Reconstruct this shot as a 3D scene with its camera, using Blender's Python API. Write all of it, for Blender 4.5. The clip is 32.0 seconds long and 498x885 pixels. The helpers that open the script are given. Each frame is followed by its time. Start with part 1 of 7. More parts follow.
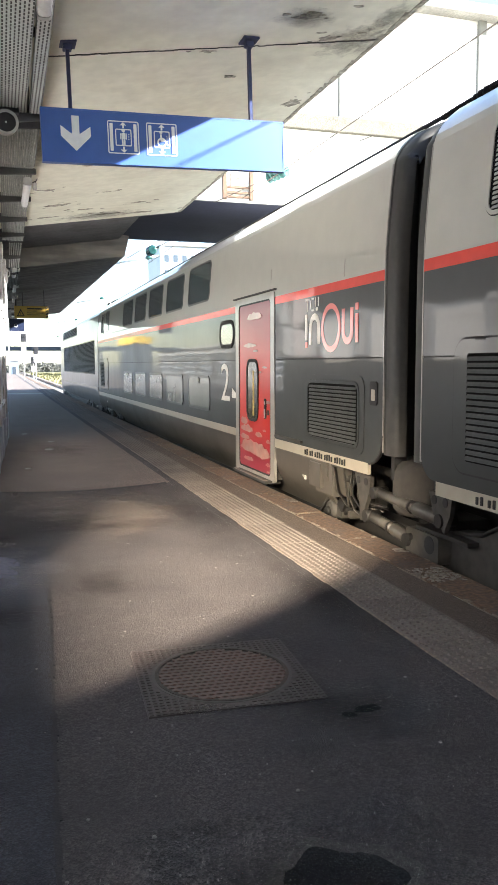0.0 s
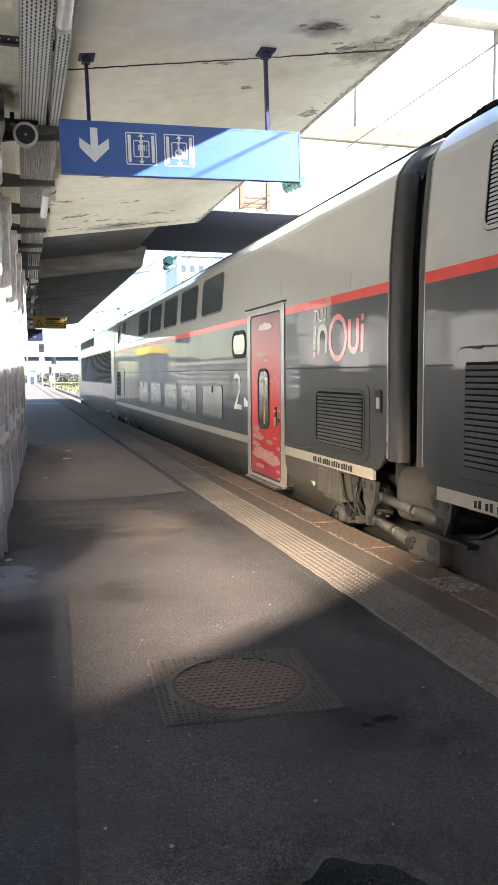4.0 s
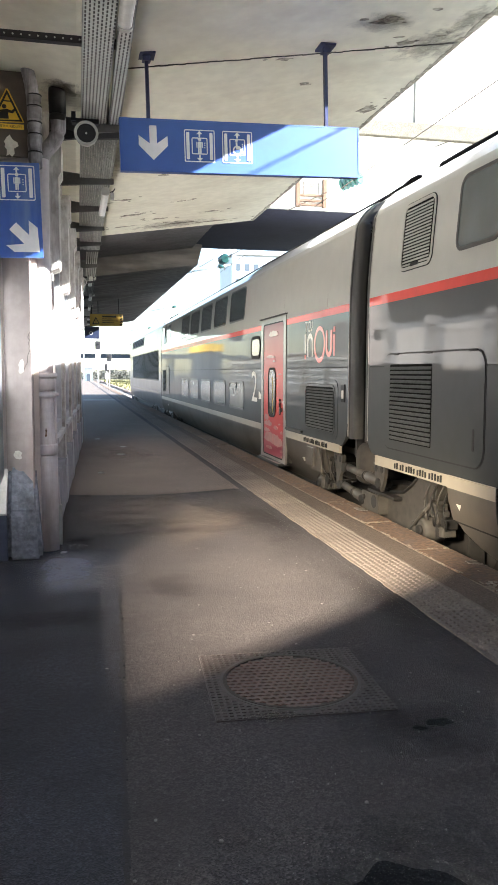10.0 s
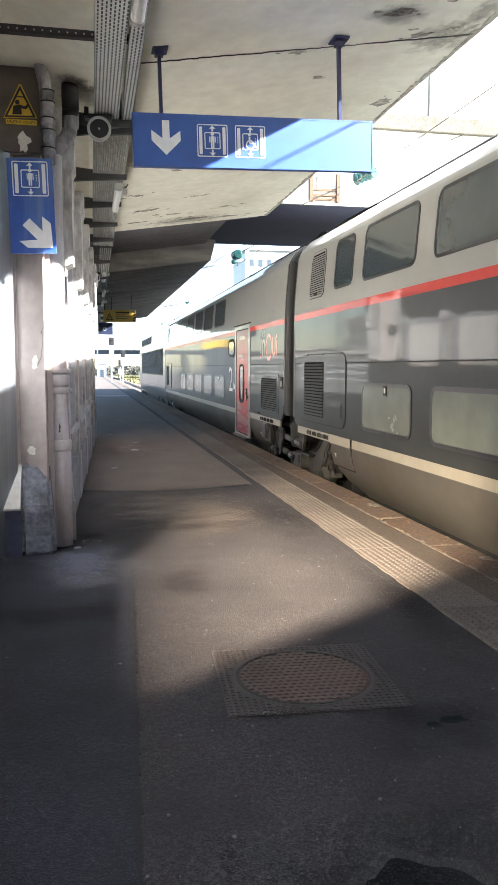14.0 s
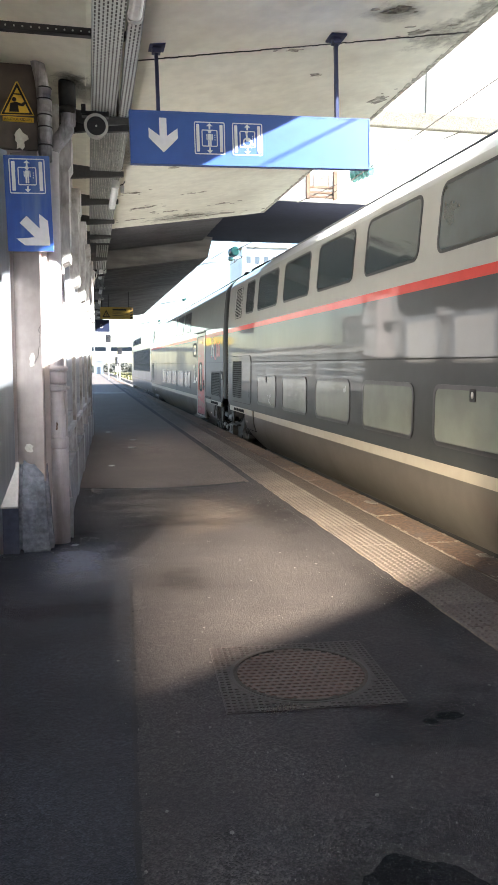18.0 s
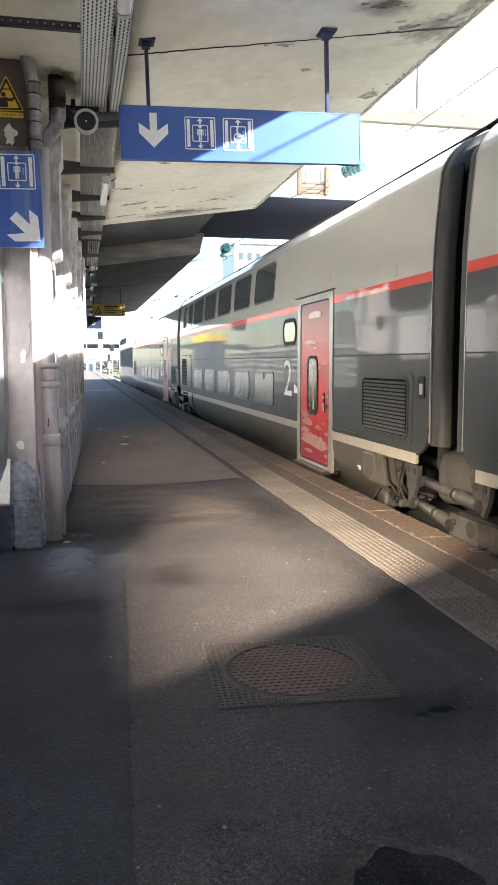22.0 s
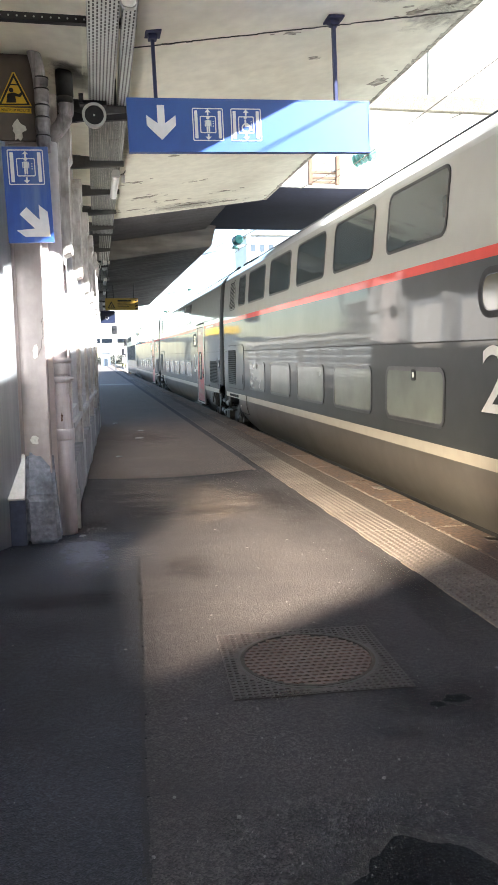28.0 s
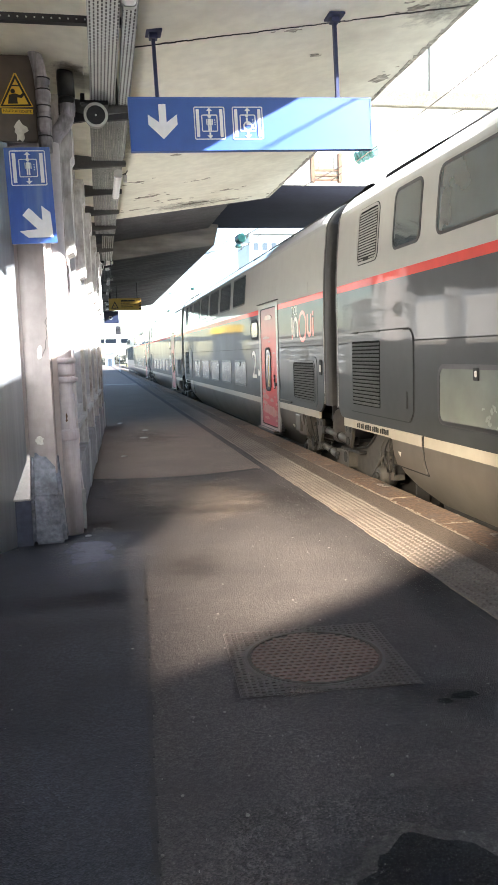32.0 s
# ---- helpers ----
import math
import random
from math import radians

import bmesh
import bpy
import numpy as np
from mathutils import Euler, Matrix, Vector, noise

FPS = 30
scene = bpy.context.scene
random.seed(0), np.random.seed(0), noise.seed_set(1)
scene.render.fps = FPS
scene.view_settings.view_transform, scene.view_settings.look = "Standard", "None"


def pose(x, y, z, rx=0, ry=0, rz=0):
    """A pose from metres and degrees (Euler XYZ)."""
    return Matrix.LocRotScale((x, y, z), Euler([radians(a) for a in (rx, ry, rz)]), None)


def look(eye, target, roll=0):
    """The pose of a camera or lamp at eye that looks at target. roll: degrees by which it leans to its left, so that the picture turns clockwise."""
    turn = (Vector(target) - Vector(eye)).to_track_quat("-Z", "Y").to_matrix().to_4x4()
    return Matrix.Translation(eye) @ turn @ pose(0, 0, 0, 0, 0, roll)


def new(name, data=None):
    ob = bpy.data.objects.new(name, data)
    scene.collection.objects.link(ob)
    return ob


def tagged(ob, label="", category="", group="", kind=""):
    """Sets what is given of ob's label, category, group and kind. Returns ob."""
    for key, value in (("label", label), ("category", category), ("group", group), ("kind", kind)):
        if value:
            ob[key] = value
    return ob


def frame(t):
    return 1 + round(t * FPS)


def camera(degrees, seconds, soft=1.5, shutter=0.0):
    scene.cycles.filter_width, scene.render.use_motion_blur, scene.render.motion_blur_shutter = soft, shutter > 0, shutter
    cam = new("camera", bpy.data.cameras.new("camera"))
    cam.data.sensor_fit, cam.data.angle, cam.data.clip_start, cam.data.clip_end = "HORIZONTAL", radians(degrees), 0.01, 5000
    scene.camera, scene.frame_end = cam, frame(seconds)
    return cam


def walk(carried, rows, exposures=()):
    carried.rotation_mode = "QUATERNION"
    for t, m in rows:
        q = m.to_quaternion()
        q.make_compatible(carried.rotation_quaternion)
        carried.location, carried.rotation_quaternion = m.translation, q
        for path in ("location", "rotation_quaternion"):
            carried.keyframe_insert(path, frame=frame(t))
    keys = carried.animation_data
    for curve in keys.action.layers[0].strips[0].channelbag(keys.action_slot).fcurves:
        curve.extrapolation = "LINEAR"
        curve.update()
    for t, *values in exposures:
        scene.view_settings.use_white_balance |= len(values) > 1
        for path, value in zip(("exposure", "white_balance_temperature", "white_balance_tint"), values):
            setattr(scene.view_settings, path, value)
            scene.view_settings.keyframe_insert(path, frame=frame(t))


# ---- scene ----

# ---- camera ----
EXPOSURE = 3.17
cam = camera(35.30, 32.0, soft=1.0)
PATH = [
    (0, (0.036, 0.088, 1.465), (0.6337, 1.9859, 1.2657), -0.20),
    (0.5, (0.042, 0.089, 1.465), (0.6354, 1.9885, 1.2696), -0.20),
    (1, (0.040, 0.087, 1.463), (0.6286, 1.9886, 1.2718), -0.20),
    (1.5, (0.035, 0.086, 1.465), (0.6189, 1.9894, 1.2757), -0.20),
    (2, (0.034, 0.082, 1.466), (0.6130, 1.9876, 1.2796), -0.30),
    (2.5, (0.034, 0.083, 1.465), (0.6061, 1.9909, 1.2826), -0.30),
    (3, (0.033, 0.087, 1.466), (0.6004, 1.9962, 1.2855), -0.30),
    (3.5, (0.032, 0.085, 1.464), (0.5953, 1.9959, 1.2867), -0.30),
    (5.5, (0.038, 0.090, 1.454), (0.5538, 2.0155, 1.2855), -0.40),
    (6, (0.038, 0.088, 1.455), (0.5294, 2.0193, 1.2895), -0.40),
    (6.5, (0.037, 0.092, 1.454), (0.5186, 2.0265, 1.2896), -0.40),
    (7, (0.036, 0.105, 1.451), (0.5104, 2.0408, 1.2829), -0.30),
    (7.5, (0.034, 0.105, 1.449), (0.4998, 2.0427, 1.2789), -0.20),
    (8, (0.030, 0.106, 1.451), (0.4890, 2.0451, 1.2778), -0.00),
    (8.5, (0.026, 0.105, 1.450), (0.4773, 2.0457, 1.2759), 0.10),
    (9, (0.026, 0.106, 1.450), (0.4704, 2.0481, 1.2749), 0.20),
    (9.5, (0.021, 0.106, 1.450), (0.4587, 2.0495, 1.2729), 0.20),
    (10, (0.025, 0.102, 1.449), (0.4543, 2.0476, 1.2710), 0.20),
    (10.5, (0.034, 0.107, 1.447), (0.4554, 2.0540, 1.2692), 0.10),
    (11, (0.040, 0.108, 1.448), (0.4540, 2.0563, 1.2681), 0.00),
    (11.5, (0.038, 0.106, 1.448), (0.4461, 2.0557, 1.2681), -0.00),
    (12, (0.032, 0.105, 1.450), (0.4376, 2.0550, 1.2660), -0.00),
    (12.5, (0.023, 0.108, 1.448), (0.4236, 2.0586, 1.2630), -0.00),
    (13, (0.015, 0.103, 1.450), (0.4122, 2.0544, 1.2639), 0.10),
    (13.5, (0.017, 0.105, 1.451), (0.4129, 2.0564, 1.2629), 0.10),
    (14, (0.029, 0.112, 1.446), (0.4249, 2.0637, 1.2572), 0.10),
    (14.5, (0.033, 0.106, 1.448), (0.4326, 2.0565, 1.2581), 0.20),
    (16.5, (0.024, 0.108, 1.445), (0.4265, 2.0576, 1.2543), 0.20),
    (17, (0.024, 0.103, 1.450), (0.4265, 2.0527, 1.2559), 0.20),
    (17.5, (0.030, 0.101, 1.448), (0.4318, 2.0509, 1.2542), 0.20),
    (18, (0.025, 0.104, 1.450), (0.4283, 2.0532, 1.2539), 0.10),
    (18.5, (0.021, 0.110, 1.446), (0.4286, 2.0579, 1.2502), 0.10),
    (19, (0.018, 0.106, 1.446), (0.4299, 2.0530, 1.2493), 0.20),
    (19.5, (0.018, 0.104, 1.445), (0.4340, 2.0502, 1.2473), 0.20),
    (20, (0.028, 0.104, 1.445), (0.4442, 2.0501, 1.2453), 0.10),
    (20.5, (0.033, 0.107, 1.442), (0.4516, 2.0524, 1.2406), 0.10),
    (21, (0.032, 0.107, 1.443), (0.4528, 2.0517, 1.2395), -0.00),
    (21.5, (0.034, 0.104, 1.446), (0.4546, 2.0488, 1.2412), -0.10),
    (22, (0.033, 0.106, 1.443), (0.4535, 2.0506, 1.2386), -0.10),
    (22.5, (0.035, 0.107, 1.443), (0.4505, 2.0524, 1.2365), -0.20),
    (23, (0.035, 0.108, 1.443), (0.4466, 2.0539, 1.2335), -0.20),
    (23.5, (0.034, 0.110, 1.441), (0.4414, 2.0564, 1.2298), -0.30),
    (24, (0.040, 0.112, 1.439), (0.4430, 2.0590, 1.2269), -0.30),
    (24.5, (0.041, 0.107, 1.442), (0.4428, 2.0547, 1.2277), -0.40),
    (25, (0.044, 0.108, 1.441), (0.4436, 2.0560, 1.2267), -0.50),
    (25.5, (0.050, 0.113, 1.438), (0.4462, 2.0611, 1.2229), -0.60),
    (27.5, (0.057, 0.109, 1.438), (0.4394, 2.0596, 1.2160), -1.10),
    (28, (0.054, 0.105, 1.439), (0.4347, 2.0560, 1.2149), -1.10),
    (28.5, (0.053, 0.103, 1.440), (0.4309, 2.0538, 1.2158), -1.20),
    (29, (0.053, 0.103, 1.440), (0.4290, 2.0542, 1.2157), -1.30),
    (29.5, (0.051, 0.102, 1.440), (0.4252, 2.0533, 1.2147), -1.40),
    (30, (0.052, 0.101, 1.441), (0.4250, 2.0526, 1.2157), -1.50),
    (30.5, (0.053, 0.099, 1.443), (0.4230, 2.0512, 1.2165), -1.60),
    (31, (0.055, 0.101, 1.439), (0.4258, 2.0532, 1.2138), -1.60),
    (31.5, (0.053, 0.103, 1.436), (0.4218, 2.0562, 1.2101), -1.70),
    (32, (0.054, 0.107, 1.436), (0.4227, 2.0598, 1.2092), -1.70),
]
walk(cam, [(t, look(eye, aim, roll)) for t, eye, aim, roll in PATH], exposures=[(0, EXPOSURE, 6240, 9), (17, EXPOSURE - 0.04, 6240, 9), (20, EXPOSURE, 6240, 9), (23, EXPOSURE - 0.04, 6240, 9), (25, EXPOSURE + 0.14, 6240, 9), (32, EXPOSURE + 0.14, 6240, 9)])
# ---- light ----
SUN_FROM = Vector((1.0, -0.52, 0.53)).normalized()      # over the train, from behind the camera
world = bpy.data.worlds.new("world")
scene.world = world
world.use_nodes = True
wn = world.node_tree.nodes
wl = world.node_tree.links
sky = wn.new("ShaderNodeTexSky")
sky.sky_type = "NISHITA"
sky.sun_disc = False
sky.sun_elevation = math.asin(SUN_FROM.z)
sky.sun_rotation = math.atan2(SUN_FROM.x, SUN_FROM.y)
sky.air_density, sky.dust_density, sky.ozone_density = 1.0, 0.7, 1.0
wl.new(sky.outputs[0], wn["Background"].inputs[0])
wn["Background"].inputs[1].default_value = 0.07
sun_data = bpy.data.lights.new("sun", "SUN")
sun_data.energy, sun_data.angle, sun_data.color = 5.0, radians(0.6), (1.0, 0.965, 0.915)
sun = new("sun", sun_data)
sun.matrix_world = look(SUN_FROM * 60, (0, 0, 0))
# added lamp behind an added wall opening, making the light patch on the platform
patch_lamp_data = bpy.data.lights.new("lobby_daylight", "AREA")
patch_lamp_data.shape, patch_lamp_data.size, patch_lamp_data.size_y, patch_lamp_data.spread = "RECTANGLE", 0.3, 1.5, radians(50)
patch_lamp_data.energy, patch_lamp_data.color = 79.0, (1.0, 0.81, 0.575)
patch_lamp = new("lobby_daylight", patch_lamp_data)
patch_lamp.matrix_world = look((-3.1, 0.81, 3.12), (2.1, 5.9, 0.0))


# added fill lamps before the front windows, for sunlight bounced off the wall
for y in (8.15, 10.15, 12.2, 14.2):
    fill_data = bpy.data.lights.new("hall_daylight", "AREA")
    fill_data.shape, fill_data.size, fill_data.size_y = "RECTANGLE", 1.25, 0.8
    fill_data.energy, fill_data.color = 1.6, (1.0, 0.85, 0.68)
    fill = new("hall_daylight", fill_data)
    x = -0.13 + (y - 6.9) * 0.03 - 0.075
    fill.matrix_world = look((x, y, 1.90), (x + 1.0, y - 0.03, 1.88))


# ---- materials ----
def rgba(c):
    return (c[0], c[1], c[2], 1.0)


def mat(name, c1, c2=None, rough=0.6, metal=0.0, grain=40.0, stain=1.5, bump=0.15, dirt=None, dirt_amount=0.35,
        coat=0.0, vary=0.0, stretch=(1, 1, 1), bump_size=0.004, streaks=False):
    """Two scales of variation: fine grain between c1 and c2, and large stains of dirt; relief from the grain."""
    m = bpy.data.materials.new(name)
    m.use_nodes = True
    n, l = m.node_tree.nodes, m.node_tree.links
    b = n["Principled BSDF"]
    c2 = c2 or tuple(v * 0.8 for v in c1)
    dirt = dirt or tuple(v * 0.55 for v in c1)
    tc = n.new("ShaderNodeTexCoord")
    mp = n.new("ShaderNodeMapping")
    mp.inputs["Scale"].default_value = stretch
    l.new(tc.outputs["Object"], mp.inputs[0])
    g = n.new("ShaderNodeTexNoise")
    g.inputs["Scale"].default_value, g.inputs["Detail"].default_value = grain, 6
    s = n.new("ShaderNodeTexNoise")
    s.inputs["Scale"].default_value, s.inputs["Detail"].default_value, s.inputs["Roughness"].default_value = stain, 5, 0.65
    l.new(mp.outputs[0], g.inputs["Vector"])
    if streaks:
        ms = n.new("ShaderNodeMapping")
        ms.inputs["Scale"].default_value = (3, 3, 0.35)
        l.new(tc.outputs["Object"], ms.inputs[0])
        l.new(ms.outputs[0], s.inputs["Vector"])
    else:
        l.new(tc.outputs["Object"], s.inputs["Vector"])
    r1 = n.new("ShaderNodeValToRGB")
    r1.color_ramp.elements[0].position, r1.color_ramp.elements[1].position = 0.35, 0.65
    r1.color_ramp.elements[0].color, r1.color_ramp.elements[1].color = rgba(c2), rgba(c1)
    l.new(g.outputs["Fac"], r1.inputs[0])
    r2 = n.new("ShaderNodeValToRGB")
    r2.color_ramp.elements[0].position, r2.color_ramp.elements[1].position = 0.48, 0.72
    r2.color_ramp.elements[0].color, r2.color_ramp.elements[1].color = (0, 0, 0, 1), (dirt_amount,) * 3 + (1,)
    l.new(s.outputs["Fac"], r2.inputs[0])
    mx = n.new("ShaderNodeMix")
    mx.data_type = "RGBA"
    l.new(r2.outputs[0], mx.inputs["Factor"])
    l.new(r1.outputs[0], mx.inputs["A"])
    mx.inputs["B"].default_value = rgba(dirt)
    last = mx.outputs["Result"]
    if vary:
        oi = n.new("ShaderNodeObjectInfo")
        hs = n.new("ShaderNodeHueSaturation")
        mr = n.new("ShaderNodeMapRange")
        mr.inputs["To Min"].default_value, mr.inputs["To Max"].default_value = 1 - vary, 1 + vary
        l.new(oi.outputs["Random"], mr.inputs["Value"])
        l.new(mr.outputs[0], hs.inputs["Value"])
        l.new(last, hs.inputs["Color"])
        last = hs.outputs[0]
    l.new(last, b.inputs["Base Color"])
    rr_ = n.new("ShaderNodeMapRange")
    rr_.inputs["To Min"].default_value, rr_.inputs["To Max"].default_value = max(rough - 0.08, 0.02), min(rough + 0.12, 1)
    l.new(s.outputs["Fac"], rr_.inputs["Value"])
    l.new(rr_.outputs[0], b.inputs["Roughness"])
    b.inputs["Metallic"].default_value = metal
    if coat:
        b.inputs["Coat Weight"].default_value, b.inputs["Coat Roughness"].default_value = coat, 0.04
    if bump:
        bp = n.new("ShaderNodeBump")
        bp.inputs["Strength"].default_value, bp.inputs["Distance"].default_value = bump, bump_size
        l.new(g.outputs["Fac"], bp.inputs["Height"])
        l.new(bp.outputs[0], b.inputs["Normal"])
    return m


def glass_mat(name, tint, rough=0.05, coat=0.7):
    """Tinted train glazing: dark, with a clear gloss."""
    m = mat(name, tint, tuple(v * 0.85 for v in tint), rough=rough, grain=3, stain=0.8, bump=0.0, dirt_amount=0.15)
    m.node_tree.nodes["Principled BSDF"].inputs["Coat Weight"].default_value = coat
    return m


def asphalt_mat(name, light, dark, stain):
    """Rolled asphalt: pale and dark stones in tar, worn blotches, and wide dusty stains."""
    m = bpy.data.materials.new(name)
    m.use_nodes = True
    n, l = m.node_tree.nodes, m.node_tree.links
    b = n["Principled BSDF"]
    tc = n.new("ShaderNodeTexCoord")
    v = n.new("ShaderNodeTexVoronoi")
    v.inputs["Scale"].default_value = 165
    l.new(tc.outputs["Object"], v.inputs["Vector"])
    g = n.new("ShaderNodeTexNoise")
    g.inputs["Scale"].default_value, g.inputs["Detail"].default_value = 45, 5
    l.new(tc.outputs["Object"], g.inputs["Vector"])
    w = n.new("ShaderNodeTexNoise")
    w.inputs["Scale"].default_value, w.inputs["Detail"].default_value, w.inputs["Roughness"].default_value = 1.1, 7, 0.62
    l.new(tc.outputs["Object"], w.inputs["Vector"])
    bw = n.new("ShaderNodeRGBToBW")
    l.new(v.outputs["Color"], bw.inputs[0])
    stones = n.new("ShaderNodeValToRGB")
    e = stones.color_ramp.elements
    e[0].position, e[0].color = 0.30, rgba(dark)
    e[1].position, e[1].color = 0.85, rgba(light)
    l.new(bw.outputs[0], stones.inputs[0])
    r2 = n.new("ShaderNodeValToRGB")
    r2.color_ramp.elements[0].position, r2.color_ramp.elements[1].position = 0.40, 0.68
    r2.color_ramp.elements[1].color = (0.85, 0.85, 0.85, 1)
    l.new(w.outputs["Fac"], r2.inputs[0])
    mx = n.new("ShaderNodeMix")
    mx.data_type = "RGBA"
    l.new(r2.outputs[0], mx.inputs["Factor"])
    l.new(stones.outputs[0], mx.inputs["A"])
    mx.inputs["B"].default_value = rgba(stain)
    m2 = n.new("ShaderNodeMix")
    m2.data_type, m2.blend_type = "RGBA", "MULTIPLY"
    r3 = n.new("ShaderNodeValToRGB")
    r3.color_ramp.elements[0].position, r3.color_ramp.elements[1].position = 0.33, 0.62
    r3.color_ramp.elements[0].color, r3.color_ramp.elements[1].color = (0.78, 0.78, 0.78, 1), (1.12, 1.12, 1.12, 1)
    l.new(g.outputs["Fac"], r3.inputs[0])
    m2.inputs["Factor"].default_value = 1.0
    l.new(mx.outputs["Result"], m2.inputs["A"])
    l.new(r3.outputs[0], m2.inputs["B"])
    l.new(m2.outputs["Result"], b.inputs["Base Color"])
    b.inputs["Roughness"].default_value = 0.88
    b.inputs["Specular IOR Level"].default_value = 0.35
    bp = n.new("ShaderNodeBump")
    bp.inputs["Strength"].default_value, bp.inputs["Distance"].default_value = 0.55, 0.005
    l.new(v.outputs["Distance"], bp.inputs["Height"])
    bp2 = n.new("ShaderNodeBump")
    bp2.inputs["Strength"].default_value, bp2.inputs["Distance"].default_value = 0.5, 0.010
    l.new(g.outputs["Fac"], bp2.inputs["Height"])
    l.new(bp.outputs[0], bp2.inputs["Normal"])
    l.new(bp2.outputs[0], b.inputs["Normal"])
    return m


def film_mat(name, colour, amount, lump=4.0):
    """A thin film of dirt, damp or painted-in light that thins out to its edge in uneven lobes."""
    m = bpy.data.materials.new(name)
    m.use_nodes = True
    n, l = m.node_tree.nodes, m.node_tree.links
    b = n["Principled BSDF"]
    b.inputs["Roughness"].default_value, b.inputs["Specular IOR Level"].default_value = 0.9, 0.2
    tc, sp, nz, nf = n.new("ShaderNodeTexCoord"), n.new("ShaderNodeSeparateXYZ"), n.new("ShaderNodeTexNoise"), n.new("ShaderNodeTexNoise")
    l.new(tc.outputs["Generated"], sp.inputs[0])
    l.new(tc.outputs["Object"], nz.inputs["Vector"])
    l.new(tc.outputs["Object"], nf.inputs["Vector"])
    nz.inputs["Scale"].default_value, nz.inputs["Detail"].default_value, nz.inputs["Roughness"].default_value = lump, 6, 0.62
    nf.inputs["Scale"].default_value, nf.inputs["Detail"].default_value = 70, 3

    def node(op, a, c):
        q = n.new("ShaderNodeMath")
        q.operation = op
        for k, v in enumerate((a, c)):
            if isinstance(v, (int, float)):
                q.inputs[k].default_value = v
            else:
                l.new(v, q.inputs[k])
        return q.outputs[0]
    dx, dy = node("MULTIPLY_ADD", sp.outputs["X"], 2.0), node("MULTIPLY_ADD", sp.outputs["Y"], 2.0)
    for o in (dx, dy):
        o.node.inputs[2].default_value = -1.0
    far = node("SQRT", node("ADD", node("MULTIPLY", dx, dx), node("MULTIPLY", dy, dy)), 0.0)
    lobes = node("MULTIPLY", node("SUBTRACT", nz.outputs["Fac"], 0.5), 1.5)
    ramp = n.new("ShaderNodeMapRange")
    ramp.interpolation_type = "SMOOTHSTEP"
    ramp.inputs["From Min"].default_value, ramp.inputs["From Max"].default_value = 0.0, 0.75
    ramp.inputs["To Max"].default_value = amount
    rim = node("MINIMUM", node("MULTIPLY", node("SUBTRACT", 1.0, far), 6.0), 1.0)
    l.new(node("ADD", node("SUBTRACT", 0.85, far), lobes), ramp.inputs["Value"])
    fac = node("MULTIPLY", node("MULTIPLY", ramp.outputs[0], node("MAXIMUM", rim, 0.0)), node("ADD", node("MULTIPLY", nf.outputs["Fac"], 0.8), 0.6))
    b.inputs["Base Color"].default_value = rgba(colour)
    tr, mx = n.new("ShaderNodeBsdfTransparent"), n.new("ShaderNodeMixShader")
    l.new(fac, mx.inputs[0])
    l.new(tr.outputs[0], mx.inputs[1])
    l.new(b.outputs[0], mx.inputs[2])
    l.new(mx.outputs[0], n["Material Output"].inputs["Surface"])
    return m


ASPHALT = asphalt_mat("asphalt", (0.0690, 0.0610, 0.0640), (0.0234, 0.0213, 0.0244), (0.0212, 0.0192, 0.0226))
# Lightened to stand in for light bounced onto the far floor.
ASPHALT_FAR = asphalt_mat("lightened_asphalt", (0.212, 0.171, 0.149), (0.083, 0.068, 0.060), (0.101, 0.082, 0.072))
ASPHALT_OLD = asphalt_mat("asphalt_patch", (0.039, 0.0415, 0.057), (0.0150, 0.0162, 0.0228), (0.0108, 0.0116, 0.0170))
ASPHALT_WET = mat("asphalt_dark_patch", (0.024, 0.024, 0.028), (0.005, 0.005, 0.006), 0.9, 0, 120, 2.0, 0.8)
COPING = mat("coping_stone", (0.130, 0.076, 0.045), (0.054, 0.035, 0.025), 0.92, 0, 28, 4.5, 0.9, (0.075, 0.058, 0.05), 0.9, vary=0.25, bump_size=0.008)
BROWN_STRIP = asphalt_mat("brown_strip", (0.128, 0.100, 0.080), (0.050, 0.039, 0.032), (0.066, 0.050, 0.041))
TACTILE = mat("tactile_slab", (0.128, 0.107, 0.094), (0.088, 0.074, 0.066), 0.9, 0, 70, 1.4, 0.4, (0.09, 0.078, 0.065), 0.75, vary=0.14)
PAINT_WORN = mat("worn_white_paint", (0.27, 0.245, 0.215), (0.10, 0.085, 0.07), 0.9, 0, 30, 5, 0.4, (0.14, 0.11, 0.09), 0.9)
FILM_BLUE = film_mat("blue_grey_film", (0.15, 0.155, 0.195), 0.75, 2.0)
# Pale film for a cement smear and for light bounced onto the asphalt.
FILM_PALE = film_mat("pale_smear_and_light", (0.21, 0.175, 0.15), 0.42, 3.0)
FILM_DARK = film_mat("dark_film_tone", (0.014, 0.012, 0.012), 0.30, 2.0)
STAIN_SOOT = film_mat("soot_film", (0.055, 0.050, 0.042), 0.42, 6.0)
STAIN_CRUMB = film_mat("bare_crumbling_concrete", (0.24, 0.23, 0.195), 0.48, 11.0)
IRON = mat("cast_iron", (0.022, 0.015, 0.014), (0.013, 0.010, 0.010), 0.62, 0.2, 60, 5, 0.4, (0.075, 0.038, 0.028), 0.5)
IRON_RIB = mat("worn_rib", (0.078, 0.039, 0.032), (0.046, 0.027, 0.024), 0.5, 0.2, 60, 5, 0.3)
IRON_FRAME = mat("iron_frame", (0.044, 0.035, 0.037), (0.024, 0.020, 0.022), 0.6, 0.2, 60, 4, 0.4)
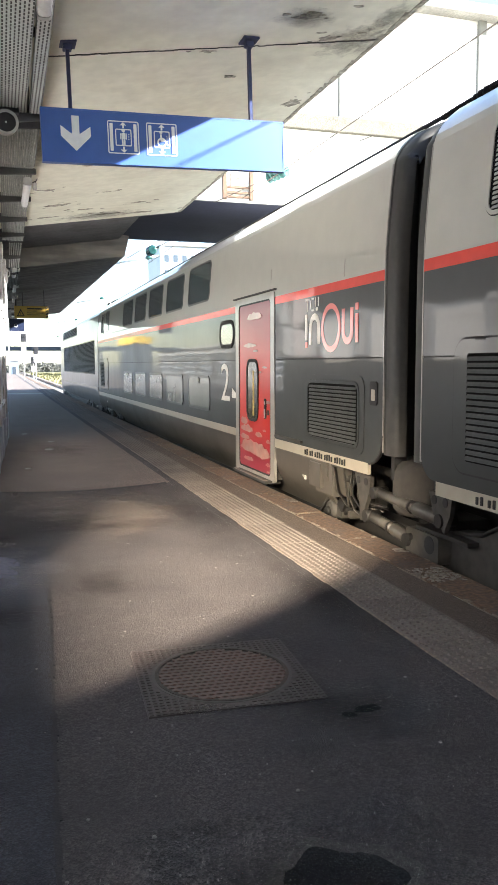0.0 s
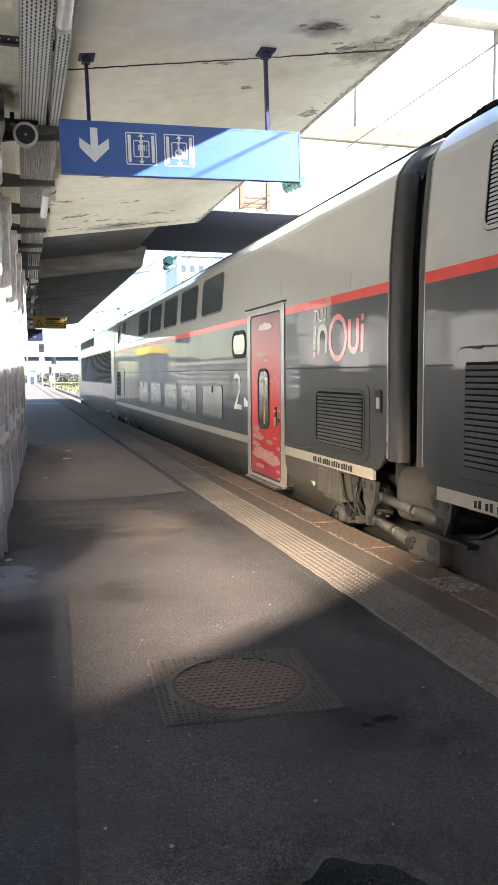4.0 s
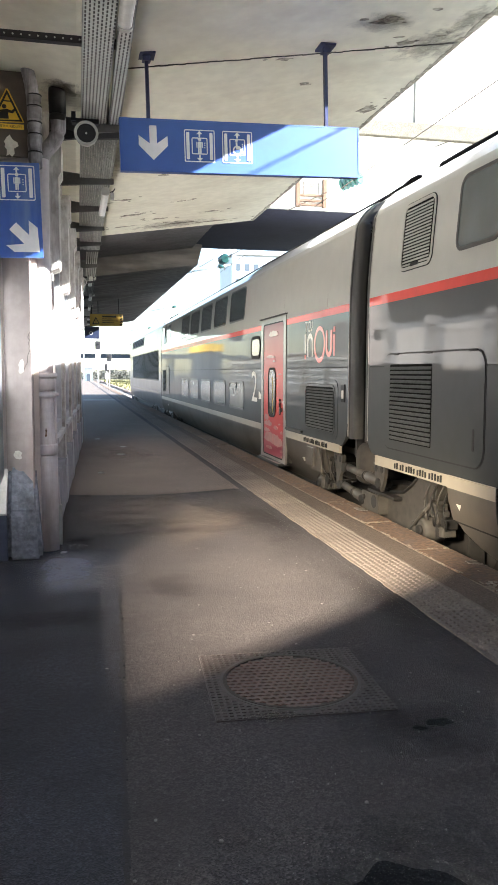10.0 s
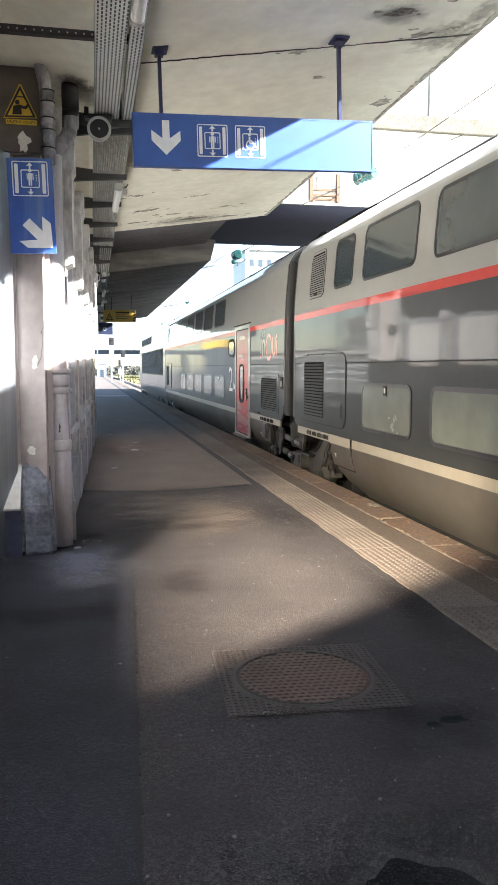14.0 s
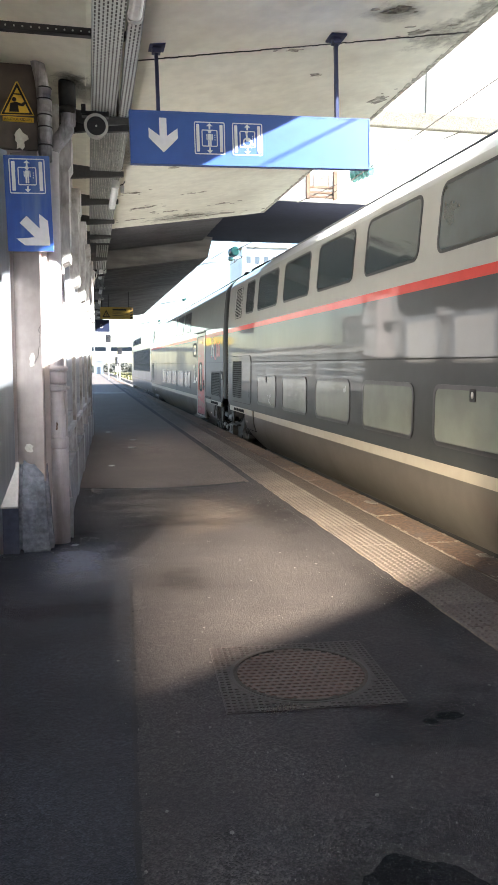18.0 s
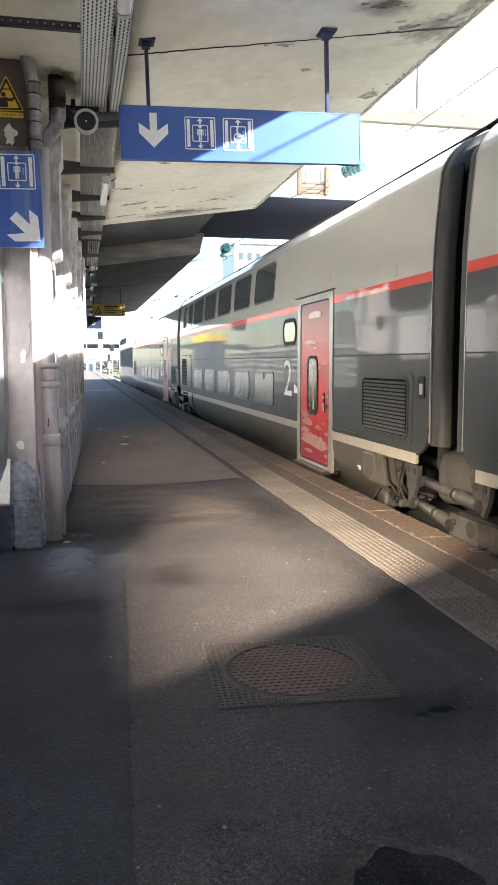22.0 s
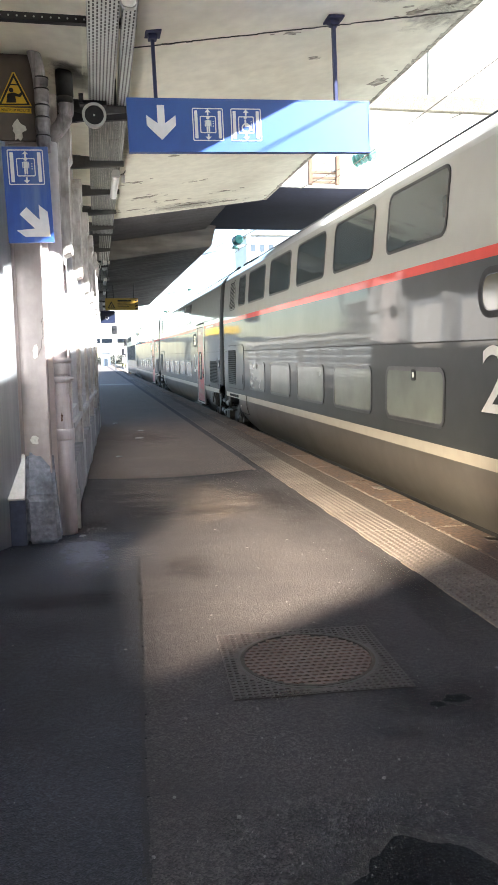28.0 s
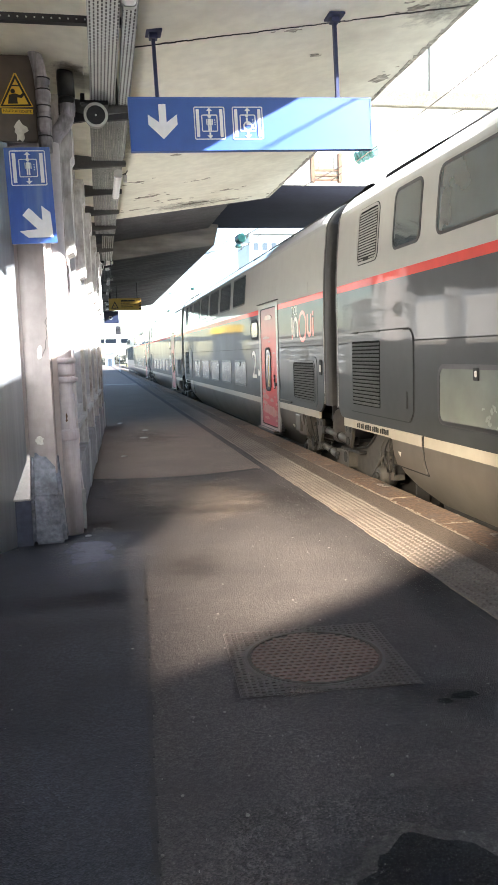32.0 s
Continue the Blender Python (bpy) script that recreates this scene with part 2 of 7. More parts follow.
# Cream tone raised to make up for light bounced onto the near soffit.
CONCRETE_LIT = mat("bounce_lit_concrete", (0.86, 0.86, 0.735), (0.78, 0.78, 0.665), 0.85, 0, 8, 0.9, 0.45, (0.58, 0.55, 0.45), 0.6, bump_size=0.01)
CONCRETE = mat("bare_concrete", (0.36, 0.34, 0.31), (0.27, 0.26, 0.24), 0.9, 0, 22, 0.9, 0.5, (0.14, 0.13, 0.125), 0.8, bump_size=0.012)
# The next two are darkened: the far bays' shade is in their colour.
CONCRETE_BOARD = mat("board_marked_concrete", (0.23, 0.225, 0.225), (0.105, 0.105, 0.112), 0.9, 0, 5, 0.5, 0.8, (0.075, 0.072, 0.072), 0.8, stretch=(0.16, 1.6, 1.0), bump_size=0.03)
CONCRETE_SHADED = mat("shaded_concrete", (0.115, 0.115, 0.122), (0.090, 0.090, 0.096), 0.9, 0, 14, 1.4, 0.35, (0.055, 0.055, 0.058), 0.7, bump_size=0.012)
FACADE = mat("white_render", (0.80, 0.78, 0.74), (0.72, 0.70, 0.66), 0.85, 0, 12, 0.8, 0.2, (0.6, 0.58, 0.54), 0.4)
PLASTER = mat("cream_plaster", (0.62, 0.545, 0.51), (0.56, 0.49, 0.46), 0.8, 0, 14, 1.6, 0.25, (0.42, 0.37, 0.34), 0.55, streaks=True)
PALE_PANE = mat("pale_pane", (0.36, 0.37, 0.39), (0.30, 0.31, 0.33), 0.35, 0, 14, 2, 0.2, (0.36, 0.35, 0.35), 0.6, streaks=True)
COOL_PAINT = mat("cool_grey_paint", (0.46, 0.47, 0.50), (0.38, 0.39, 0.42), 0.7, 0, 16, 2.5, 0.3, (0.24, 0.235, 0.24), 0.7, streaks=True)
PILASTER = mat("pinkish_grey_paint", (0.37, 0.315, 0.295), (0.32, 0.272, 0.255), 0.8, 0, 14, 1.6, 0.25, (0.25, 0.215, 0.20), 0.6, streaks=True)
PLASTER_OLD = mat("peeling_paint", (0.60, 0.585, 0.57), (0.37, 0.355, 0.345), 0.85, 0, 18, 3.5, 0.8, (0.20, 0.17, 0.14), 0.9, stretch=(1, 1, 0.35), bump_size=0.012)
BARE_PLASTER = mat("bare_plaster", (0.72, 0.69, 0.63), (0.62, 0.59, 0.53), 0.9, 0, 40, 6, 0.6)
BROWN_WALL = mat("brown_painted_wall", (0.105, 0.085, 0.072), (0.085, 0.07, 0.06), 0.7, 0, 14, 1.2, 0.2, (0.06, 0.05, 0.045), 0.5)
PIPE = mat("painted_pipe", (0.56, 0.52, 0.53), (0.50, 0.46, 0.47), 0.45, 0, 22, 4, 0.2, (0.30, 0.25, 0.22), 0.6, streaks=True)
PIPE_DIRTY = mat("sooty_pipe", (0.36, 0.34, 0.36), (0.20, 0.19, 0.20), 0.6, 0, 14, 4, 0.3, (0.04, 0.035, 0.035), 0.95, streaks=True)
STEEL = mat("galvanised_steel", (0.50, 0.52, 0.52), (0.42, 0.44, 0.44), 0.42, 0.8, 30, 3, 0.1, (0.25, 0.25, 0.24), 0.5)
BRUSHED = mat("brushed_steel", (0.44, 0.47, 0.50), (0.38, 0.41, 0.44), 0.42, 1.0, 30, 1.2, 0.0, (0.6, 0.6, 0.6), 0.4, stretch=(1, 1, 0.05), streaks=True)
BLACK_METAL = mat("black_metal", (0.028, 0.028, 0.032), (0.02, 0.02, 0.023), 0.5, 0.4, 40, 5, 0.15)
ARM_GREY = mat("dark_grey_arm", (0.075, 0.075, 0.073), (0.055, 0.055, 0.054), 0.6, 0.1, 40, 5, 0.15)
BLUE = mat("blue_enamel", (0.017, 0.084, 0.36), (0.015, 0.077, 0.335), 0.5, 0, 10, 2, 0.03, (0.02, 0.05, 0.24), 0.35)
BLUE_FADED = mat("faded_blue_enamel", (0.016, 0.080, 0.38), (0.014, 0.068, 0.33), 0.58, 0, 10, 2.5, 0.05, (0.14, 0.22, 0.36), 0.55, streaks=True)
BLUE.node_tree.nodes["Principled BSDF"].inputs["Specular IOR Level"].default_value = 0.75
NAVY = mat("navy_paint", (0.022, 0.030, 0.095), (0.017, 0.022, 0.07), 0.45, 0.2, 30, 4, 0.1)
for m_ in (BLUE, BLUE_FADED):
    m_.node_tree.nodes["Principled BSDF"].inputs["Specular IOR Level"].default_value = 0.5
    m_.node_tree.nodes["Principled BSDF"].inputs["Coat Weight"].default_value = 1.0
    m_.node_tree.nodes["Principled BSDF"].inputs["Coat Roughness"].default_value = 0.5
    m_.node_tree.nodes["Principled BSDF"].inputs["Coat IOR"].default_value = 1.60
WHITE = mat("white_sheet", (0.78, 0.79, 0.80), (0.72, 0.73, 0.74), 0.4, 0, 20, 4, 0.03, (0.55, 0.55, 0.53), 0.3)
YELLOW = mat("yellow_sheet", (0.40, 0.25, 0.04), (0.35, 0.22, 0.04), 0.4, 0, 16, 3, 0.04, (0.45, 0.27, 0.03), 0.4)
YELLOW_SIGN = mat("yellow_sign", (0.78, 0.50, 0.04), (0.72, 0.46, 0.04), 0.4, 0, 16, 3, 0.04, (0.55, 0.35, 0.05), 0.3)
BLACK = mat("black_paint", (0.015, 0.014, 0.014), (0.011, 0.011, 0.011), 0.5, 0, 30, 4, 0.05)
GREY_PLASTIC = mat("grey_plastic", (0.45, 0.45, 0.43), (0.40, 0.40, 0.38), 0.45, 0, 30, 4, 0.05)
TUBE = mat("fluorescent_diffuser", (0.75, 0.76, 0.74), (0.68, 0.69, 0.67), 0.35, 0, 14, 6, 0.02, (0.4, 0.38, 0.34), 0.4)
# train
T_BEIGE = mat("train_light_grey_paint", (0.50, 0.493, 0.445), (0.48, 0.473, 0.428), 0.4, 0.0, 5, 0.5, 0.0, (0.46, 0.44, 0.41), 0.25, coat=1.0)
T_DARK = mat("train_dark_grey_paint", (0.036, 0.039, 0.039), (0.032, 0.035, 0.035), 0.45, 0.0, 5, 0.6, 0.0, (0.030, 0.031, 0.031), 0.3, coat=0.33)
T_SKIRT = mat("train_skirt_paint", (0.094, 0.086, 0.074), (0.082, 0.075, 0.065), 0.34, 0.1, 6, 0.9, 0.0, (0.070, 0.061, 0.050), 0.6, coat=0.4)
T_RED = mat("train_red_stripe", (0.70, 0.045, 0.025), (0.64, 0.038, 0.022), 0.5, 0, 6, 0.7, 0.0, coat=0.3)
T_DOOR = mat("train_door_red", (0.46, 0.030, 0.030), (0.55, 0.045, 0.025), 0.28, 0, 1.2, 0.8, 0.0, (0.33, 0.018, 0.05), 0.8, coat=0.6)
# the door's colour runs from crimson at its foot over red to wine at its head
dn, dl = T_DOOR.node_tree.nodes, T_DOOR.node_tree.links
d_tc, d_sep, d_ramp = dn.new("ShaderNodeTexCoord"), dn.new("ShaderNodeSeparateXYZ"), dn.new("ShaderNodeValToRGB")
d_div = dn.new("ShaderNodeMath")
d_div.operation = "DIVIDE"
d_div.inputs[1].default_value = 2.3
dl.new(d_tc.outputs["Object"], d_sep.inputs[0])
dl.new(d_sep.outputs["Z"], d_div.inputs[0])
dl.new(d_div.outputs[0], d_ramp.inputs[0])
d_el = d_ramp.color_ramp.elements
d_el[0].position, d_el[0].color = 0.10, (0.25, 0.030, 0.048, 1)
d_el[1].position, d_el[1].color = 0.95, (0.20, 0.028, 0.050, 1)
for d_p, d_c in ((0.36, (0.50, 0.032, 0.018, 1)), (0.62, (0.52, 0.036, 0.020, 1)), (0.78, (0.36, 0.034, 0.044, 1))):
    d_el.new(d_p).color = d_c
dl.new(d_ramp.outputs[0], dn["Principled BSDF"].inputs["Base Color"])
dn["Principled BSDF"].inputs["Coat Weight"].default_value = 0.08
dn["Principled BSDF"].inputs["Specular IOR Level"].default_value = 0.2
T_PINK = mat("door_cloud_pattern", (0.38, 0.235, 0.19), (0.33, 0.165, 0.14), 0.35, 0, 9, 4, 0.0, (0.62, 0.2, 0.17), 0.6, coat=0.4)
T_CREAM = mat("train_cream_stripe", (0.33, 0.30, 0.238), (0.30, 0.27, 0.213), 0.4, 0, 7, 1.2, 0.0, (0.34, 0.29, 0.22), 0.45, coat=0.2)
T_FRAME = mat("train_door_frame", (0.31, 0.295, 0.265), (0.28, 0.265, 0.24), 0.35, 0.1, 6, 1.0, 0.0, (0.18, 0.165, 0.14), 0.5, coat=0.3)
T_WHITE = mat("train_white_marking", (0.70, 0.68, 0.63), (0.64, 0.62, 0.57), 0.4, 0, 14, 4, 0.0, (0.35, 0.33, 0.3), 0.4)
T_SALMON = mat("train_logo_red", (0.66, 0.10, 0.075), (0.60, 0.09, 0.07), 0.35, 0, 8, 3, 0.0, coat=0.4)
T_GASKET = mat("window_gasket", (0.022, 0.022, 0.023), (0.017, 0.017, 0.018), 0.4, 0, 30, 4, 0.0, coat=0.22)
T_RUBBER = mat("rubber", (0.018, 0.018, 0.019), (0.012, 0.012, 0.013), 0.75, 0, 30, 4, 0.2)
T_FAIRING = mat("gangway_fairing", (0.036, 0.034, 0.031), (0.027, 0.026, 0.024), 0.62, 0.0, 14, 2, 0.1, (0.056, 0.050, 0.042), 0.6, streaks=True)
T_GLASS_UP = glass_mat("upper_glass", (0.076, 0.102, 0.110))
# Pale tint stands in for light mirrored in the lower windows.
T_GLASS_LOW = glass_mat("lower_glass", (0.175, 0.19, 0.165), 0.22, 0.14)
MORTAR = mat("pale_mortar", (0.19, 0.155, 0.12), (0.10, 0.082, 0.064), 0.92, 0, 40, 8, 0.4, (0.10, 0.08, 0.065), 0.8)
T_DOORGLASS = glass_mat("door_glass", (0.085, 0.075, 0.040), 0.12, 0.15)
T_SLAT = mat("matte_slat", (0.060, 0.062, 0.062), (0.050, 0.052, 0.052), 0.7, 0.0, 30, 4, 0.05)
# Near-black for ducts, and for the shade in louvre gaps on flat plates.
T_DEEP_BLACK = mat("deep_black", (0.006, 0.006, 0.006), (0.004, 0.004, 0.004), 0.9, 0, 30, 4, 0.0)
T_GRILLE = mat("dark_louvre", (0.016, 0.015, 0.015), (0.011, 0.011, 0.011), 0.7, 0.0, 30, 4, 0.1)
T_BOGIE = mat("bogie_grey", (0.046, 0.042, 0.036), (0.023, 0.021, 0.018), 0.65, 0.0, 12, 3, 0.3, (0.042, 0.037, 0.031), 0.7)
T_SPRING = mat("dusty_rubber", (0.034, 0.030, 0.025), (0.021, 0.018, 0.016), 0.8, 0, 12, 3, 0.2, (0.045, 0.038, 0.031), 0.6, streaks=True)
T_DAMPER = mat("damper_grey", (0.066, 0.061, 0.053), (0.045, 0.041, 0.036), 0.5, 0.1, 14, 4, 0.1, (0.026, 0.023, 0.020), 0.8)
T_BOGIE_DARK = mat("bogie_dark", (0.015, 0.014, 0.013), (0.009, 0.0085, 0.008), 0.65, 0.3, 14, 3, 0.3, (0.02, 0.018, 0.016), 0.7)
T_POWER = mat("power_car_silver", (0.13, 0.13, 0.135), (0.115, 0.115, 0.12), 0.35, 0.0, 5, 0.6, 0.0, (0.16, 0.155, 0.155), 0.4, coat=0.3)
T_RED.node_tree.nodes["Principled BSDF"].inputs["Specular IOR Level"].default_value = 0.25
T_DARK.node_tree.nodes["Principled BSDF"].inputs["Specular IOR Level"].default_value = 0.2
T_BEIGE.node_tree.nodes["Principled BSDF"].inputs["Specular IOR Level"].default_value = 0.12
T_SKIRT.node_tree.nodes["Principled BSDF"].inputs["Coat Roughness"].default_value = 0.10
T_DEEP_BLACK.node_tree.nodes["Principled BSDF"].inputs["Specular IOR Level"].default_value = 0.1
ASPHALT_WET.node_tree.nodes["Principled BSDF"].inputs["Specular IOR Level"].default_value = 0.15
T_SLAT.node_tree.nodes["Principled BSDF"].inputs["Specular IOR Level"].default_value = 0.2
RAIL = mat("rail_steel", (0.24, 0.17, 0.13), (0.16, 0.11, 0.085), 0.5, 0.6, 30, 3, 0.2)
BALLAST = mat("ballast", (0.16, 0.14, 0.12), (0.06, 0.052, 0.046), 0.95, 0, 14, 0.6, 1.0, (0.10, 0.085, 0.07), 0.7, bump_size=0.05)
GROUND = mat("dry_ground", (0.24, 0.22, 0.18), (0.15, 0.145, 0.11), 0.95, 0, 1.2, 0.12, 0.6, (0.12, 0.14, 0.06), 0.8, bump_size=0.05)
GRASS = mat("verge_grass", (0.15, 0.135, 0.055), (0.08, 0.085, 0.035), 0.9, 0, 3, 0.5, 0.5, (0.17, 0.15, 0.08), 0.8)
SLEEPER = mat("concrete_sleeper", (0.16, 0.15, 0.135), (0.11, 0.10, 0.09), 0.9, 0, 20, 2, 0.4)
PALE_TEAL = mat("pale_green_glass", (0.05, 0.17, 0.14), (0.035, 0.13, 0.11), 0.15, 0, 10, 3, 0.0, coat=0.5)
TEAL_GLASS = mat("teal_glass", (0.012, 0.06, 0.055), (0.01, 0.045, 0.042), 0.12, 0, 10, 3, 0.0, coat=0.6)
WIRE = mat("copper_wire", (0.12, 0.10, 0.085), (0.08, 0.07, 0.06), 0.5, 0.6, 30, 3, 0.0)
RUST = mat("rusty_steel", (0.17, 0.10, 0.065), (0.11, 0.065, 0.042), 0.85, 0.1, 20, 3, 0.5)
# Paler than the side paint, to whiten where the sky shines on it.
T_ROOF = mat("train_roof_edge", (0.56, 0.55, 0.52), (0.52, 0.51, 0.48), 0.3, 0.0, 5, 0.6, 0.0, (0.40, 0.38, 0.35), 0.4, coat=0.9)
YARD_WALL = mat("yard_wall", (0.060, 0.078, 0.110), (0.042, 0.056, 0.082), 0.85, 0, 3, 0.3, 0.2, (0.08, 0.08, 0.09), 0.6)
YARD_BRICK = mat("yard_brick", (0.085, 0.068, 0.052), (0.058, 0.046, 0.036), 0.85, 0, 3, 0.3, 0.2, (0.06, 0.05, 0.045), 0.6)
LEAVES = mat("far_leaves", (0.115, 0.115, 0.10), (0.080, 0.082, 0.070), 0.8, 0, 1.5, 0.2, 0.3)
GUM = mat("pale_grit", (0.135, 0.13, 0.128), (0.085, 0.08, 0.08), 0.8, 0, 30, 5, 0.2)
SCRAP = mat("grey_paper", (0.36, 0.36, 0.35), (0.28, 0.28, 0.27), 0.7, 0, 20, 4, 0.1)
DAMP = mat("damp_asphalt", (0.018, 0.018, 0.022), (0.010, 0.010, 0.012), 0.9, 0, 140, 3, 0.8)
FAR_WALL = mat("far_building_wall", (0.13, 0.12, 0.115), (0.10, 0.094, 0.09), 0.85, 0, 2, 0.3, 0.1)
SHED_WALL = mat("shed_wall", (0.20, 0.195, 0.19), (0.15, 0.145, 0.14), 0.8, 0, 2, 0.3, 0.1)
POST_GREY = mat("post_grey", (0.21, 0.205, 0.19), (0.17, 0.167, 0.155), 0.9, 0, 6, 0.6, 0.2)
FAR_CONCRETE = mat("far_concrete", (0.15, 0.15, 0.15), (0.11, 0.11, 0.115), 0.9, 0, 3, 0.4, 0.2)
FAR_STEEL = mat("far_blue_steel", (0.040, 0.052, 0.070), (0.030, 0.040, 0.055), 0.7, 0.0, 2, 0.3, 0.1)
FAR_GLASS = glass_mat("far_building_glass", (0.05, 0.065, 0.085), 0.1)


for m_ in (BLUE, BLUE_FADED):
    m_.node_tree.nodes["Principled BSDF"].inputs["Specular IOR Level"].default_value = 0.15



def wavy(m, strength):
    """Sheet metal that is not quite flat: its varnish bends what it mirrors."""
    n, l = m.node_tree.nodes, m.node_tree.links
    tc, mp, nz, bp = n.new("ShaderNodeTexCoord"), n.new("ShaderNodeMapping"), n.new("ShaderNodeTexNoise"), n.new("ShaderNodeBump")
    mp.inputs["Scale"].default_value = (1.0, 1.0, 2.2)
    nz.inputs["Scale"].default_value, nz.inputs["Detail"].default_value, nz.inputs["Roughness"].default_value = 0.9, 2, 0.5
    bp.inputs["Strength"].default_value, bp.inputs["Distance"].default_value = strength, 0.02
    l.new(tc.outputs["Object"], mp.inputs[0])
    l.new(mp.outputs[0], nz.inputs["Vector"])
    l.new(nz.outputs["Fac"], bp.inputs["Height"])
    l.new(bp.outputs[0], n["Principled BSDF"].inputs["Coat Normal"])


for m_, k_ in ((T_DARK, 0.10), (T_BEIGE, 0.06), (T_SKIRT, 0.12), (T_RED, 0.08), (T_DOOR, 0.12), (T_POWER, 0.08)):
    wavy(m_, k_)

# ---- mesh helpers ----
def box(bm, x0, x1, y0, y1, z0, z1, bevel=0.0):
    vs = [bm.verts.new(p) for p in ((x0, y0, z0), (x1, y0, z0), (x1, y1, z0), (x0, y1, z0), (x0, y0, z1), (x1, y0, z1), (x1, y1, z1), (x0, y1, z1))]
    fs = [bm.faces.new([vs[i] for i in f]) for f in ((3, 2, 1, 0), (4, 5, 6, 7), (0, 1, 5, 4), (1, 2, 6, 5), (2, 3, 7, 6), (3, 0, 4, 7))]
    if bevel:
        es = {e for f in fs for e in f.edges}
        bmesh.ops.bevel(bm, geom=list(es), offset=bevel, segments=2, affect="EDGES", profile=0.6)
    return bm


def boxes(*args, bevel=0.0):
    bm = bmesh.new()
    for a in args:
        box(bm, *a, bevel=bevel)
    return bm


def prism(bm, pts, fn0, fn1):
    """A solid between two copies of an outline: fn0 and fn1 turn each outline point into a place."""
    a = [bm.verts.new(fn0(*p)) for p in pts]
    b = [bm.verts.new(fn1(*p)) for p in pts]
    n = len(pts)
    bm.faces.new(a[::-1])
    bm.faces.new(b)
    for i in range(n):
        bm.faces.new((a[i], a[(i + 1) % n], b[(i + 1) % n], b[i]))
    return bm


def ring(bm, outer, inner, fn0, fn1):
    """A frame between two outlines of equal count."""
    n = len(outer)
    v = [[bm.verts.new(f(*p)) for p in o] for o in (outer, inner) for f in (fn0, fn1)]
    for i in range(n):
        j = (i + 1) % n
        for a, b in ((0, 1), (1, 3), (3, 2), (2, 0)):
            bm.faces.new((v[a][i], v[a][j], v[b][j], v[b][i]))
    return bm


def rr(u0, u1, z0, z1, r, n=5):
    """A rounded rectangle as a list of points."""
    out = []
    for cu, cz, a0 in ((u1 - r, z1 - r, 0), (u0 + r, z1 - r, 90), (u0 + r, z0 + r, 180), (u1 - r, z0 + r, 270)):
        for i in range(n + 1):
            a = radians(a0 + 90 * i / n)
            out.append((cu + r * math.cos(a), cz + r * math.sin(a)))
    return out


def tube(bm, path, r, n=12, caps=True):
    """A round bar through the points of a path; r a number or one for each point."""
    rs = r if isinstance(r, (list, tuple)) else [r] * len(path)
    rings = []
    pts = [Vector(p) for p in path]
    up = Vector((0, 0, 1))
    for i, p in enumerate(pts):
        d = (pts[min(i + 1, len(pts) - 1)] - pts[max(i - 1, 0)]).normalized()
        s = d.cross(up if abs(d.z) < 0.95 else Vector((0, 1, 0))).normalized()
        t = s.cross(d).normalized()
        rings.append([bm.verts.new(p + (s * math.cos(2 * math.pi * k / n) + t * math.sin(2 * math.pi * k / n)) * rs[i]) for k in range(n)])
    for a, b in zip(rings, rings[1:]):
        for k in range(n):
            bm.faces.new((a[k], a[(k + 1) % n], b[(k + 1) % n], b[k])).smooth = True
    if caps:
        bm.faces.new(rings[0][::-1])
        bm.faces.new(rings[-1])
    return bm


def arc_path(points, radius=0.08, n=5):
    """Rounds the inner corners of a polyline."""
    pts = [Vector(p) for p in points]
    out = [pts[0]]
    for a, b, c in zip(pts, pts[1:], pts[2:]):
        p, q = b + (a - b).normalized() * radius, b + (c - b).normalized() * radius
        for i in range(n + 1):
            t = i / n
            out.append(p * (1 - t) ** 2 + b * 2 * t * (1 - t) + q * t * t)
    return out + [pts[-1]]


def mesh_of(name, bm, material, smooth=False):
    bmesh.ops.recalc_face_normals(bm, faces=bm.faces)
    me = bpy.data.meshes.new(name)
    bm.to_mesh(me)
    bm.free()
    me.materials.append(material)
    if smooth:
        for p in me.polygons:
            p.use_smooth = True
    return me


def part(name, bm, material, parent, label="", smooth=False):
    ob = new(name, mesh_of(name, bm, material, smooth))
    ob.parent = parent
    return tagged(ob, label=label)


def piece(name, me, parent, m):
    ob = new(name, me)
    ob.parent = parent
    ob.matrix_basis = m
    return ob


def thing(name, label, category, group="", at=(0, 0, 0)):
    ob = new(name)
    ob.location = at
    ob.empty_display_size = 0.2
    return tagged(ob, label, category, group)


def solid(name, bm, material, label, category="", kind="", group="", smooth=False):
    ob = new(name, mesh_of(name, bm, material, smooth))
    return tagged(ob, label, category, group, kind)


def flat_text(body, size, extrude=0.001):
    """A mesh of letters in the built-in font, in the x-y plane, centred."""
    cu = bpy.data.curves.new("letters", "FONT")
    cu.body, cu.size, cu.extrude, cu.align_x, cu.align_y = body, size, extrude, "CENTER", "CENTER"
    cu.resolution_u = 3
    tmp = bpy.data.objects.new("letters", cu)
    scene.collection.objects.link(tmp)
    me = bpy.data.meshes.new_from_object(tmp.evaluated_get(bpy.context.evaluated_depsgraph_get()))
    bpy.data.objects.remove(tmp)
    bpy.data.curves.remove(cu)
    return me


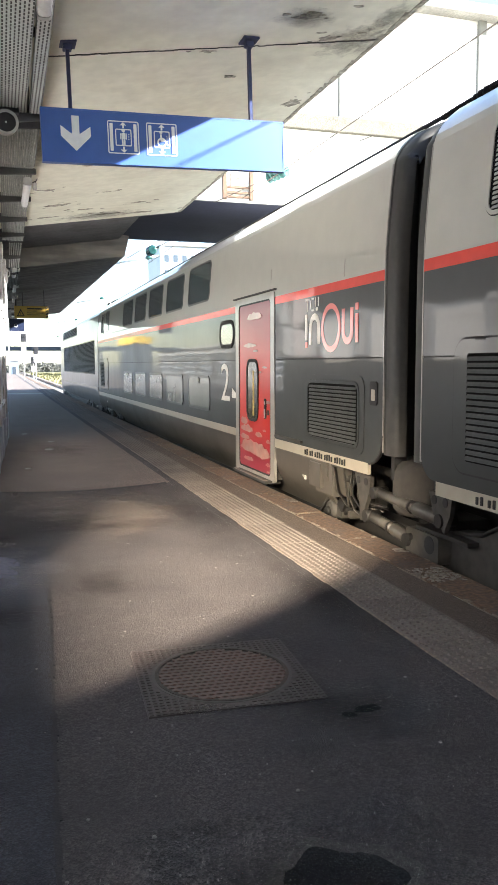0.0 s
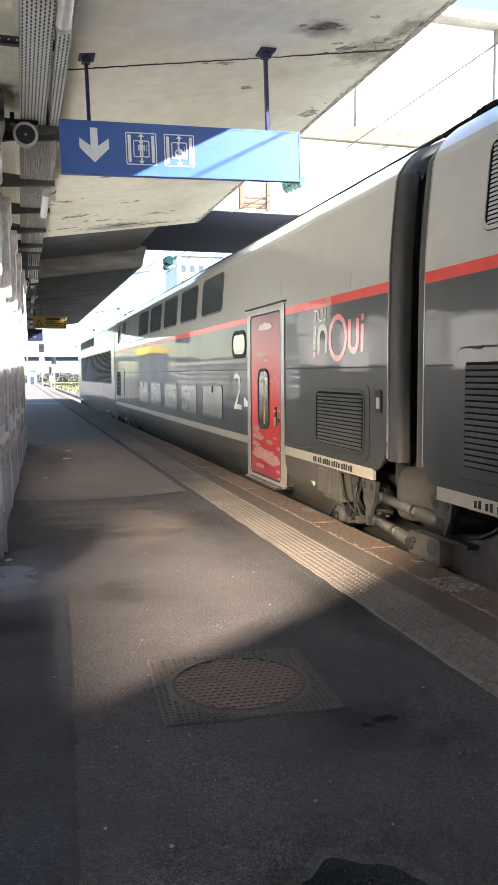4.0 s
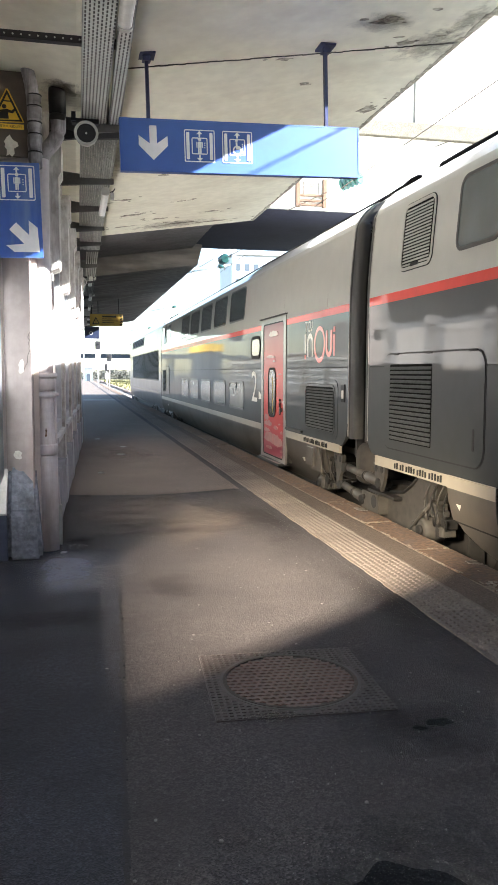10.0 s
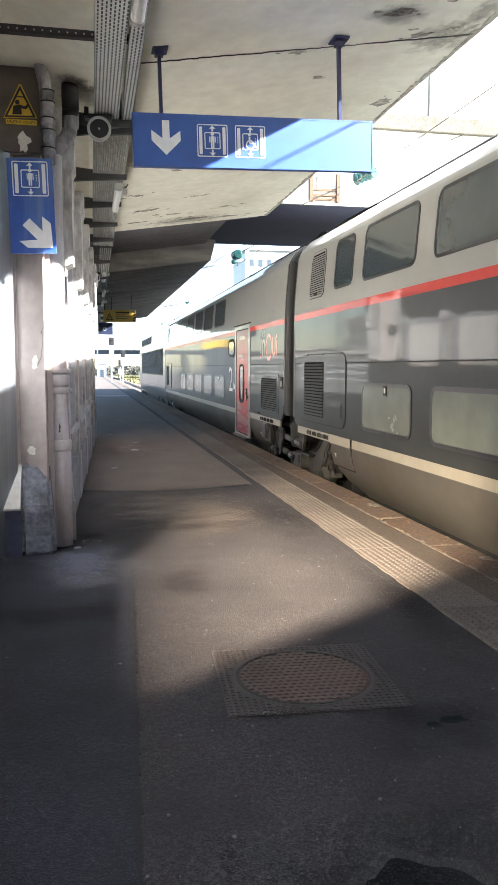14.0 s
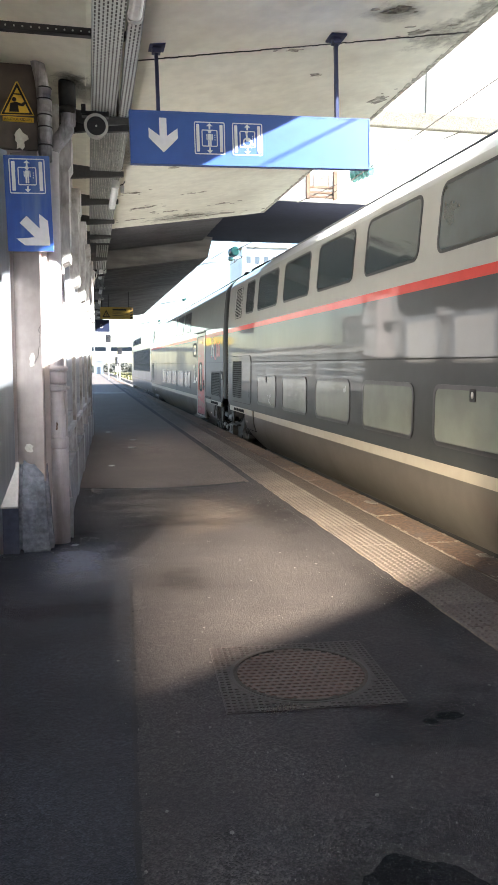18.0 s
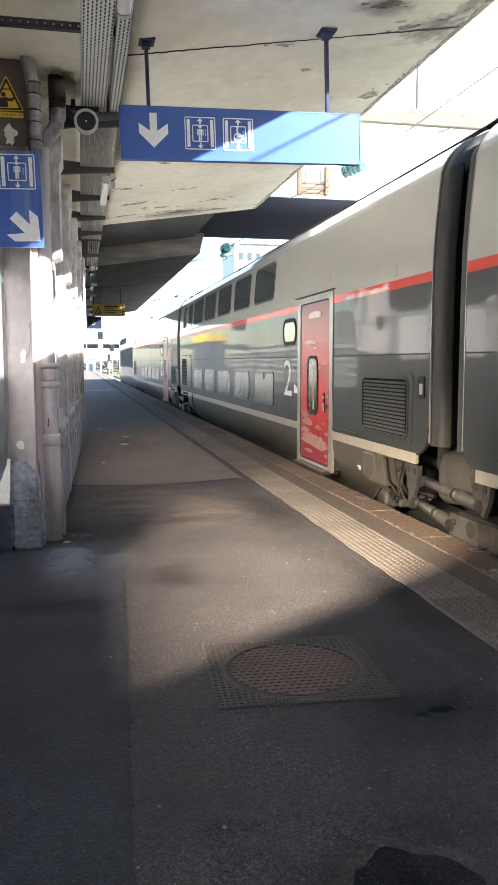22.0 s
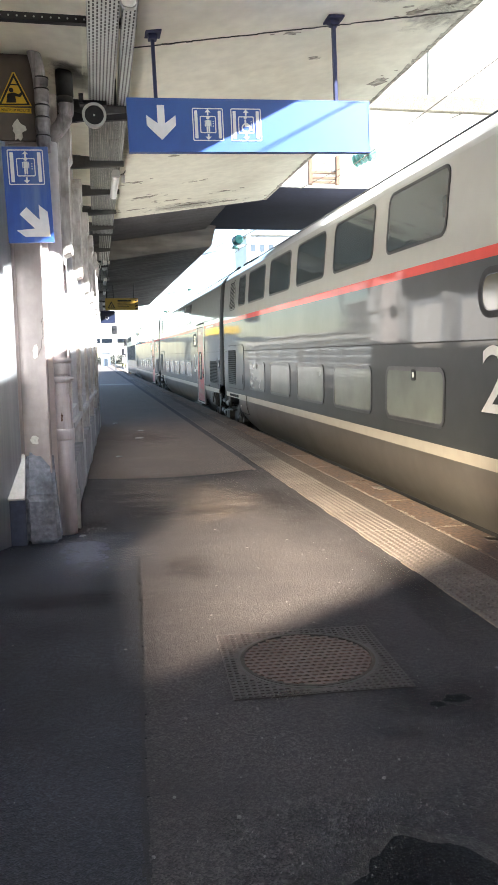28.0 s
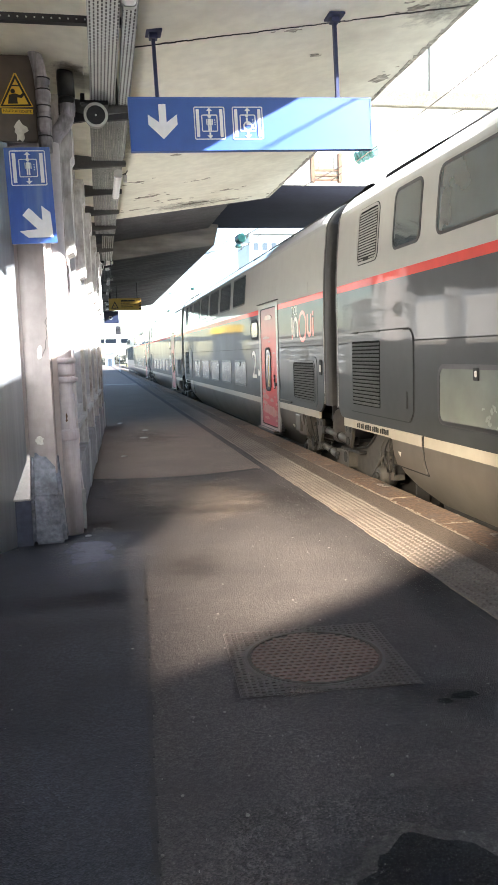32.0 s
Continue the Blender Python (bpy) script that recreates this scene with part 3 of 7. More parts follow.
def lettering(name, body, size, material, parent, m, label="", fit=None):
    me = flat_text(body, size)
    if fit:
        xs = [v.co.x for v in me.vertices]
        ys = [v.co.y for v in me.vertices]
        sx, sy = fit[0] / (max(xs) - min(xs)), fit[1] / (max(ys) - min(ys))
        cx, cy = (max(xs) + min(xs)) / 2, (max(ys) + min(ys)) / 2
        for v in me.vertices:
            v.co.x, v.co.y = (v.co.x - cx) * sx, (v.co.y - cy) * sy
    me.materials.append(material)
    ob = new(name, me)
    ob.parent = parent
    ob.matrix_basis = m
    return tagged(ob, label=label)


# ---- setting: ground, platform, track ----
def tag_structure(ob, label, category):
    return tagged(ob, label, category, kind="structure")


bm = bmesh.new()
vs = [bm.verts.new(p) for p in ((-900, -600, -0.95), (900, -600, -0.95), (900, 1600, -0.95), (-900, 1600, -0.95))]
bm.faces.new(vs)
tag_structure(solid("ground", bm, GROUND, "dry stony railway ground with sparse grass"), "dry stony railway ground with sparse grass", "ground")

EDGE = 3.05          # platform edge
SIDE = 3.15          # side of the train
TRACK = SIDE + 1.45  # middle of the track
RAIL_TOP = -0.55

platform = new("pavement", mesh_of("pavement", boxes((-9.0, 2.02, -60, 130, -0.9, 0.0)), ASPHALT))
tag_structure(platform, "worn dark asphalt station platform", "platform")
part("edge_wall", boxes((2.02, 2.98, -60, 130, -0.9, -0.012)), CONCRETE, platform, "stained concrete platform edge wall")


def tac_x(y):
    """Inner edge of the tactile strip, bent slightly to fit the camera's view."""
    return 2.035 + 0.0062 * min(y, 12) + 0.002 * max(y - 12, 0)


# brown asphalt band between the tactile slabs and the coping
bm = bmesh.new()
for i in range(-10, 65):
    y0, y1 = i * 2.0, i * 2.0 + 2.0
    p = [(tac_x(y0) + 0.41, y0), (2.72, y0), (2.72, y1), (tac_x(y1) + 0.41, y1)]
    prism(bm, p, lambda x, y: (x, y, -0.05), lambda x, y: (x, y, 0.0))
part("edge_band", bm, BROWN_STRIP, platform, "brown tarmac band beside the edge stones")
bm = bmesh.new()
for i in range(-10, 65):
    y0, y1 = i * 2.0, i * 2.0 + 2.0
    p = [(2.0, y0), (tac_x(y0) + 0.004, y0), (tac_x(y1) + 0.004, y1), (2.0, y1)]
    prism(bm, p, lambda x, y: (x, y, -0.05), lambda x, y: (x, y, 0.001))
part("edge_fill", bm, ASPHALT, platform)

# rails, sleepers, ballast
for k, s in enumerate((-1, 1)):
    bm = bmesh.new()
    prof = [(-0.065, 0), (0.065, 0), (0.065, 0.015), (0.01, 0.04), (0.01, 0.12), (0.036, 0.13), (0.036, 0.17), (-0.036, 0.17), (-0.036, 0.13), (-0.01, 0.12), (-0.01, 0.04), (-0.065, 0.015)]
    xr = TRACK + s * 0.7525
    prism(bm, prof, lambda a, b: (xr + a, -60, RAIL_TOP - 0.17 + b), lambda a, b: (xr + a, 700, RAIL_TOP - 0.17 + b))
    solid("rail", bm, RAIL, "rusty steel running rail", "rail", group="rails of the near track")
bm = bmesh.new()
for i in range(-30, 260):
    box(bm, TRACK - 1.25, TRACK + 1.25, i * 0.6, i * 0.6 + 0.26, RAIL_TOP - 0.33, RAIL_TOP - 0.16)
solid("sleepers", bm, SLEEPER, "grey concrete sleepers in ballast", "sleepers", kind="stuff")
bm = bmesh.new()
prism(bm, [(EDGE - 0.02, -0.95), (EDGE - 0.02, -0.79), (TRACK + 1.8, -0.79), (TRACK + 2.6, -0.95)], lambda a, b: (a, -60, b), lambda a, b: (a, 700, b))
solid("ballast", bm, BALLAST, "brown-grey track ballast", "ballast", kind="stuff")
bm = bmesh.new()
rng = random.Random(5)
for i in range(5200):
    y = 45 + 150 * rng.random() ** 1.3
    x = TRACK + 2.0 + rng.random() * 9
    h = 0.15 + 0.45 * rng.random()
    a = rng.random() * 3.14
    w = 0.10 + 0.2 * rng.random()
    v = [bm.verts.new((x + dx * w * math.cos(a), y + dx * w * math.sin(a), -0.95 + z * h)) for dx, z in ((-1, 0), (1, 0), (0.3, 1), (-0.4, 0.9))]
    bm.faces.new(v)
solid("verge_grass", bm, GRASS, "yellow-green wild grass beside the track", "grass", kind="stuff")
tag_structure(solid("verge", boxes((TRACK + 2.2, TRACK + 60, 40, 400, -1.0, -0.93)), GRASS, "grassy verge"), "grassy verge beyond the track", "verge")
tag_structure(solid("yard_ground", boxes((-60, EDGE - 0.05, 131, 400, -1.0, -0.93)), BALLAST, "stony yard ground beyond the platform end"), "stony yard ground beyond the platform end", "ground")

# ---- canopy and footbridge ----
KINK, ZK, SLOPE = 0.06, 3.625, 0.142


def soffit(x):
    return ZK + SLOPE * (x - KINK) if x > KINK else ZK + 0.12 * (KINK - x)


def canopy(name, y0, y1, edge, material, label, ny, chip, back=-3.2, lift=0.0, lean=0.0):
    """A concrete slab, folded along its length, with a chipped free edge."""
    bm = bmesh.new()
    rng = random.Random(len(name) + int(y0))
    xs = [back, (back + KINK) / 2, KINK, 1.0, 2.0, 2.7, edge]
    low, top = [], []
    for j in range(ny + 1):
        y = y0 + (y1 - y0) * j / ny
        row, rowt = [], []
        for i, x in enumerate(xs):
            e = (rng.random() - 0.5) * chip if i == len(xs) - 1 else 0
            row.append(bm.verts.new((x + e, y, soffit(x) + lift + (rng.random() - 0.5) * 0.006)))
            rowt.append(bm.verts.new((x + e * 0.5 + (lean if i == len(xs) - 1 else 0), y, soffit(x) + lift + ((0.48 if lean else 0.10) if i == len(xs) - 1 else 0.56))))
        low.append(row), top.append(rowt)
    for j in range(ny):
        for i in range(len(xs) - 1):
            bm.faces.new((low[j][i], low[j][i + 1], low[j + 1][i + 1], low[j + 1][i]))
            bm.faces.new((top[j][i], top[j + 1][i], top[j + 1][i + 1], top[j][i + 1]))
        bm.faces.new((low[j][-1], top[j][-1], top[j + 1][-1], low[j + 1][-1]))
        bm.faces.new((low[j][0], low[j + 1][0], top[j + 1][0], top[j][0]))
    for j, rev in ((0, False), (ny, True)):
        for i in range(len(xs) - 1):
            f = [low[j][i], low[j][i + 1], top[j][i + 1], top[j][i]]
            bm.faces.new(f[::-1] if rev else f)
    ob = new(name, mesh_of(name, bm, material))
    return tagged(ob, label, "canopy", kind="structure")


# Canopy and wall run on unseen behind the camera to darken the near floor.
ceil_a = canopy("ceiling_canopy_near", -55, 13.45, 3.03, CONCRETE_LIT, "cream concrete platform canopy with chipped edge, brightened for bounced light", 340, 0.03)
# Hidden back edges reach left to keep side light off the train.
ceil_b = canopy("ceiling_canopy_middle", 13.46, 19.09, 2.80, CONCRETE_SHADED, "smooth grey concrete canopy bay, darkened for its shade", 40, 0.012, -6.3, 0.42)
canopy("ceiling_canopy_far", 19.10, 40.6, 2.93, CONCRETE_BOARD, "board-marked concrete platform canopy, darkened for its shade", 80, 0.012, -4.0, 0.0, 0.12)
# Added strip that stops light leaking between the two bays.
lip_xs = [-6.3, KINK, 1.0, 2.0, 2.95]
part("end_lip", prism(bmesh.new(), [(x, soffit(x) + 0.012) for x in lip_xs] + [(x, soffit(x) + 0.46) for x in lip_xs[::-1]], lambda a, z: (a, 13.452, z), lambda a, z: (a, 13.60, z)), CONCRETE_SHADED, ceil_b, "added downstand closing the light gap between the bays")

bridge = thing("footbridge", "sunlit white station footbridge over the tracks", "footbridge")
tag_structure(bridge, "sunlit white station footbridge over the tracks", "footbridge")
# Near-black blue puts the shade under the deck into its colour.
part("deck", boxes((-6, 26, 15.17, 20.3, 4.62, 4.95)), mat("bridge_underside_shade", (0.012, 0.016, 0.042), (0.009, 0.012, 0.032), 0.9, 0, 10, 0.8, 0.3), bridge, "deck, the shade beneath it put into its dark blue")
part("parapet", boxes((-6, 26, 14.98, 15.16, 4.615, 6.05)), FACADE, bridge, "white rendered parapet")
part("beam", boxes((-6, 26, 14.86, 15.2, 6.05, 6.34), bevel=0.015), mat("rough_beam", (0.15, 0.14, 0.112), (0.085, 0.078, 0.062), 0.9, 0, 45, 3, 0.4, (0.07, 0.063, 0.05), 0.8, bump_size=0.02), bridge, "rough weathered concrete beam")
part("glazing_wall", boxes((-6, 26, 15.06, 15.16, 6.34, 8.6)), FACADE, bridge, "white upper wall")
part("far_wall", boxes((-6, 26, 20.1, 20.28, 4.95, 8.6)), FACADE, bridge)
part("roof", boxes((-6, 26, 14.7, 20.5, 8.6, 8.8)), CONCRETE, bridge, "flat concrete roof")
for x in (-2.7, 0.45, 3.6, 6.73, 9.9, 13.0, 16.2, 19.3, 22.5):
    part("post", boxes((x - 0.09, x + 0.09, 14.98, 15.06, 6.34, 8.6), bevel=0.01), POST_GREY, bridge)
part("pier", boxes((12.0, 12.8, 15.6, 19.6, -0.95, 4.62)), CONCRETE, bridge)

# ---- station building beside the platform ----
# The raked opening is added, unseen, to shape the lamp's patch on the floor.
bm = boxes((-0.9, -0.80, -55, 2.54, 0, 3.72), (-0.9, -0.80, 5.3, 6.45, 0, 3.72), (-0.9, -0.80, 2.54, 5.3, 0, 1.15), (-0.9, -0.80, 2.54, 5.3, 2.05, 3.72))
prism(bm, [(4.3, 1.15), (5.3, 1.15), (5.3, 2.05)], lambda a, z: (-0.898, a, z), lambda a, z: (-0.802, a, z))
wall = new("wall_platform", mesh_of("wall_platform", bm, PLASTER))
tag_structure(wall, "cream plaster station wall along the platform", "wall")


def slant(y):
    """Front of the old station front, set slightly askew to fit the camera's view."""
    return -0.13 + (y - 6.9) * 0.030


front = new("wall_station_front", mesh_of("wall_station_front", prism(bmesh.new(), [(-1.2, 6.5), (slant(6.5) - 0.12, 6.5), (slant(16.8) - 0.12, 16.8), (-1.2, 16.8)], lambda x, y: (x, y, 0), lambda x, y: (x, y, 3.66)), PLASTER))
tag_structure(front, "old white station front with peeling pilasters", "wall")
# Unseen block, added to keep yard light off the near train.
part("hall_body", boxes((-8.6, -1.25, 6.7, 16.7, 0, 3.55)), FAR_WALL, front, "unseen grey block that keeps out side light")

# ---- the train ----
CAR = 18.7
BODY_END = 18.08


def inset(z):
    """How far the side lies behind its widest plane at a height."""
    if z > 2.25:
        t = (z - 2.25) / 0.85
        return 0.062 * t ** 1.4
    if z < 0.47:
        t = (0.47 - z) / 0.65
        return 0.32 * t ** 2.1
    return 0.0


def side(off):
    """Places of the side at (u, z): u metres behind the front joint; off: metres proud of the skin."""
    return lambda u, z: (inset(z) - off, -u, z)


def flat(off):
    """Places on the upright plane of the side, without its curve."""
    return lambda u, z: (-off, -u, z)


def band(u0, u1, zs, thick=0.03, nu=1, off=0.0):
    """A strip of the skin."""
    bm = bmesh.new()

    def grid(deep):
        return [[bm.verts.new((inset(z) + deep, -(u0 + (u1 - u0) * i / nu), z)) for z in zs] for i in range(nu + 1)]
    skin, rim, back = grid(-off), grid(-off), grid(thick)
    for i in range(nu):
        for k in range(len(zs) - 1):
            bm.faces.new((skin[i][k], skin[i + 1][k], skin[i + 1][k + 1], skin[i][k + 1])).smooth = True
            bm.faces.new((back[i][k], back[i][k + 1], back[i + 1][k + 1], back[i + 1][k]))
        for k in (0, len(zs) - 1):
            bm.faces.new((rim[i][k], back[i][k], back[i + 1][k], rim[i + 1][k]))
    for k in range(len(zs) - 1):
        for i in (0, nu):
            bm.faces.new((rim[i][k], rim[i][k + 1], back[i][k + 1], back[i][k]))
    return bm


COVE = [(inset(3.12), 3.12), (0.074, 3.155), (0.086, 3.185)]
STRIP = [(0.086, 3.185), (0.125, 3.25), (0.185, 3.32), (0.27, 3.39)]
CROWN = [(0.27, 3.39), (0.45, 3.475), (0.70, 3.58), (1.05, 3.68), (1.45, 3.72)]
ROOF = COVE + STRIP[1:] + CROWN[1:]


def arch_mesh(pts, u0, u1, lift=0.0, deep=0.12):
    """A curved strip over the car, or on both its shoulders, with some thickness."""
    bm = bmesh.new()
    for mirror in ((False, True) if pts[-1][0] < 1.4 else (False,)):
        full = [(x, z + lift) for x, z in pts]
        if mirror:
            full = [(2.9 - x, z) for x, z in full]
        elif pts[-1][0] > 1.4:
            full = full + [(2.9 - x, z) for x, z in full[-2::-1]]
        top = [[bm.verts.new((x, -u, z)) for x, z in full] for u in (u0, u1)]
        rim = [[bm.verts.new((x, -u, z)) for x, z in full] for u in (u0, u1)]
        low = [[bm.verts.new((x + (1.45 - x) * deep, -u, z - deep)) for x, z in full] for u in (u0, u1)]
        for k in range(len(full) - 1):
            bm.faces.new((top[0][k], top[0][k + 1], top[1][k + 1], top[1][k])).smooth = True
            bm.faces.new((low[0][k], low[1][k], low[1][k + 1], low[0][k + 1]))
            for i in (0, 1):
                bm.faces.new((rim[i][k], rim[i][k + 1], low[i][k + 1], low[i][k]))
    return bm


def roof_mesh(u0, u1, lift=0.0):
    return arch_mesh(ROOF, u0, u1, lift)


def fairing(u0, u1, rear):
    """The rounded edge of a car end, from the air spring up over the roof; its lip bends in towards the gap."""
    bm = bmesh.new()
    prof = [(inset(z), z) for z in (0.68, 1.0, 1.5, 2.0, 2.4, 2.7, 2.95, 3.12)] + ROOF[1:]
    prof = prof + [(2.9 - x, z) for x, z in prof[-2::-1]]
    w = u1 - u0
    cuts = [(0.0, 0.05), (0.0, 0.014), (0.08, 0.006), (0.16, 0.016), (0.20, 0.012), (0.72, 0.020), (0.88, 0.034), (0.97, 0.062), (1.0, 0.12)]
    if not rear:
        cuts = [(1 - t, d) for t, d in cuts]
    rows = [[bm.verts.new((x + (1.45 - x) / 1.45 * d, -(u0 + w * t), z - d * (0.9 if z > 3.16 else 0.0))) for x, z in prof] for t, d in cuts]
    for r0, r1 in zip(rows, rows[1:]):
        for k in range(len(prof) - 1):
            bm.faces.new((r0[k], r0[k + 1], r1[k + 1], r1[k])).smooth = True
    return bm


def window(parent, name, u0, u1, z0, z1, r, glass, gasket=0.020, label="", frame_mat=None):
    w = part(name, prism(bmesh.new(), rr(u0 + 0.012, u1 - 0.012, z0 + 0.012, z1 - 0.012, r - 0.01), side(-0.01), side(0.005)), glass, parent, label)
    part("gasket", ring(bmesh.new(), rr(u0 - gasket, u1 + gasket, z0 - gasket, z1 + gasket, r + gasket), rr(u0 + 0.012, u1 - 0.012, z0 + 0.012, z1 - 0.012, r - 0.01), side(-0.01), side(0.008)), frame_mat or T_GASKET, w)
    return w


def louvre(parent, name, u0, u1, z0, z1, n, label, r=0.06, slat_mat=None, rim_mat=None, depth=0.62):
    """A grille: a frame and sloped slats over a flat plate, black as the gaps' shade."""
    g = part(name, prism(bmesh.new(), rr(u0, u1, z0, z1, r), side(-0.02), side(0.004)), T_DEEP_BLACK, parent, label)
    part("rim", ring(bmesh.new(), rr(u0 - 0.02, u1 + 0.02, z0 - 0.02, z1 + 0.02, r + 0.02), rr(u0 + 0.01, u1 - 0.01, z0 + 0.01, z1 - 0.01, r - 0.01), side(-0.02), side(0.012)), rim_mat or T_DARK, g)
    part("outline", ring(bmesh.new(), rr(u0 - 0.028, u1 + 0.028, z0 - 0.028, z1 + 0.028, r + 0.028), rr(u0 - 0.02, u1 + 0.02, z0 - 0.02, z1 + 0.02, r + 0.02), side(-0.02), side(0.006)), T_RUBBER, g)
    dz = (z1 - z0 - 0.04) / n
    me = None
    for i in range(n):
        za = z0 + 0.02 + i * dz
        bm = bmesh.new()
        prism(bm, [(0.004, za + dz * 0.02), (0.013, za + dz * 0.02), (0.010, za + dz * 0.40), (0.005, za + dz * 0.68), (0.004, za + dz * 0.68)][::-1],
              lambda a, z: (inset(z) - a, -(u0 + 0.05), z), lambda a, z: (inset(z) - a, -(u1 - 0.05), z))
        part("slat", bm, slat_mat or T_SLAT, g)
    return g


def bars(parent, name, u0, z0, z1, groups, pitch, material, label=""):
    """Writing that is drawn as plain bars, in groups with gaps between."""
    bm = bmesh.new()
    u = u0
    for g in groups:
        for i in range(g):
            top = z1 if i % 3 else z1 - 0.15 * (z1 - z0)
            prism(bm, [(u, z0), (u + pitch * 0.40, z0), (u + pitch * 0.40, top), (u, top)], side(0.0), side(0.0105))
            u += pitch
        u += pitch * 0.55
    return tagged(part(name, bm, material, parent, label), kind="stuff")


def blob(rng, cu, cz, w, h, n=22):
    """An irregular cloud outline: flat below, bulging above."""
    pts = []
    for i in range(n):
        a = math.pi * 2 * i / n
        k = 0.65 + 0.45 * rng.random()
        pts.append((cu + w / 2 * math.cos(a) * (0.9 + 0.15 * rng.random()), cz + h / 2 * math.sin(a) * (k if math.sin(a) > 0 else 0.55 * k)))
    return pts


def hoop(u0, u1, z0, z1, w, up):
    """The outline of a bent band: two legs and a half-round bow."""
    c, ra = (u0 + u1) / 2, (u1 - u0) / 2
    rb = ra - w
    outer = [(c + ra * math.cos(radians(a)), z1 - ra + ra * math.sin(radians(a))) for a in range(0, 181, 15)]
    inner = [(c + rb * math.cos(radians(a)), z1 - ra + rb * math.sin(radians(a))) for a in range(180, -1, -15)]
    pts = [(u1, z0)] + outer + [(u0, z0), (u0 + w, z0)] + inner + [(u1 - w, z0)]
    return pts if up else [(u, z0 + z1 - z) for u, z in pts]


def circle(cx, cz, r, n=20, a0=0, a1=360):
    return [(cx + r * math.cos(radians(a0 + (a1 - a0) * k / n)), cz + r * math.sin(radians(a0 + (a1 - a0) * k / n))) for k in range(n)]


def bogie(car, u):
    """The bogie under a joint between two cars, seen from the platform; u: its air spring."""
    b = part("bogie", boxes((0.46, 0.64, -u - 2.0, -u + 2.0, -0.42, -0.04), (0.46, 2.5, -u - 0.25, -u + 0.25, -0.42, -0.05), bevel=0.02), T_BOGIE_DARK, car, "dirty steel bogie frame")
    z = [0.16, 0.20, 0.25, 0.44, 0.53, 0.585, 0.615, 0.62, 0.66, 0.67, 0.74]
    rs = [0.26, 0.30, 0.310, 0.305, 0.300, 0.275, 0.235, 0.19, 0.185, 0.11, 0.10]
    part("air_spring", tube(bmesh.new(), [(0.41, -u + 0.04, v) for v in z], rs, 36), T_SPRING, b, "dusty rubber air spring")
    for ua, za, ub, zb in ((-0.41, 0.30, 0.71, 0.255), (-0.56, 0.06, 0.20, 0.0)):
        bm = bmesh.new()
        mid = ua + 0.62 * (ub - ua)
        zm = za + 0.62 * (zb - za)
        tube(bm, [(0.12, -(u + ua), za), (0.12, -(u + mid), zm)], 0.047, 18)
        tube(bm, [(0.12, -(u + mid - 0.02), zm), (0.12, -(u + mid), zm), (0.12, -(u + ub - 0.05), zb), (0.12, -(u + ub), zb)], [0.05, 0.060, 0.060, 0.05], 18)
        damper = part("damper", bm, T_DAMPER, b, "grey steel damper")
        for uu, zz in ((ua, za), (ub, zb)):
            part("damper_eye", tube(bmesh.new(), [(0.05, -(u + uu), zz), (0.20, -(u + uu), zz)], 0.055, 16), T_BOGIE_DARK, damper)
        part("damper_clamp", tube(bmesh.new(), [(0.12, -(u + mid - 0.10), zm), (0.12, -(u + mid - 0.07), zm)], 0.056, 18), T_BOGIE_DARK, damper)
    part("end_beam", prism(bmesh.new(), rr(u + 0.17, u + 0.68, -0.11, 0.115, 0.035), lambda a, c: (0.08, -a, c), lambda a, c: (0.30, -a, c)), T_DAMPER, b, "grey box beam with a round hole")
    part("hole", tube(bmesh.new(), [(0.074, -(u + 0.55), 0.03), (0.10, -(u + 0.55), 0.03)], 0.072, 24), T_RUBBER, b)
    part("beam_bolt", tube(bmesh.new(), [(0.05, -(u + 0.26), 0.04), (0.09, -(u + 0.26), 0.04)], 0.028, 8), T_BOGIE_DARK, b)
    part("beam_bracket", boxes((0.10, 0.40, -(u + 1.05), -(u + 0.30), 0.115, 0.15), bevel=0.008), T_BOGIE_DARK, b)
    cover = [(u + 0.37, 0.10), (u + 0.75, 0.17), (u + 1.10, 0.22), (u + 1.28, 0.30), (u + 1.42, 0.41), (u + 1.86, 0.43), (u + 1.82, 0.25), (u + 1.66, 0.06), (u + 1.42, -0.06), (u + 1.18, -0.20), (u + 0.9, -0.30), (u + 0.45, -0.32)]
    part("side_cover", prism(bmesh.new(), cover, lambda a, c: (0.20, -a, c), lambda a, c: (0.36, -a, c)), T_BOGIE, b, "broad grey side cover plate")
    part("cover_ridge", tube(bmesh.new(), [(0.19, -(u + 0.75), 0.165), (0.19, -(u + 1.10), 0.215), (0.19, -(u + 1.28), 0.30), (0.19, -(u + 1.42), 0.40)], 0.016, 8), T_BOGIE_DARK, b)
    # Black sheet added to block far-side light and read as shade.
    part("underframe", boxes((1.0, 1.1, -u - 2.3, -u + 2.3, -0.52, 0.5)), T_RUBBER, b, "black filler under the car")
    part("spring_mount", boxes((0.22, 0.6, -(u + 0.62), -(u + 0.12), 0.14, 0.22), bevel=0.02), T_BOGIE_DARK, b)
    for du in (-0.64, 0.72):
        top = 0.44 if du < 0 else 0.47
        bk = part("bracket", prism(bmesh.new(), [(u + du - 0.18, top), (u + du + 0.16, top), (u + du + 0.13, top - 0.16), (u + du + 0.05, top - 0.30), (u + du, 0.0 if du < 0 else 0.2), (u + du - 0.06, 0.0 if du < 0 else 0.2), (u + du - 0.07, top - 0.25)],
                                  lambda a, c: (0.07, -a, c), lambda a, c: (0.11, -a, c)), T_BOGIE, b, "grey hanger bracket")
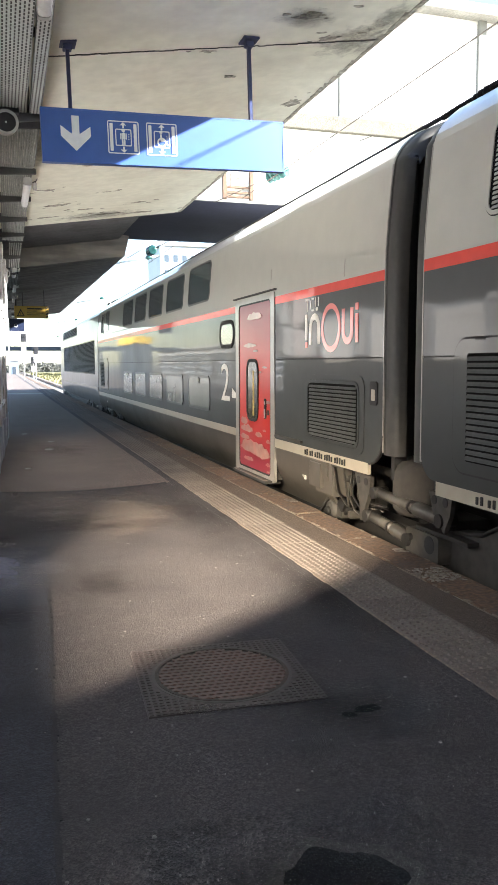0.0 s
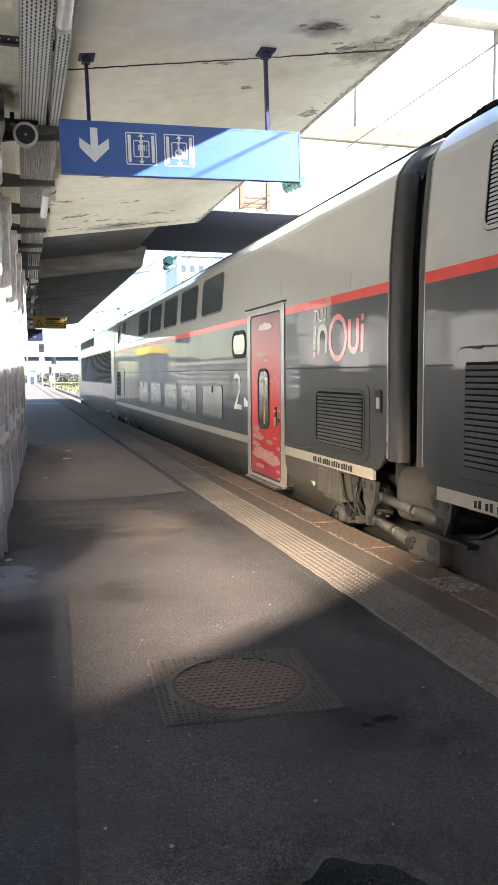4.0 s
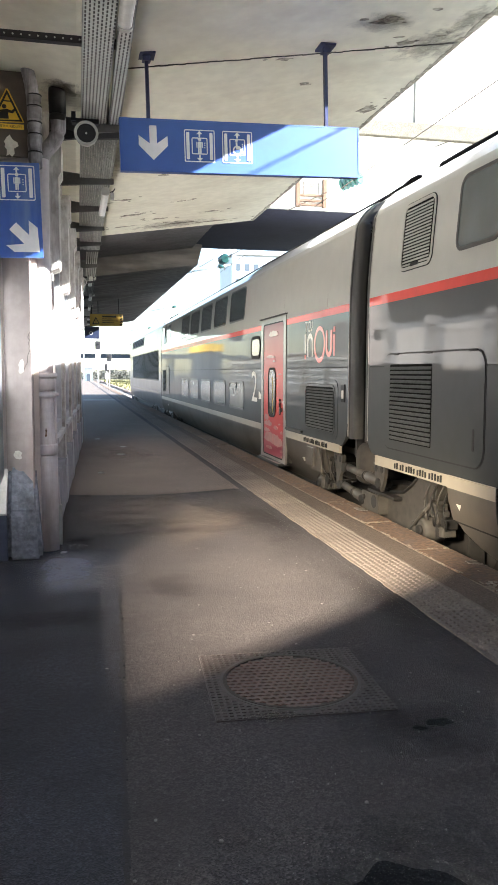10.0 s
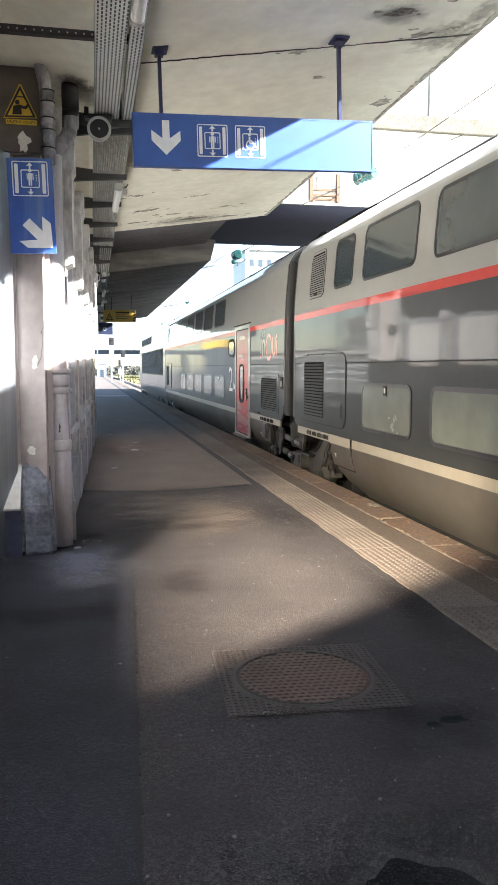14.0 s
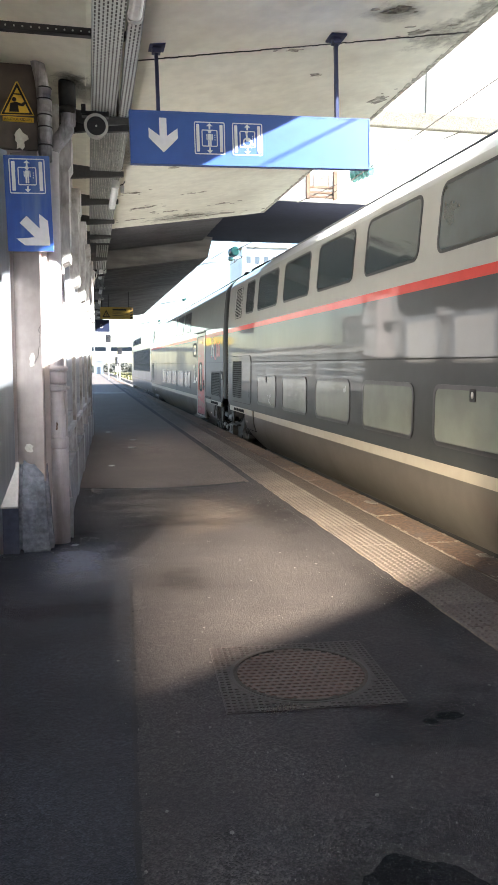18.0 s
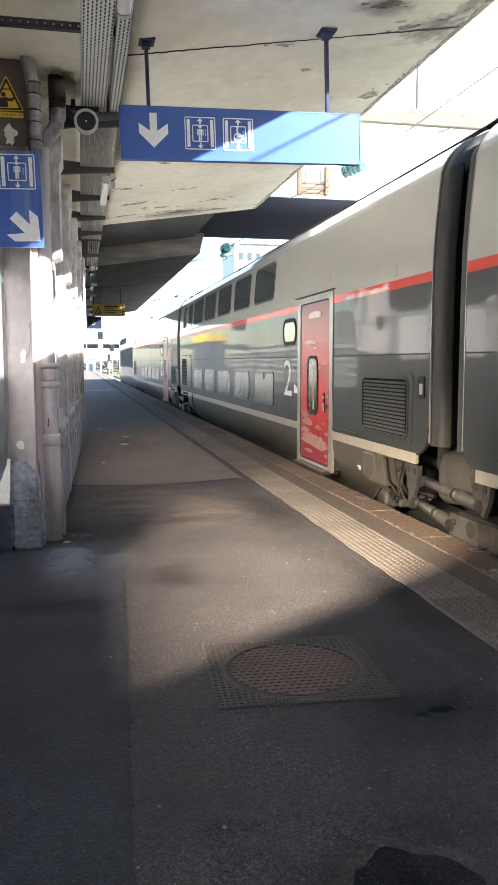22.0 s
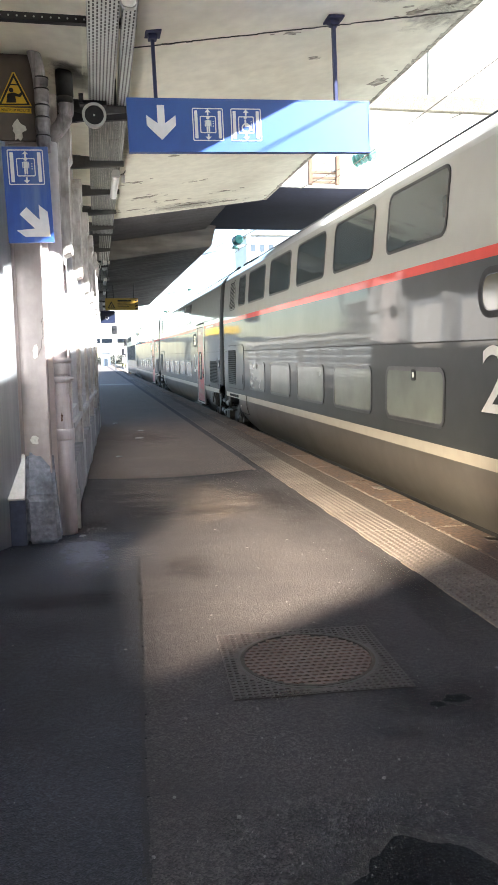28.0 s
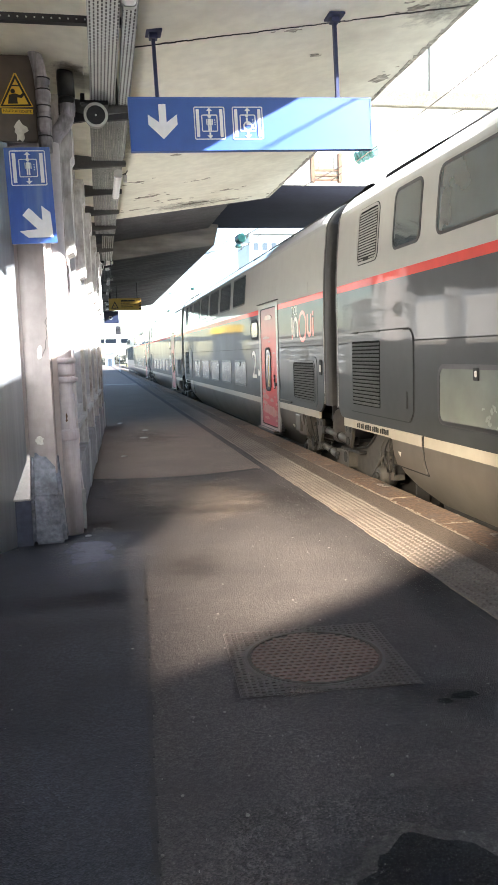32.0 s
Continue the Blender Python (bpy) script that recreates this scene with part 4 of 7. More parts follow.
        for k in (-0.09, 0.07):
            part("hole", tube(bmesh.new(), [(0.064, -(u + du + k), top - 0.06), (0.08, -(u + du + k), top - 0.06)], 0.036, 16), T_RUBBER, bk)
    rng = random.Random(3)
    for k in range(4):
        a = u - 1.12 + 0.09 * k + 0.04 * rng.random()
        part("hose", tube(bmesh.new(), arc_path([(0.2, -a, 0.42), (0.12, -a - 0.03, 0.20), (0.12, -(a + 0.1 + 0.2 * rng.random()), 0.02 + 0.05 * k), (0.22, -(a + 0.4), 0.0 + 0.05 * k)], 0.08), 0.010, 6), T_BOGIE_DARK if k % 2 else T_BOGIE, b)
        a = u + 1.70 + 0.12 * k + 0.06 * rng.random()
        part("hose", tube(bmesh.new(), arc_path([(0.24, -a, 0.46), (0.14, -a + 0.06 * rng.random(), 0.26), (0.13, -(a + 0.10 * rng.random()), 0.06), (0.26, -(a - 0.12 - 0.1 * rng.random()), -0.08)], 0.08), 0.009, 6), T_BOGIE_DARK if k % 2 else T_BOGIE, b)
    for a0 in (u - 1.5, u + 1.72):
        for k in range(12):
            c = (0.20, -(a0 + rng.random() * 0.7 - 0.3), -0.10 + rng.random() * 0.42)
            q = 0.025 + 0.05 * rng.random()
            g = box(bmesh.new(), c[0] - 0.06 * rng.random(), c[0] + 0.1, c[1] - q, c[1] + q, c[2] - q, c[2] + q * (0.5 + rng.random()), bevel=0.012)
            bmesh.ops.rotate(g, verts=g.verts, cent=c, matrix=Matrix.Rotation(rng.uniform(-0.6, 0.6), 3, "X"))
            part("brake_gear", g, T_BOGIE if k % 3 else T_BOGIE_DARK, b)
        part("axle_box", tube(bmesh.new(), [(0.10, -a0, -0.06), (0.13, -a0, -0.06), (0.3, -a0, -0.06)], [0.09, 0.115, 0.13], 20), T_BOGIE, b, "grey axle box")
        part("axle_cap", tube(bmesh.new(), [(0.07, -a0, -0.06), (0.11, -a0, -0.06)], 0.05, 14), T_BOGIE_DARK, b)
        part("brake_rod", tube(bmesh.new(), [(0.16, -(a0 - 0.35), -0.12), (0.13, -(a0 - 0.05), 0.08), (0.16, -(a0 + 0.1), 0.22)], 0.02, 8), T_BOGIE, b)
        ws = part("wheelset", bmesh.new(), T_BOGIE_DARK, b, "worn steel wheelset")
        bm = bmesh.new()
        for x in (0.68, 2.12):
            tube(bm, [(x, 0, 0), (x + 0.03, 0, 0), (x + 0.03, 0, 0), (x + 0.13, 0, 0)], [0.46, 0.49, 0.46, 0.46], 40)
        tube(bm, [(0.35, 0, 0), (2.6, 0, 0)], 0.085, 16)
        for k in range(6):
            a = math.pi * 2 * k / 6
            tube(bm, [(0.64, 0.28 * math.cos(a), 0.28 * math.sin(a)), (0.69, 0.28 * math.cos(a), 0.28 * math.sin(a))], 0.035, 8)
        old = ws.data
        ws.data = mesh_of("wheelset", bm, T_BOGIE_DARK)
        bpy.data.meshes.remove(old)
        ws.location = (0, -a0, RAIL_TOP + 0.46)
    return b


def coach(label, front_u=0.03, end=BODY_END, logo=False, clouds=False, shift=0.0, front_bogie=True):
    """A double-deck trailer. Windows and door keep their places from the rear end; shift lengthens the front."""
    car = thing("railway_coach", label, "railway coach", "coaches of the train")
    f, e, s = front_u, end + shift, shift
    part("roof", arch_mesh(CROWN, f, e), T_BEIGE, car, "light grey roof")
    part("cant_rail", arch_mesh(COVE, f, e), T_BEIGE, car, "curved light grey shoulder")
    part("roof_edge", arch_mesh(STRIP, f, e), T_ROOF, car, "glossy roof edge, paler for the sky's sheen on it")
    part("roof_gutter", tube(bmesh.new(), [(0.36, -f - 1.9, 3.445), (0.36, -e - 0.30, 3.445)], 0.019, 8), BLACK_METAL, car, "black cable duct along the roof")
    part("upper_side", band(f, e, [2.255, 2.45, 2.7, 2.9, 3.12]), T_BEIGE, car, "light grey upper side")
    part("waist_stripe", band(f, e, [2.165, 2.255], 0.03, 1, 0.001), T_RED, car, "red stripe")
    fc = f + (0.20 if front_bogie else 0.0)
    part("lower_side", band(fc, e - 0.26, [0.575, 1.0, 1.51]), T_DARK, car, "glossy dark grey lower panel")
    arch = [(e - 0.26 + 0.26 * math.sin(radians(a)), 0.575 + 0.27 * (1 - math.cos(radians(a)))) for a in range(0, 91, 15)]
    part("corner_panel", prism(bmesh.new(), [(e - 0.26, 1.51)] + arch + [(e, 1.51)], side(-0.03), side(0.0)), T_DARK, car, "dark panel cut round the air spring")
    part("arch_lip", tube(bmesh.new(), [(0.004, -u, z) for u, z in arch], 0.012, 8), T_RUBBER, car)
    if front_bogie:
        arch = [(fc - 0.20 * math.sin(radians(a)), 0.575 + 0.20 * (1 - math.cos(radians(a)))) for a in range(0, 91, 15)]
        part("corner_panel", prism(bmesh.new(), [(fc, 1.51)] + arch + [(f, 1.51)], side(-0.03), side(0.0)), T_DARK, car, "dark panel cut round the air spring")
    part("middle_side", band(f, e, [1.522, 1.85, 2.165]), T_DARK, car, "glossy dark grey panel")
    part("groove", band(f, e, [1.51, 1.522], 0.03, 1, -0.012), T_RUBBER, car)
    part("sill_stripe", band(fc + 0.03, e - 0.28, [0.47, 0.575], 0.03, 1, 0.001), T_CREAM, car, "cream sill stripe")
    part("far_side", boxes((2.84, 2.9, -e, -f, -0.1, 3.2)), T_DARK, car)
    part("floor", boxes((0.3, 2.8, -e, -f, 0.42, 0.5), (0.3, 2.8, -16.6 - s, -2.6, -0.2, 0.42)), T_BOGIE_DARK, car)
    # Black end walls stand in for the shade behind the gangway ends.
    part("end_wall", boxes((0.12, 2.8, -f - 0.06, -f, 0.45, 3.2)), T_RUBBER, car)
    part("end_wall", boxes((0.12, 2.8, -e, -e + 0.06, 0.45, 3.2)), T_RUBBER, car)
    # skirt, cut away over the wheels
    bm = bmesh.new()
    us = 1.95 if front_bogie else f
    zs = [0.47, 0.35, 0.22, 0.10, -0.02, -0.14, -0.20]
    left = [us, us, us + 0.05, us + 0.14, us + 0.32, us + 0.62, us + 0.9] if front_bogie else [us] * 7
    right = [16.85 + s, 16.85 + s, 16.85 + s, 16.82 + s, 16.78 + s, 16.72 + s, 16.6 + s]
    cols = (left, [(p + q) / 2 for p, q in zip(left, right)], right)
    o = [[bm.verts.new((inset(z), -u, z)) for z, u in zip(zs, col)] for col in cols]
    rim = [[bm.verts.new((inset(z), -u, z)) for z, u in zip(zs, col)] for col in cols]
    o2 = [[bm.verts.new((inset(z) + 0.03, -u, z)) for z, u in zip(zs, col)] for col in cols]
    for i in range(2):
        for k in range(6):
            bm.faces.new((o[i][k], o[i + 1][k], o[i + 1][k + 1], o[i][k + 1])).smooth = True
            bm.faces.new((o2[i][k], o2[i][k + 1], o2[i + 1][k + 1], o2[i + 1][k]))
        bm.faces.new((rim[i][6], rim[i + 1][6], o2[i + 1][6], o2[i][6]))
    for i in (0, 2):
        for k in range(6):
            bm.faces.new((rim[i][k], rim[i][k + 1], o2[i][k + 1], o2[i][k]))
    part("skirt", bm, T_SKIRT, car, "grey-brown rounded skirt")
    if front_bogie:
        part("skirt_flap", band(us + 0.05, us + 0.83, [0.19, 0.30, 0.40, 0.575], 0.03, 1, 0.016), T_SKIRT, car, "grey hinged skirt flap")
        part("flap_stripe", prism(bmesh.new(), [(us + 0.02, 0.578), (us + 0.83, 0.578), (us + 0.83, 0.47), (us + 0.02, 0.47)], side(0), side(0.019)), T_CREAM, car)
        part("flap_gap", band(us + 0.83, us + 0.85, [0.17, 0.30, 0.40, 0.578], 0.01, 1, 0.003), T_RUBBER, car)
        part("flap_gap", band(us + 0.07, us + 0.83, [0.168, 0.19], 0.01, 1, 0.003), T_RUBBER, car)
        bars(car, "plate_writing", 0.80, 0.492, 0.553, (2, 2, 4, 4, 5), 0.056, T_RUBBER, "dark vehicle number drawn as bars")
    # fairings of the gangway at both ends
    part("gangway_fairing", fairing(f - 0.19, f, False), T_FAIRING, car, "dirty grey rounded gangway fairing")
    part("gangway_fairing", fairing(e, e + 0.20, True), T_FAIRING, car, "dirty grey rounded gangway fairing")
    for u0, sg in ((f - 0.012, -1), (e + 0.012, 1)):
        part("fairing_strip", band(min(u0, u0 - sg * 0.014), max(u0, u0 - sg * 0.014), [0.70, 1.0, 1.5, 2.0, 2.4, 2.7, 2.95, 3.12], 0.01, 1, 0.003), T_FRAME, car, "bright narrow edge strip")
    part("gangway_bellows", boxes((0.28, 2.6, -e - 0.62, -e - 0.05, 0.5, 3.3)), T_RUBBER, car, "black rubber bellows")
    part("roof_duct_end", tube(bmesh.new(), [(0.37, -f - 0.86, 3.425), (0.37, -f - 0.92, 3.45), (0.37, -f - 1.3, 3.455), (0.36, -f - 1.75, 3.45), (0.36, -f - 2.6, 3.445)], [0.018, 0.034, 0.032, 0.026, 0.019], 12), T_DEEP_BLACK, car, "thick black duct end")
    tb = bmesh.new()
    tube(tb, arc_path([(0.36, -f + 0.36, 3.44), (0.36, -f + 0.1, 3.45), (0.37, -f - 0.30, 3.45), (0.40, -f - 0.5, 3.42)], 0.12), 0.024, 10)
    for k, (a, q) in enumerate(((0.12, 0.022), (0.19, 0.030), (0.27, 0.036), (0.35, 0.032), (0.41, 0.024))):
        tube(tb, [(0.35, -f - a + 0.06, 3.445), (0.35, -f - a + 0.02, 3.455), (0.36, -f - a - 0.04, 3.455 + 0.006 * (k % 2)), (0.36, -f - a - 0.07, 3.44)], [q * 0.5, q, q * 0.9, q * 0.4], 9)
    part("roof_cable", tb, T_DEEP_BLACK, car, "black cable coupling between roofs")
    # upper deck
    louvre(car, "air_grille", 0.83, 1.50, 2.455, 3.05, 18, "light grey slatted air intake", 0.08, T_BEIGE, T_BEIGE, 0.55)
    part("grille_notch", prism(bmesh.new(), rr(1.08, 1.25, 2.46, 2.495, 0.015), side(0), side(0.016)), T_RUBBER, car)
    window(car, "upper_window", 1.99, 2.68, 2.48, 3.07, 0.09, T_GLASS_UP, label="narrow dark tinted window")
    for k in range(5):
        u0 = 3.18 + s + k * 1.905
        window(car, "upper_window", u0 - (0.10 if k == 0 else 0.062), u0 + (1.37 if k == 4 else 1.40), 2.47, 3.07, 0.10, T_GLASS_UP, label="dark tinted window")
        w = window(car, "lower_window", u0 - 0.02, u0 + 1.39, 0.755, 1.255, 0.09, T_GLASS_LOW, 0.030, "grey window with its reflected light in the tint")
        if k in (0, 4):
            part("latch", prism(bmesh.new(), rr(u0 + 0.66, u0 + 0.76, 1.15, 1.26, 0.02), side(0), side(0.012)), T_RUBBER, w)
            part("latch_mark", prism(bmesh.new(), rr(u0 + 0.69, u0 + 0.73, 1.18, 1.235, 0.018), side(0), side(0.015)), T_WHITE, w)
    # technical box with louvre
    bx = part("equipment_panel", prism(bmesh.new(), rr(0.49, 2.55, 0.69, 1.635, 0.14), side(-0.01), side(0.010)), T_DARK, car, "dark grey equipment panel")
    part("panel_gap", ring(bmesh.new(), rr(0.476, 2.564, 0.676, 1.649, 0.154), rr(0.49, 2.55, 0.69, 1.635, 0.14), side(-0.01), side(0.003)), T_RUBBER, bx)
    for hu in (0.75, 1.5, 2.3):
        part("hinge", prism(bmesh.new(), rr(hu, hu + 0.12, 1.625, 1.645, 0.008), side(0), side(0.013)), T_RUBBER, bx)
    part("latch", prism(bmesh.new(), rr(2.38, 2.41, 0.82, 1.0, 0.012), side(0), side(0.014)), T_RUBBER, bx)
    g = part("louvre", prism(bmesh.new(), rr(0.66, 1.62, 0.775, 1.535, 0.02), side(0), side(0.012)), T_DEEP_BLACK, bx, "black louvre")
    for k in range(17):
        z = 0.786 + k * 0.0435
        part("slat", prism(bmesh.new(), [(0.012, z + 0.001), (0.022, z + 0.001), (0.019, z + 0.016), (0.013, z + 0.030), (0.012, z + 0.030)], lambda a, c: (-a, -0.67, c), lambda a, c: (-a, -1.61, c)), T_SLAT, g)
    # rear: small window, class figure, door, grille
    window(car, "destination_window", 12.88 + s, 13.54 + s, 1.74, 2.04, 0.13, T_DOORGLASS, 0.018, "small rounded display window")
    part("window_surround", ring(bmesh.new(), rr(12.83 + s, 13.59 + s, 1.69, 2.09, 0.18), rr(12.885 + s, 13.535 + s, 1.745, 2.035, 0.125), side(-0.01), side(0.010)), T_RUBBER, car)
    lettering("class_figure", "2", 0.5, T_WHITE, car, Matrix.Translation((-0.004, -13.12 - s, 1.205)) @ Matrix(((0, 0, -1, 0), (-1, 0, 0, 0), (0, 1, 0, 0), (0, 0, 0, 1))), "large white class figure", (0.44, 0.54))
    part("pictogram", prism(bmesh.new(), [(13.47 + s, 1.13), (13.66 + s, 1.06), (13.66 + s, 0.99), (13.47 + s, 0.99)], side(0), side(0.005)), T_WHITE, car)
    fr = part("door_frame", ring(bmesh.new(), rr(13.68 + s, 15.29 + s, 0.03, 2.32, 0.03), rr(13.83 + s, 15.15 + s, 0.085, 2.25, 0.07), flat(-0.025), flat(0.010)), T_FRAME, car, "grey-beige door surround")
    part("door_pocket", boxes((0.026, 0.13, -15.25 - s, -13.72 - s, 0.06, 0.60)), T_FAIRING, car)
    part("door_gutter", boxes((-0.035, 0.01, -15.34 - s, -13.64 - s, 2.335, 2.35)), T_FAIRING, car)
    door = part("door", prism(bmesh.new(), rr(13.835 + s, 15.145 + s, 0.09, 2.245, 0.065), flat(-0.03), flat(0.003)), T_DOOR, car, "red sliding door with pink cloud pattern")
    part("gasket", ring(bmesh.new(), rr(13.83 + s, 15.15 + s, 0.085, 2.25, 0.07), rr(13.85 + s, 15.13 + s, 0.105, 2.23, 0.055), flat(-0.02), flat(0.007)), T_RUBBER, door)
    part("window", prism(bmesh.new(), rr(14.21 + s, 14.64 + s, 0.755, 1.50, 0.12), side(0), side(0.008)), T_DOORGLASS, door, "narrow door window")
    part("window_rim", ring(bmesh.new(), rr(14.18 + s, 14.67 + s, 0.725, 1.53, 0.15), rr(14.22 + s, 14.63 + s, 0.765, 1.49, 0.11), side(0), side(0.014)), T_RUBBER, door)
    part("inner_bar", prism(bmesh.new(), rr(14.44 + s, 14.50 + s, 0.80, 1.38, 0.01), side(0), side(0.010)), YELLOW, door, "yellow grab bar behind the glass")
    part("handle", prism(bmesh.new(), rr(14.92 + s, 14.985 + s, 0.79, 1.04, 0.03), side(0), side(0.018)), T_RUBBER, door)
    part("lock_plate", prism(bmesh.new(), rr(14.93 + s, 14.975 + s, 0.80, 0.91, 0.006, 2), side(0), side(0.021)), STEEL, door, "small steel lock plate")
    part("lock", tube(bmesh.new(), [(0.0, -14.952 - s, 0.985), (-0.022, -14.952 - s, 0.985)], 0.020, 14), STEEL, door)
    part("button", tube(bmesh.new(), [(0.0, -15.06 - s, 0.87), (-0.016, -15.06 - s, 0.87)], 0.032, 14), T_FAIRING, door)
    rng = random.Random(11)
    for k, (cu, cz, w, h) in enumerate(((14.05, 0.70, 0.30, 0.14), (14.16, 0.60, 0.54, 0.13), (14.08, 0.49, 0.40, 0.10), (14.40, 0.36, 1.00, 0.26), (14.76, 0.33, 0.68, 0.24), (14.24, 0.21, 0.42, 0.08),
                                        (14.68, 0.56, 0.27, 0.09), (14.90, 0.63, 0.13, 0.04), (15.04, 0.50, 0.14, 0.07), (15.03, 0.21, 0.15, 0.06), (15.05, 0.13, 0.11, 0.03),
                                        (15.04, 0.99, 0.14, 0.06), (14.92, 1.42, 0.18, 0.04), (14.74, 1.36, 0.10, 0.04), (14.52, 2.06, 0.62, 0.14), (14.32, 1.70, 0.56, 0.07), (14.56, 1.63, 0.18, 0.04))):
        part("cloud_decal", prism(bmesh.new(), blob(rng, cu + s, cz, w, h), flat(0), flat(0.0045 + 0.0003 * k)), T_PINK, door)
    st = part("step", boxes((-0.10, 0.10, -15.22 - s, -13.86 - s, 0.01, 0.045), bevel=0.006), T_FAIRING, car, "worn dark metal door step")
    part("step_edge", boxes((-0.105, -0.06, -15.20 - s, -13.88 - s, 0.045, 0.05)), PAINT_WORN, st)
    for mu, z0, z1 in ((15.12, 2.43, 2.60), (17.25, 2.28, 2.45)):
        part("panel_mark", prism(bmesh.new(), rr(mu + s, mu + s + 0.012, z0, z1, 0.004, 2), side(0), side(0.002)), T_FRAME, car)
    louvre(car, "side_grille", 16.35 + s, 17.60 + s, 0.70, 1.28, 14, "dark slatted equipment grille", 0.09)
    part("grille_panel", ring(bmesh.new(), rr(16.26 + s, 17.72 + s, 0.62, 1.36, 0.12), rr(16.33 + s, 17.62 + s, 0.68, 1.30, 0.09), side(-0.01), side(0.006)), T_DARK, car)
    sw = part("switch_box", prism(bmesh.new(), rr(17.84 + s, 17.98 + s, 1.10, 1.31, 0.03), side(0), side(0.010)), T_RUBBER, car)
    part("switch_label", prism(bmesh.new(), rr(17.875 + s, 17.945 + s, 1.14, 1.24, 0.012), side(0), side(0.013)), T_CREAM, sw, "cream switch label")
    part("lower_box", boxes((0.03, 0.25, -16.95 - s, -16.5 - s, 0.12, 0.47), bevel=0.02), T_SKIRT, car)
    part("box_front", boxes((-0.01, 0.05, -16.72 - s, -16.42 - s, 0.18, 0.44), bevel=0.01), T_SKIRT, car, "grey junction box")
    part("wheel_arch", ring(bmesh.new(), [(17.0 + s + 0.0, 0.47), (17.0 + s, 0.2), (17.1 + s, 0.05), (17.16 + s, 0.05), (17.3 + s, 0.47)][::-1], [(17.02 + s, 0.46), (17.02 + s, 0.21), (17.11 + s, 0.07), (17.15 + s, 0.07), (17.28 + s, 0.46)][::-1], side(0), side(0.01)), T_BOGIE, car)
    if not front_bogie:
        bars(car, "plate_writing", 16.28 + s, 0.492, 0.553, (2, 2, 4, 4, 5), 0.056, T_RUBBER, "dark vehicle number drawn as bars")
    part("sill_step", boxes((-0.03, 0.02, -16.2 - s, -15.35 - s, 0.60, 0.63), bevel=0.005), T_FAIRING, car)
    for uu, zz in ((16.15, 0.20), (2.14, 0.30)):
        part("lifting_mark", prism(bmesh.new(), [(uu + s * (uu > 9), zz + 0.05), (uu + s * (uu > 9) + 0.08, zz + 0.05), (uu + s * (uu > 9) + 0.04, zz)], side(0), side(0.020)), T_WHITE, car)
    if logo:
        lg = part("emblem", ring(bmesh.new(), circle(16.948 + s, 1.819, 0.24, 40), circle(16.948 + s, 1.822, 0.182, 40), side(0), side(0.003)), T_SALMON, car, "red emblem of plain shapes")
        for u0, u1, z0, z1, up, mt in ((16.386, 16.676, 1.665, 1.985, True, T_WHITE), (17.215, 17.471, 1.645, 1.985, False, T_SALMON)):
            part("emblem_hoop", prism(bmesh.new(), hoop(u0 + s, u1 + s, z0, z1, 0.066, up), side(0), side(0.0034)), mt, lg)
        for u0, u1, z0, z1, mt in ((16.27, 16.335, 1.715, 1.985, T_WHITE), (16.27, 16.335, 1.635, 1.695, T_SALMON), (17.515, 17.58, 1.66, 1.925, T_SALMON), (17.515, 17.58, 1.955, 2.02, T_SALMON),
                                   (16.28, 16.39, 2.128, 2.148, T_WHITE), (16.325, 16.345, 2.01, 2.127, T_WHITE), (16.42, 16.44, 2.03, 2.13, T_WHITE), (16.445, 16.51, 2.128, 2.148, T_WHITE), (16.445, 16.51, 2.01, 2.03, T_WHITE),
                                   (16.54, 16.56, 2.05, 2.148, T_WHITE), (16.62, 16.64, 2.05, 2.148, T_WHITE), (16.565, 16.615, 2.01, 2.045, T_WHITE)):
            part("emblem_bar", prism(bmesh.new(), rr(u0 + s, u1 + s, z0, z1, 0.009, 3), side(0), side(0.0038)), mt, lg)
    if clouds:
        for k in range(7):
            w = 0.28 + 0.2 * rng.random()
            part("cloud_decal", prism(bmesh.new(), blob(rng, 15.9 + s + k * 0.17 + 0.1 * rng.random(), 2.19, w, 0.07), side(0), side(0.004 + 0.0004 * k)), T_PINK, car)
    if front_bogie:
        bogie(car, -0.50)
    else:
        bogie(car, 2.2)
    return car


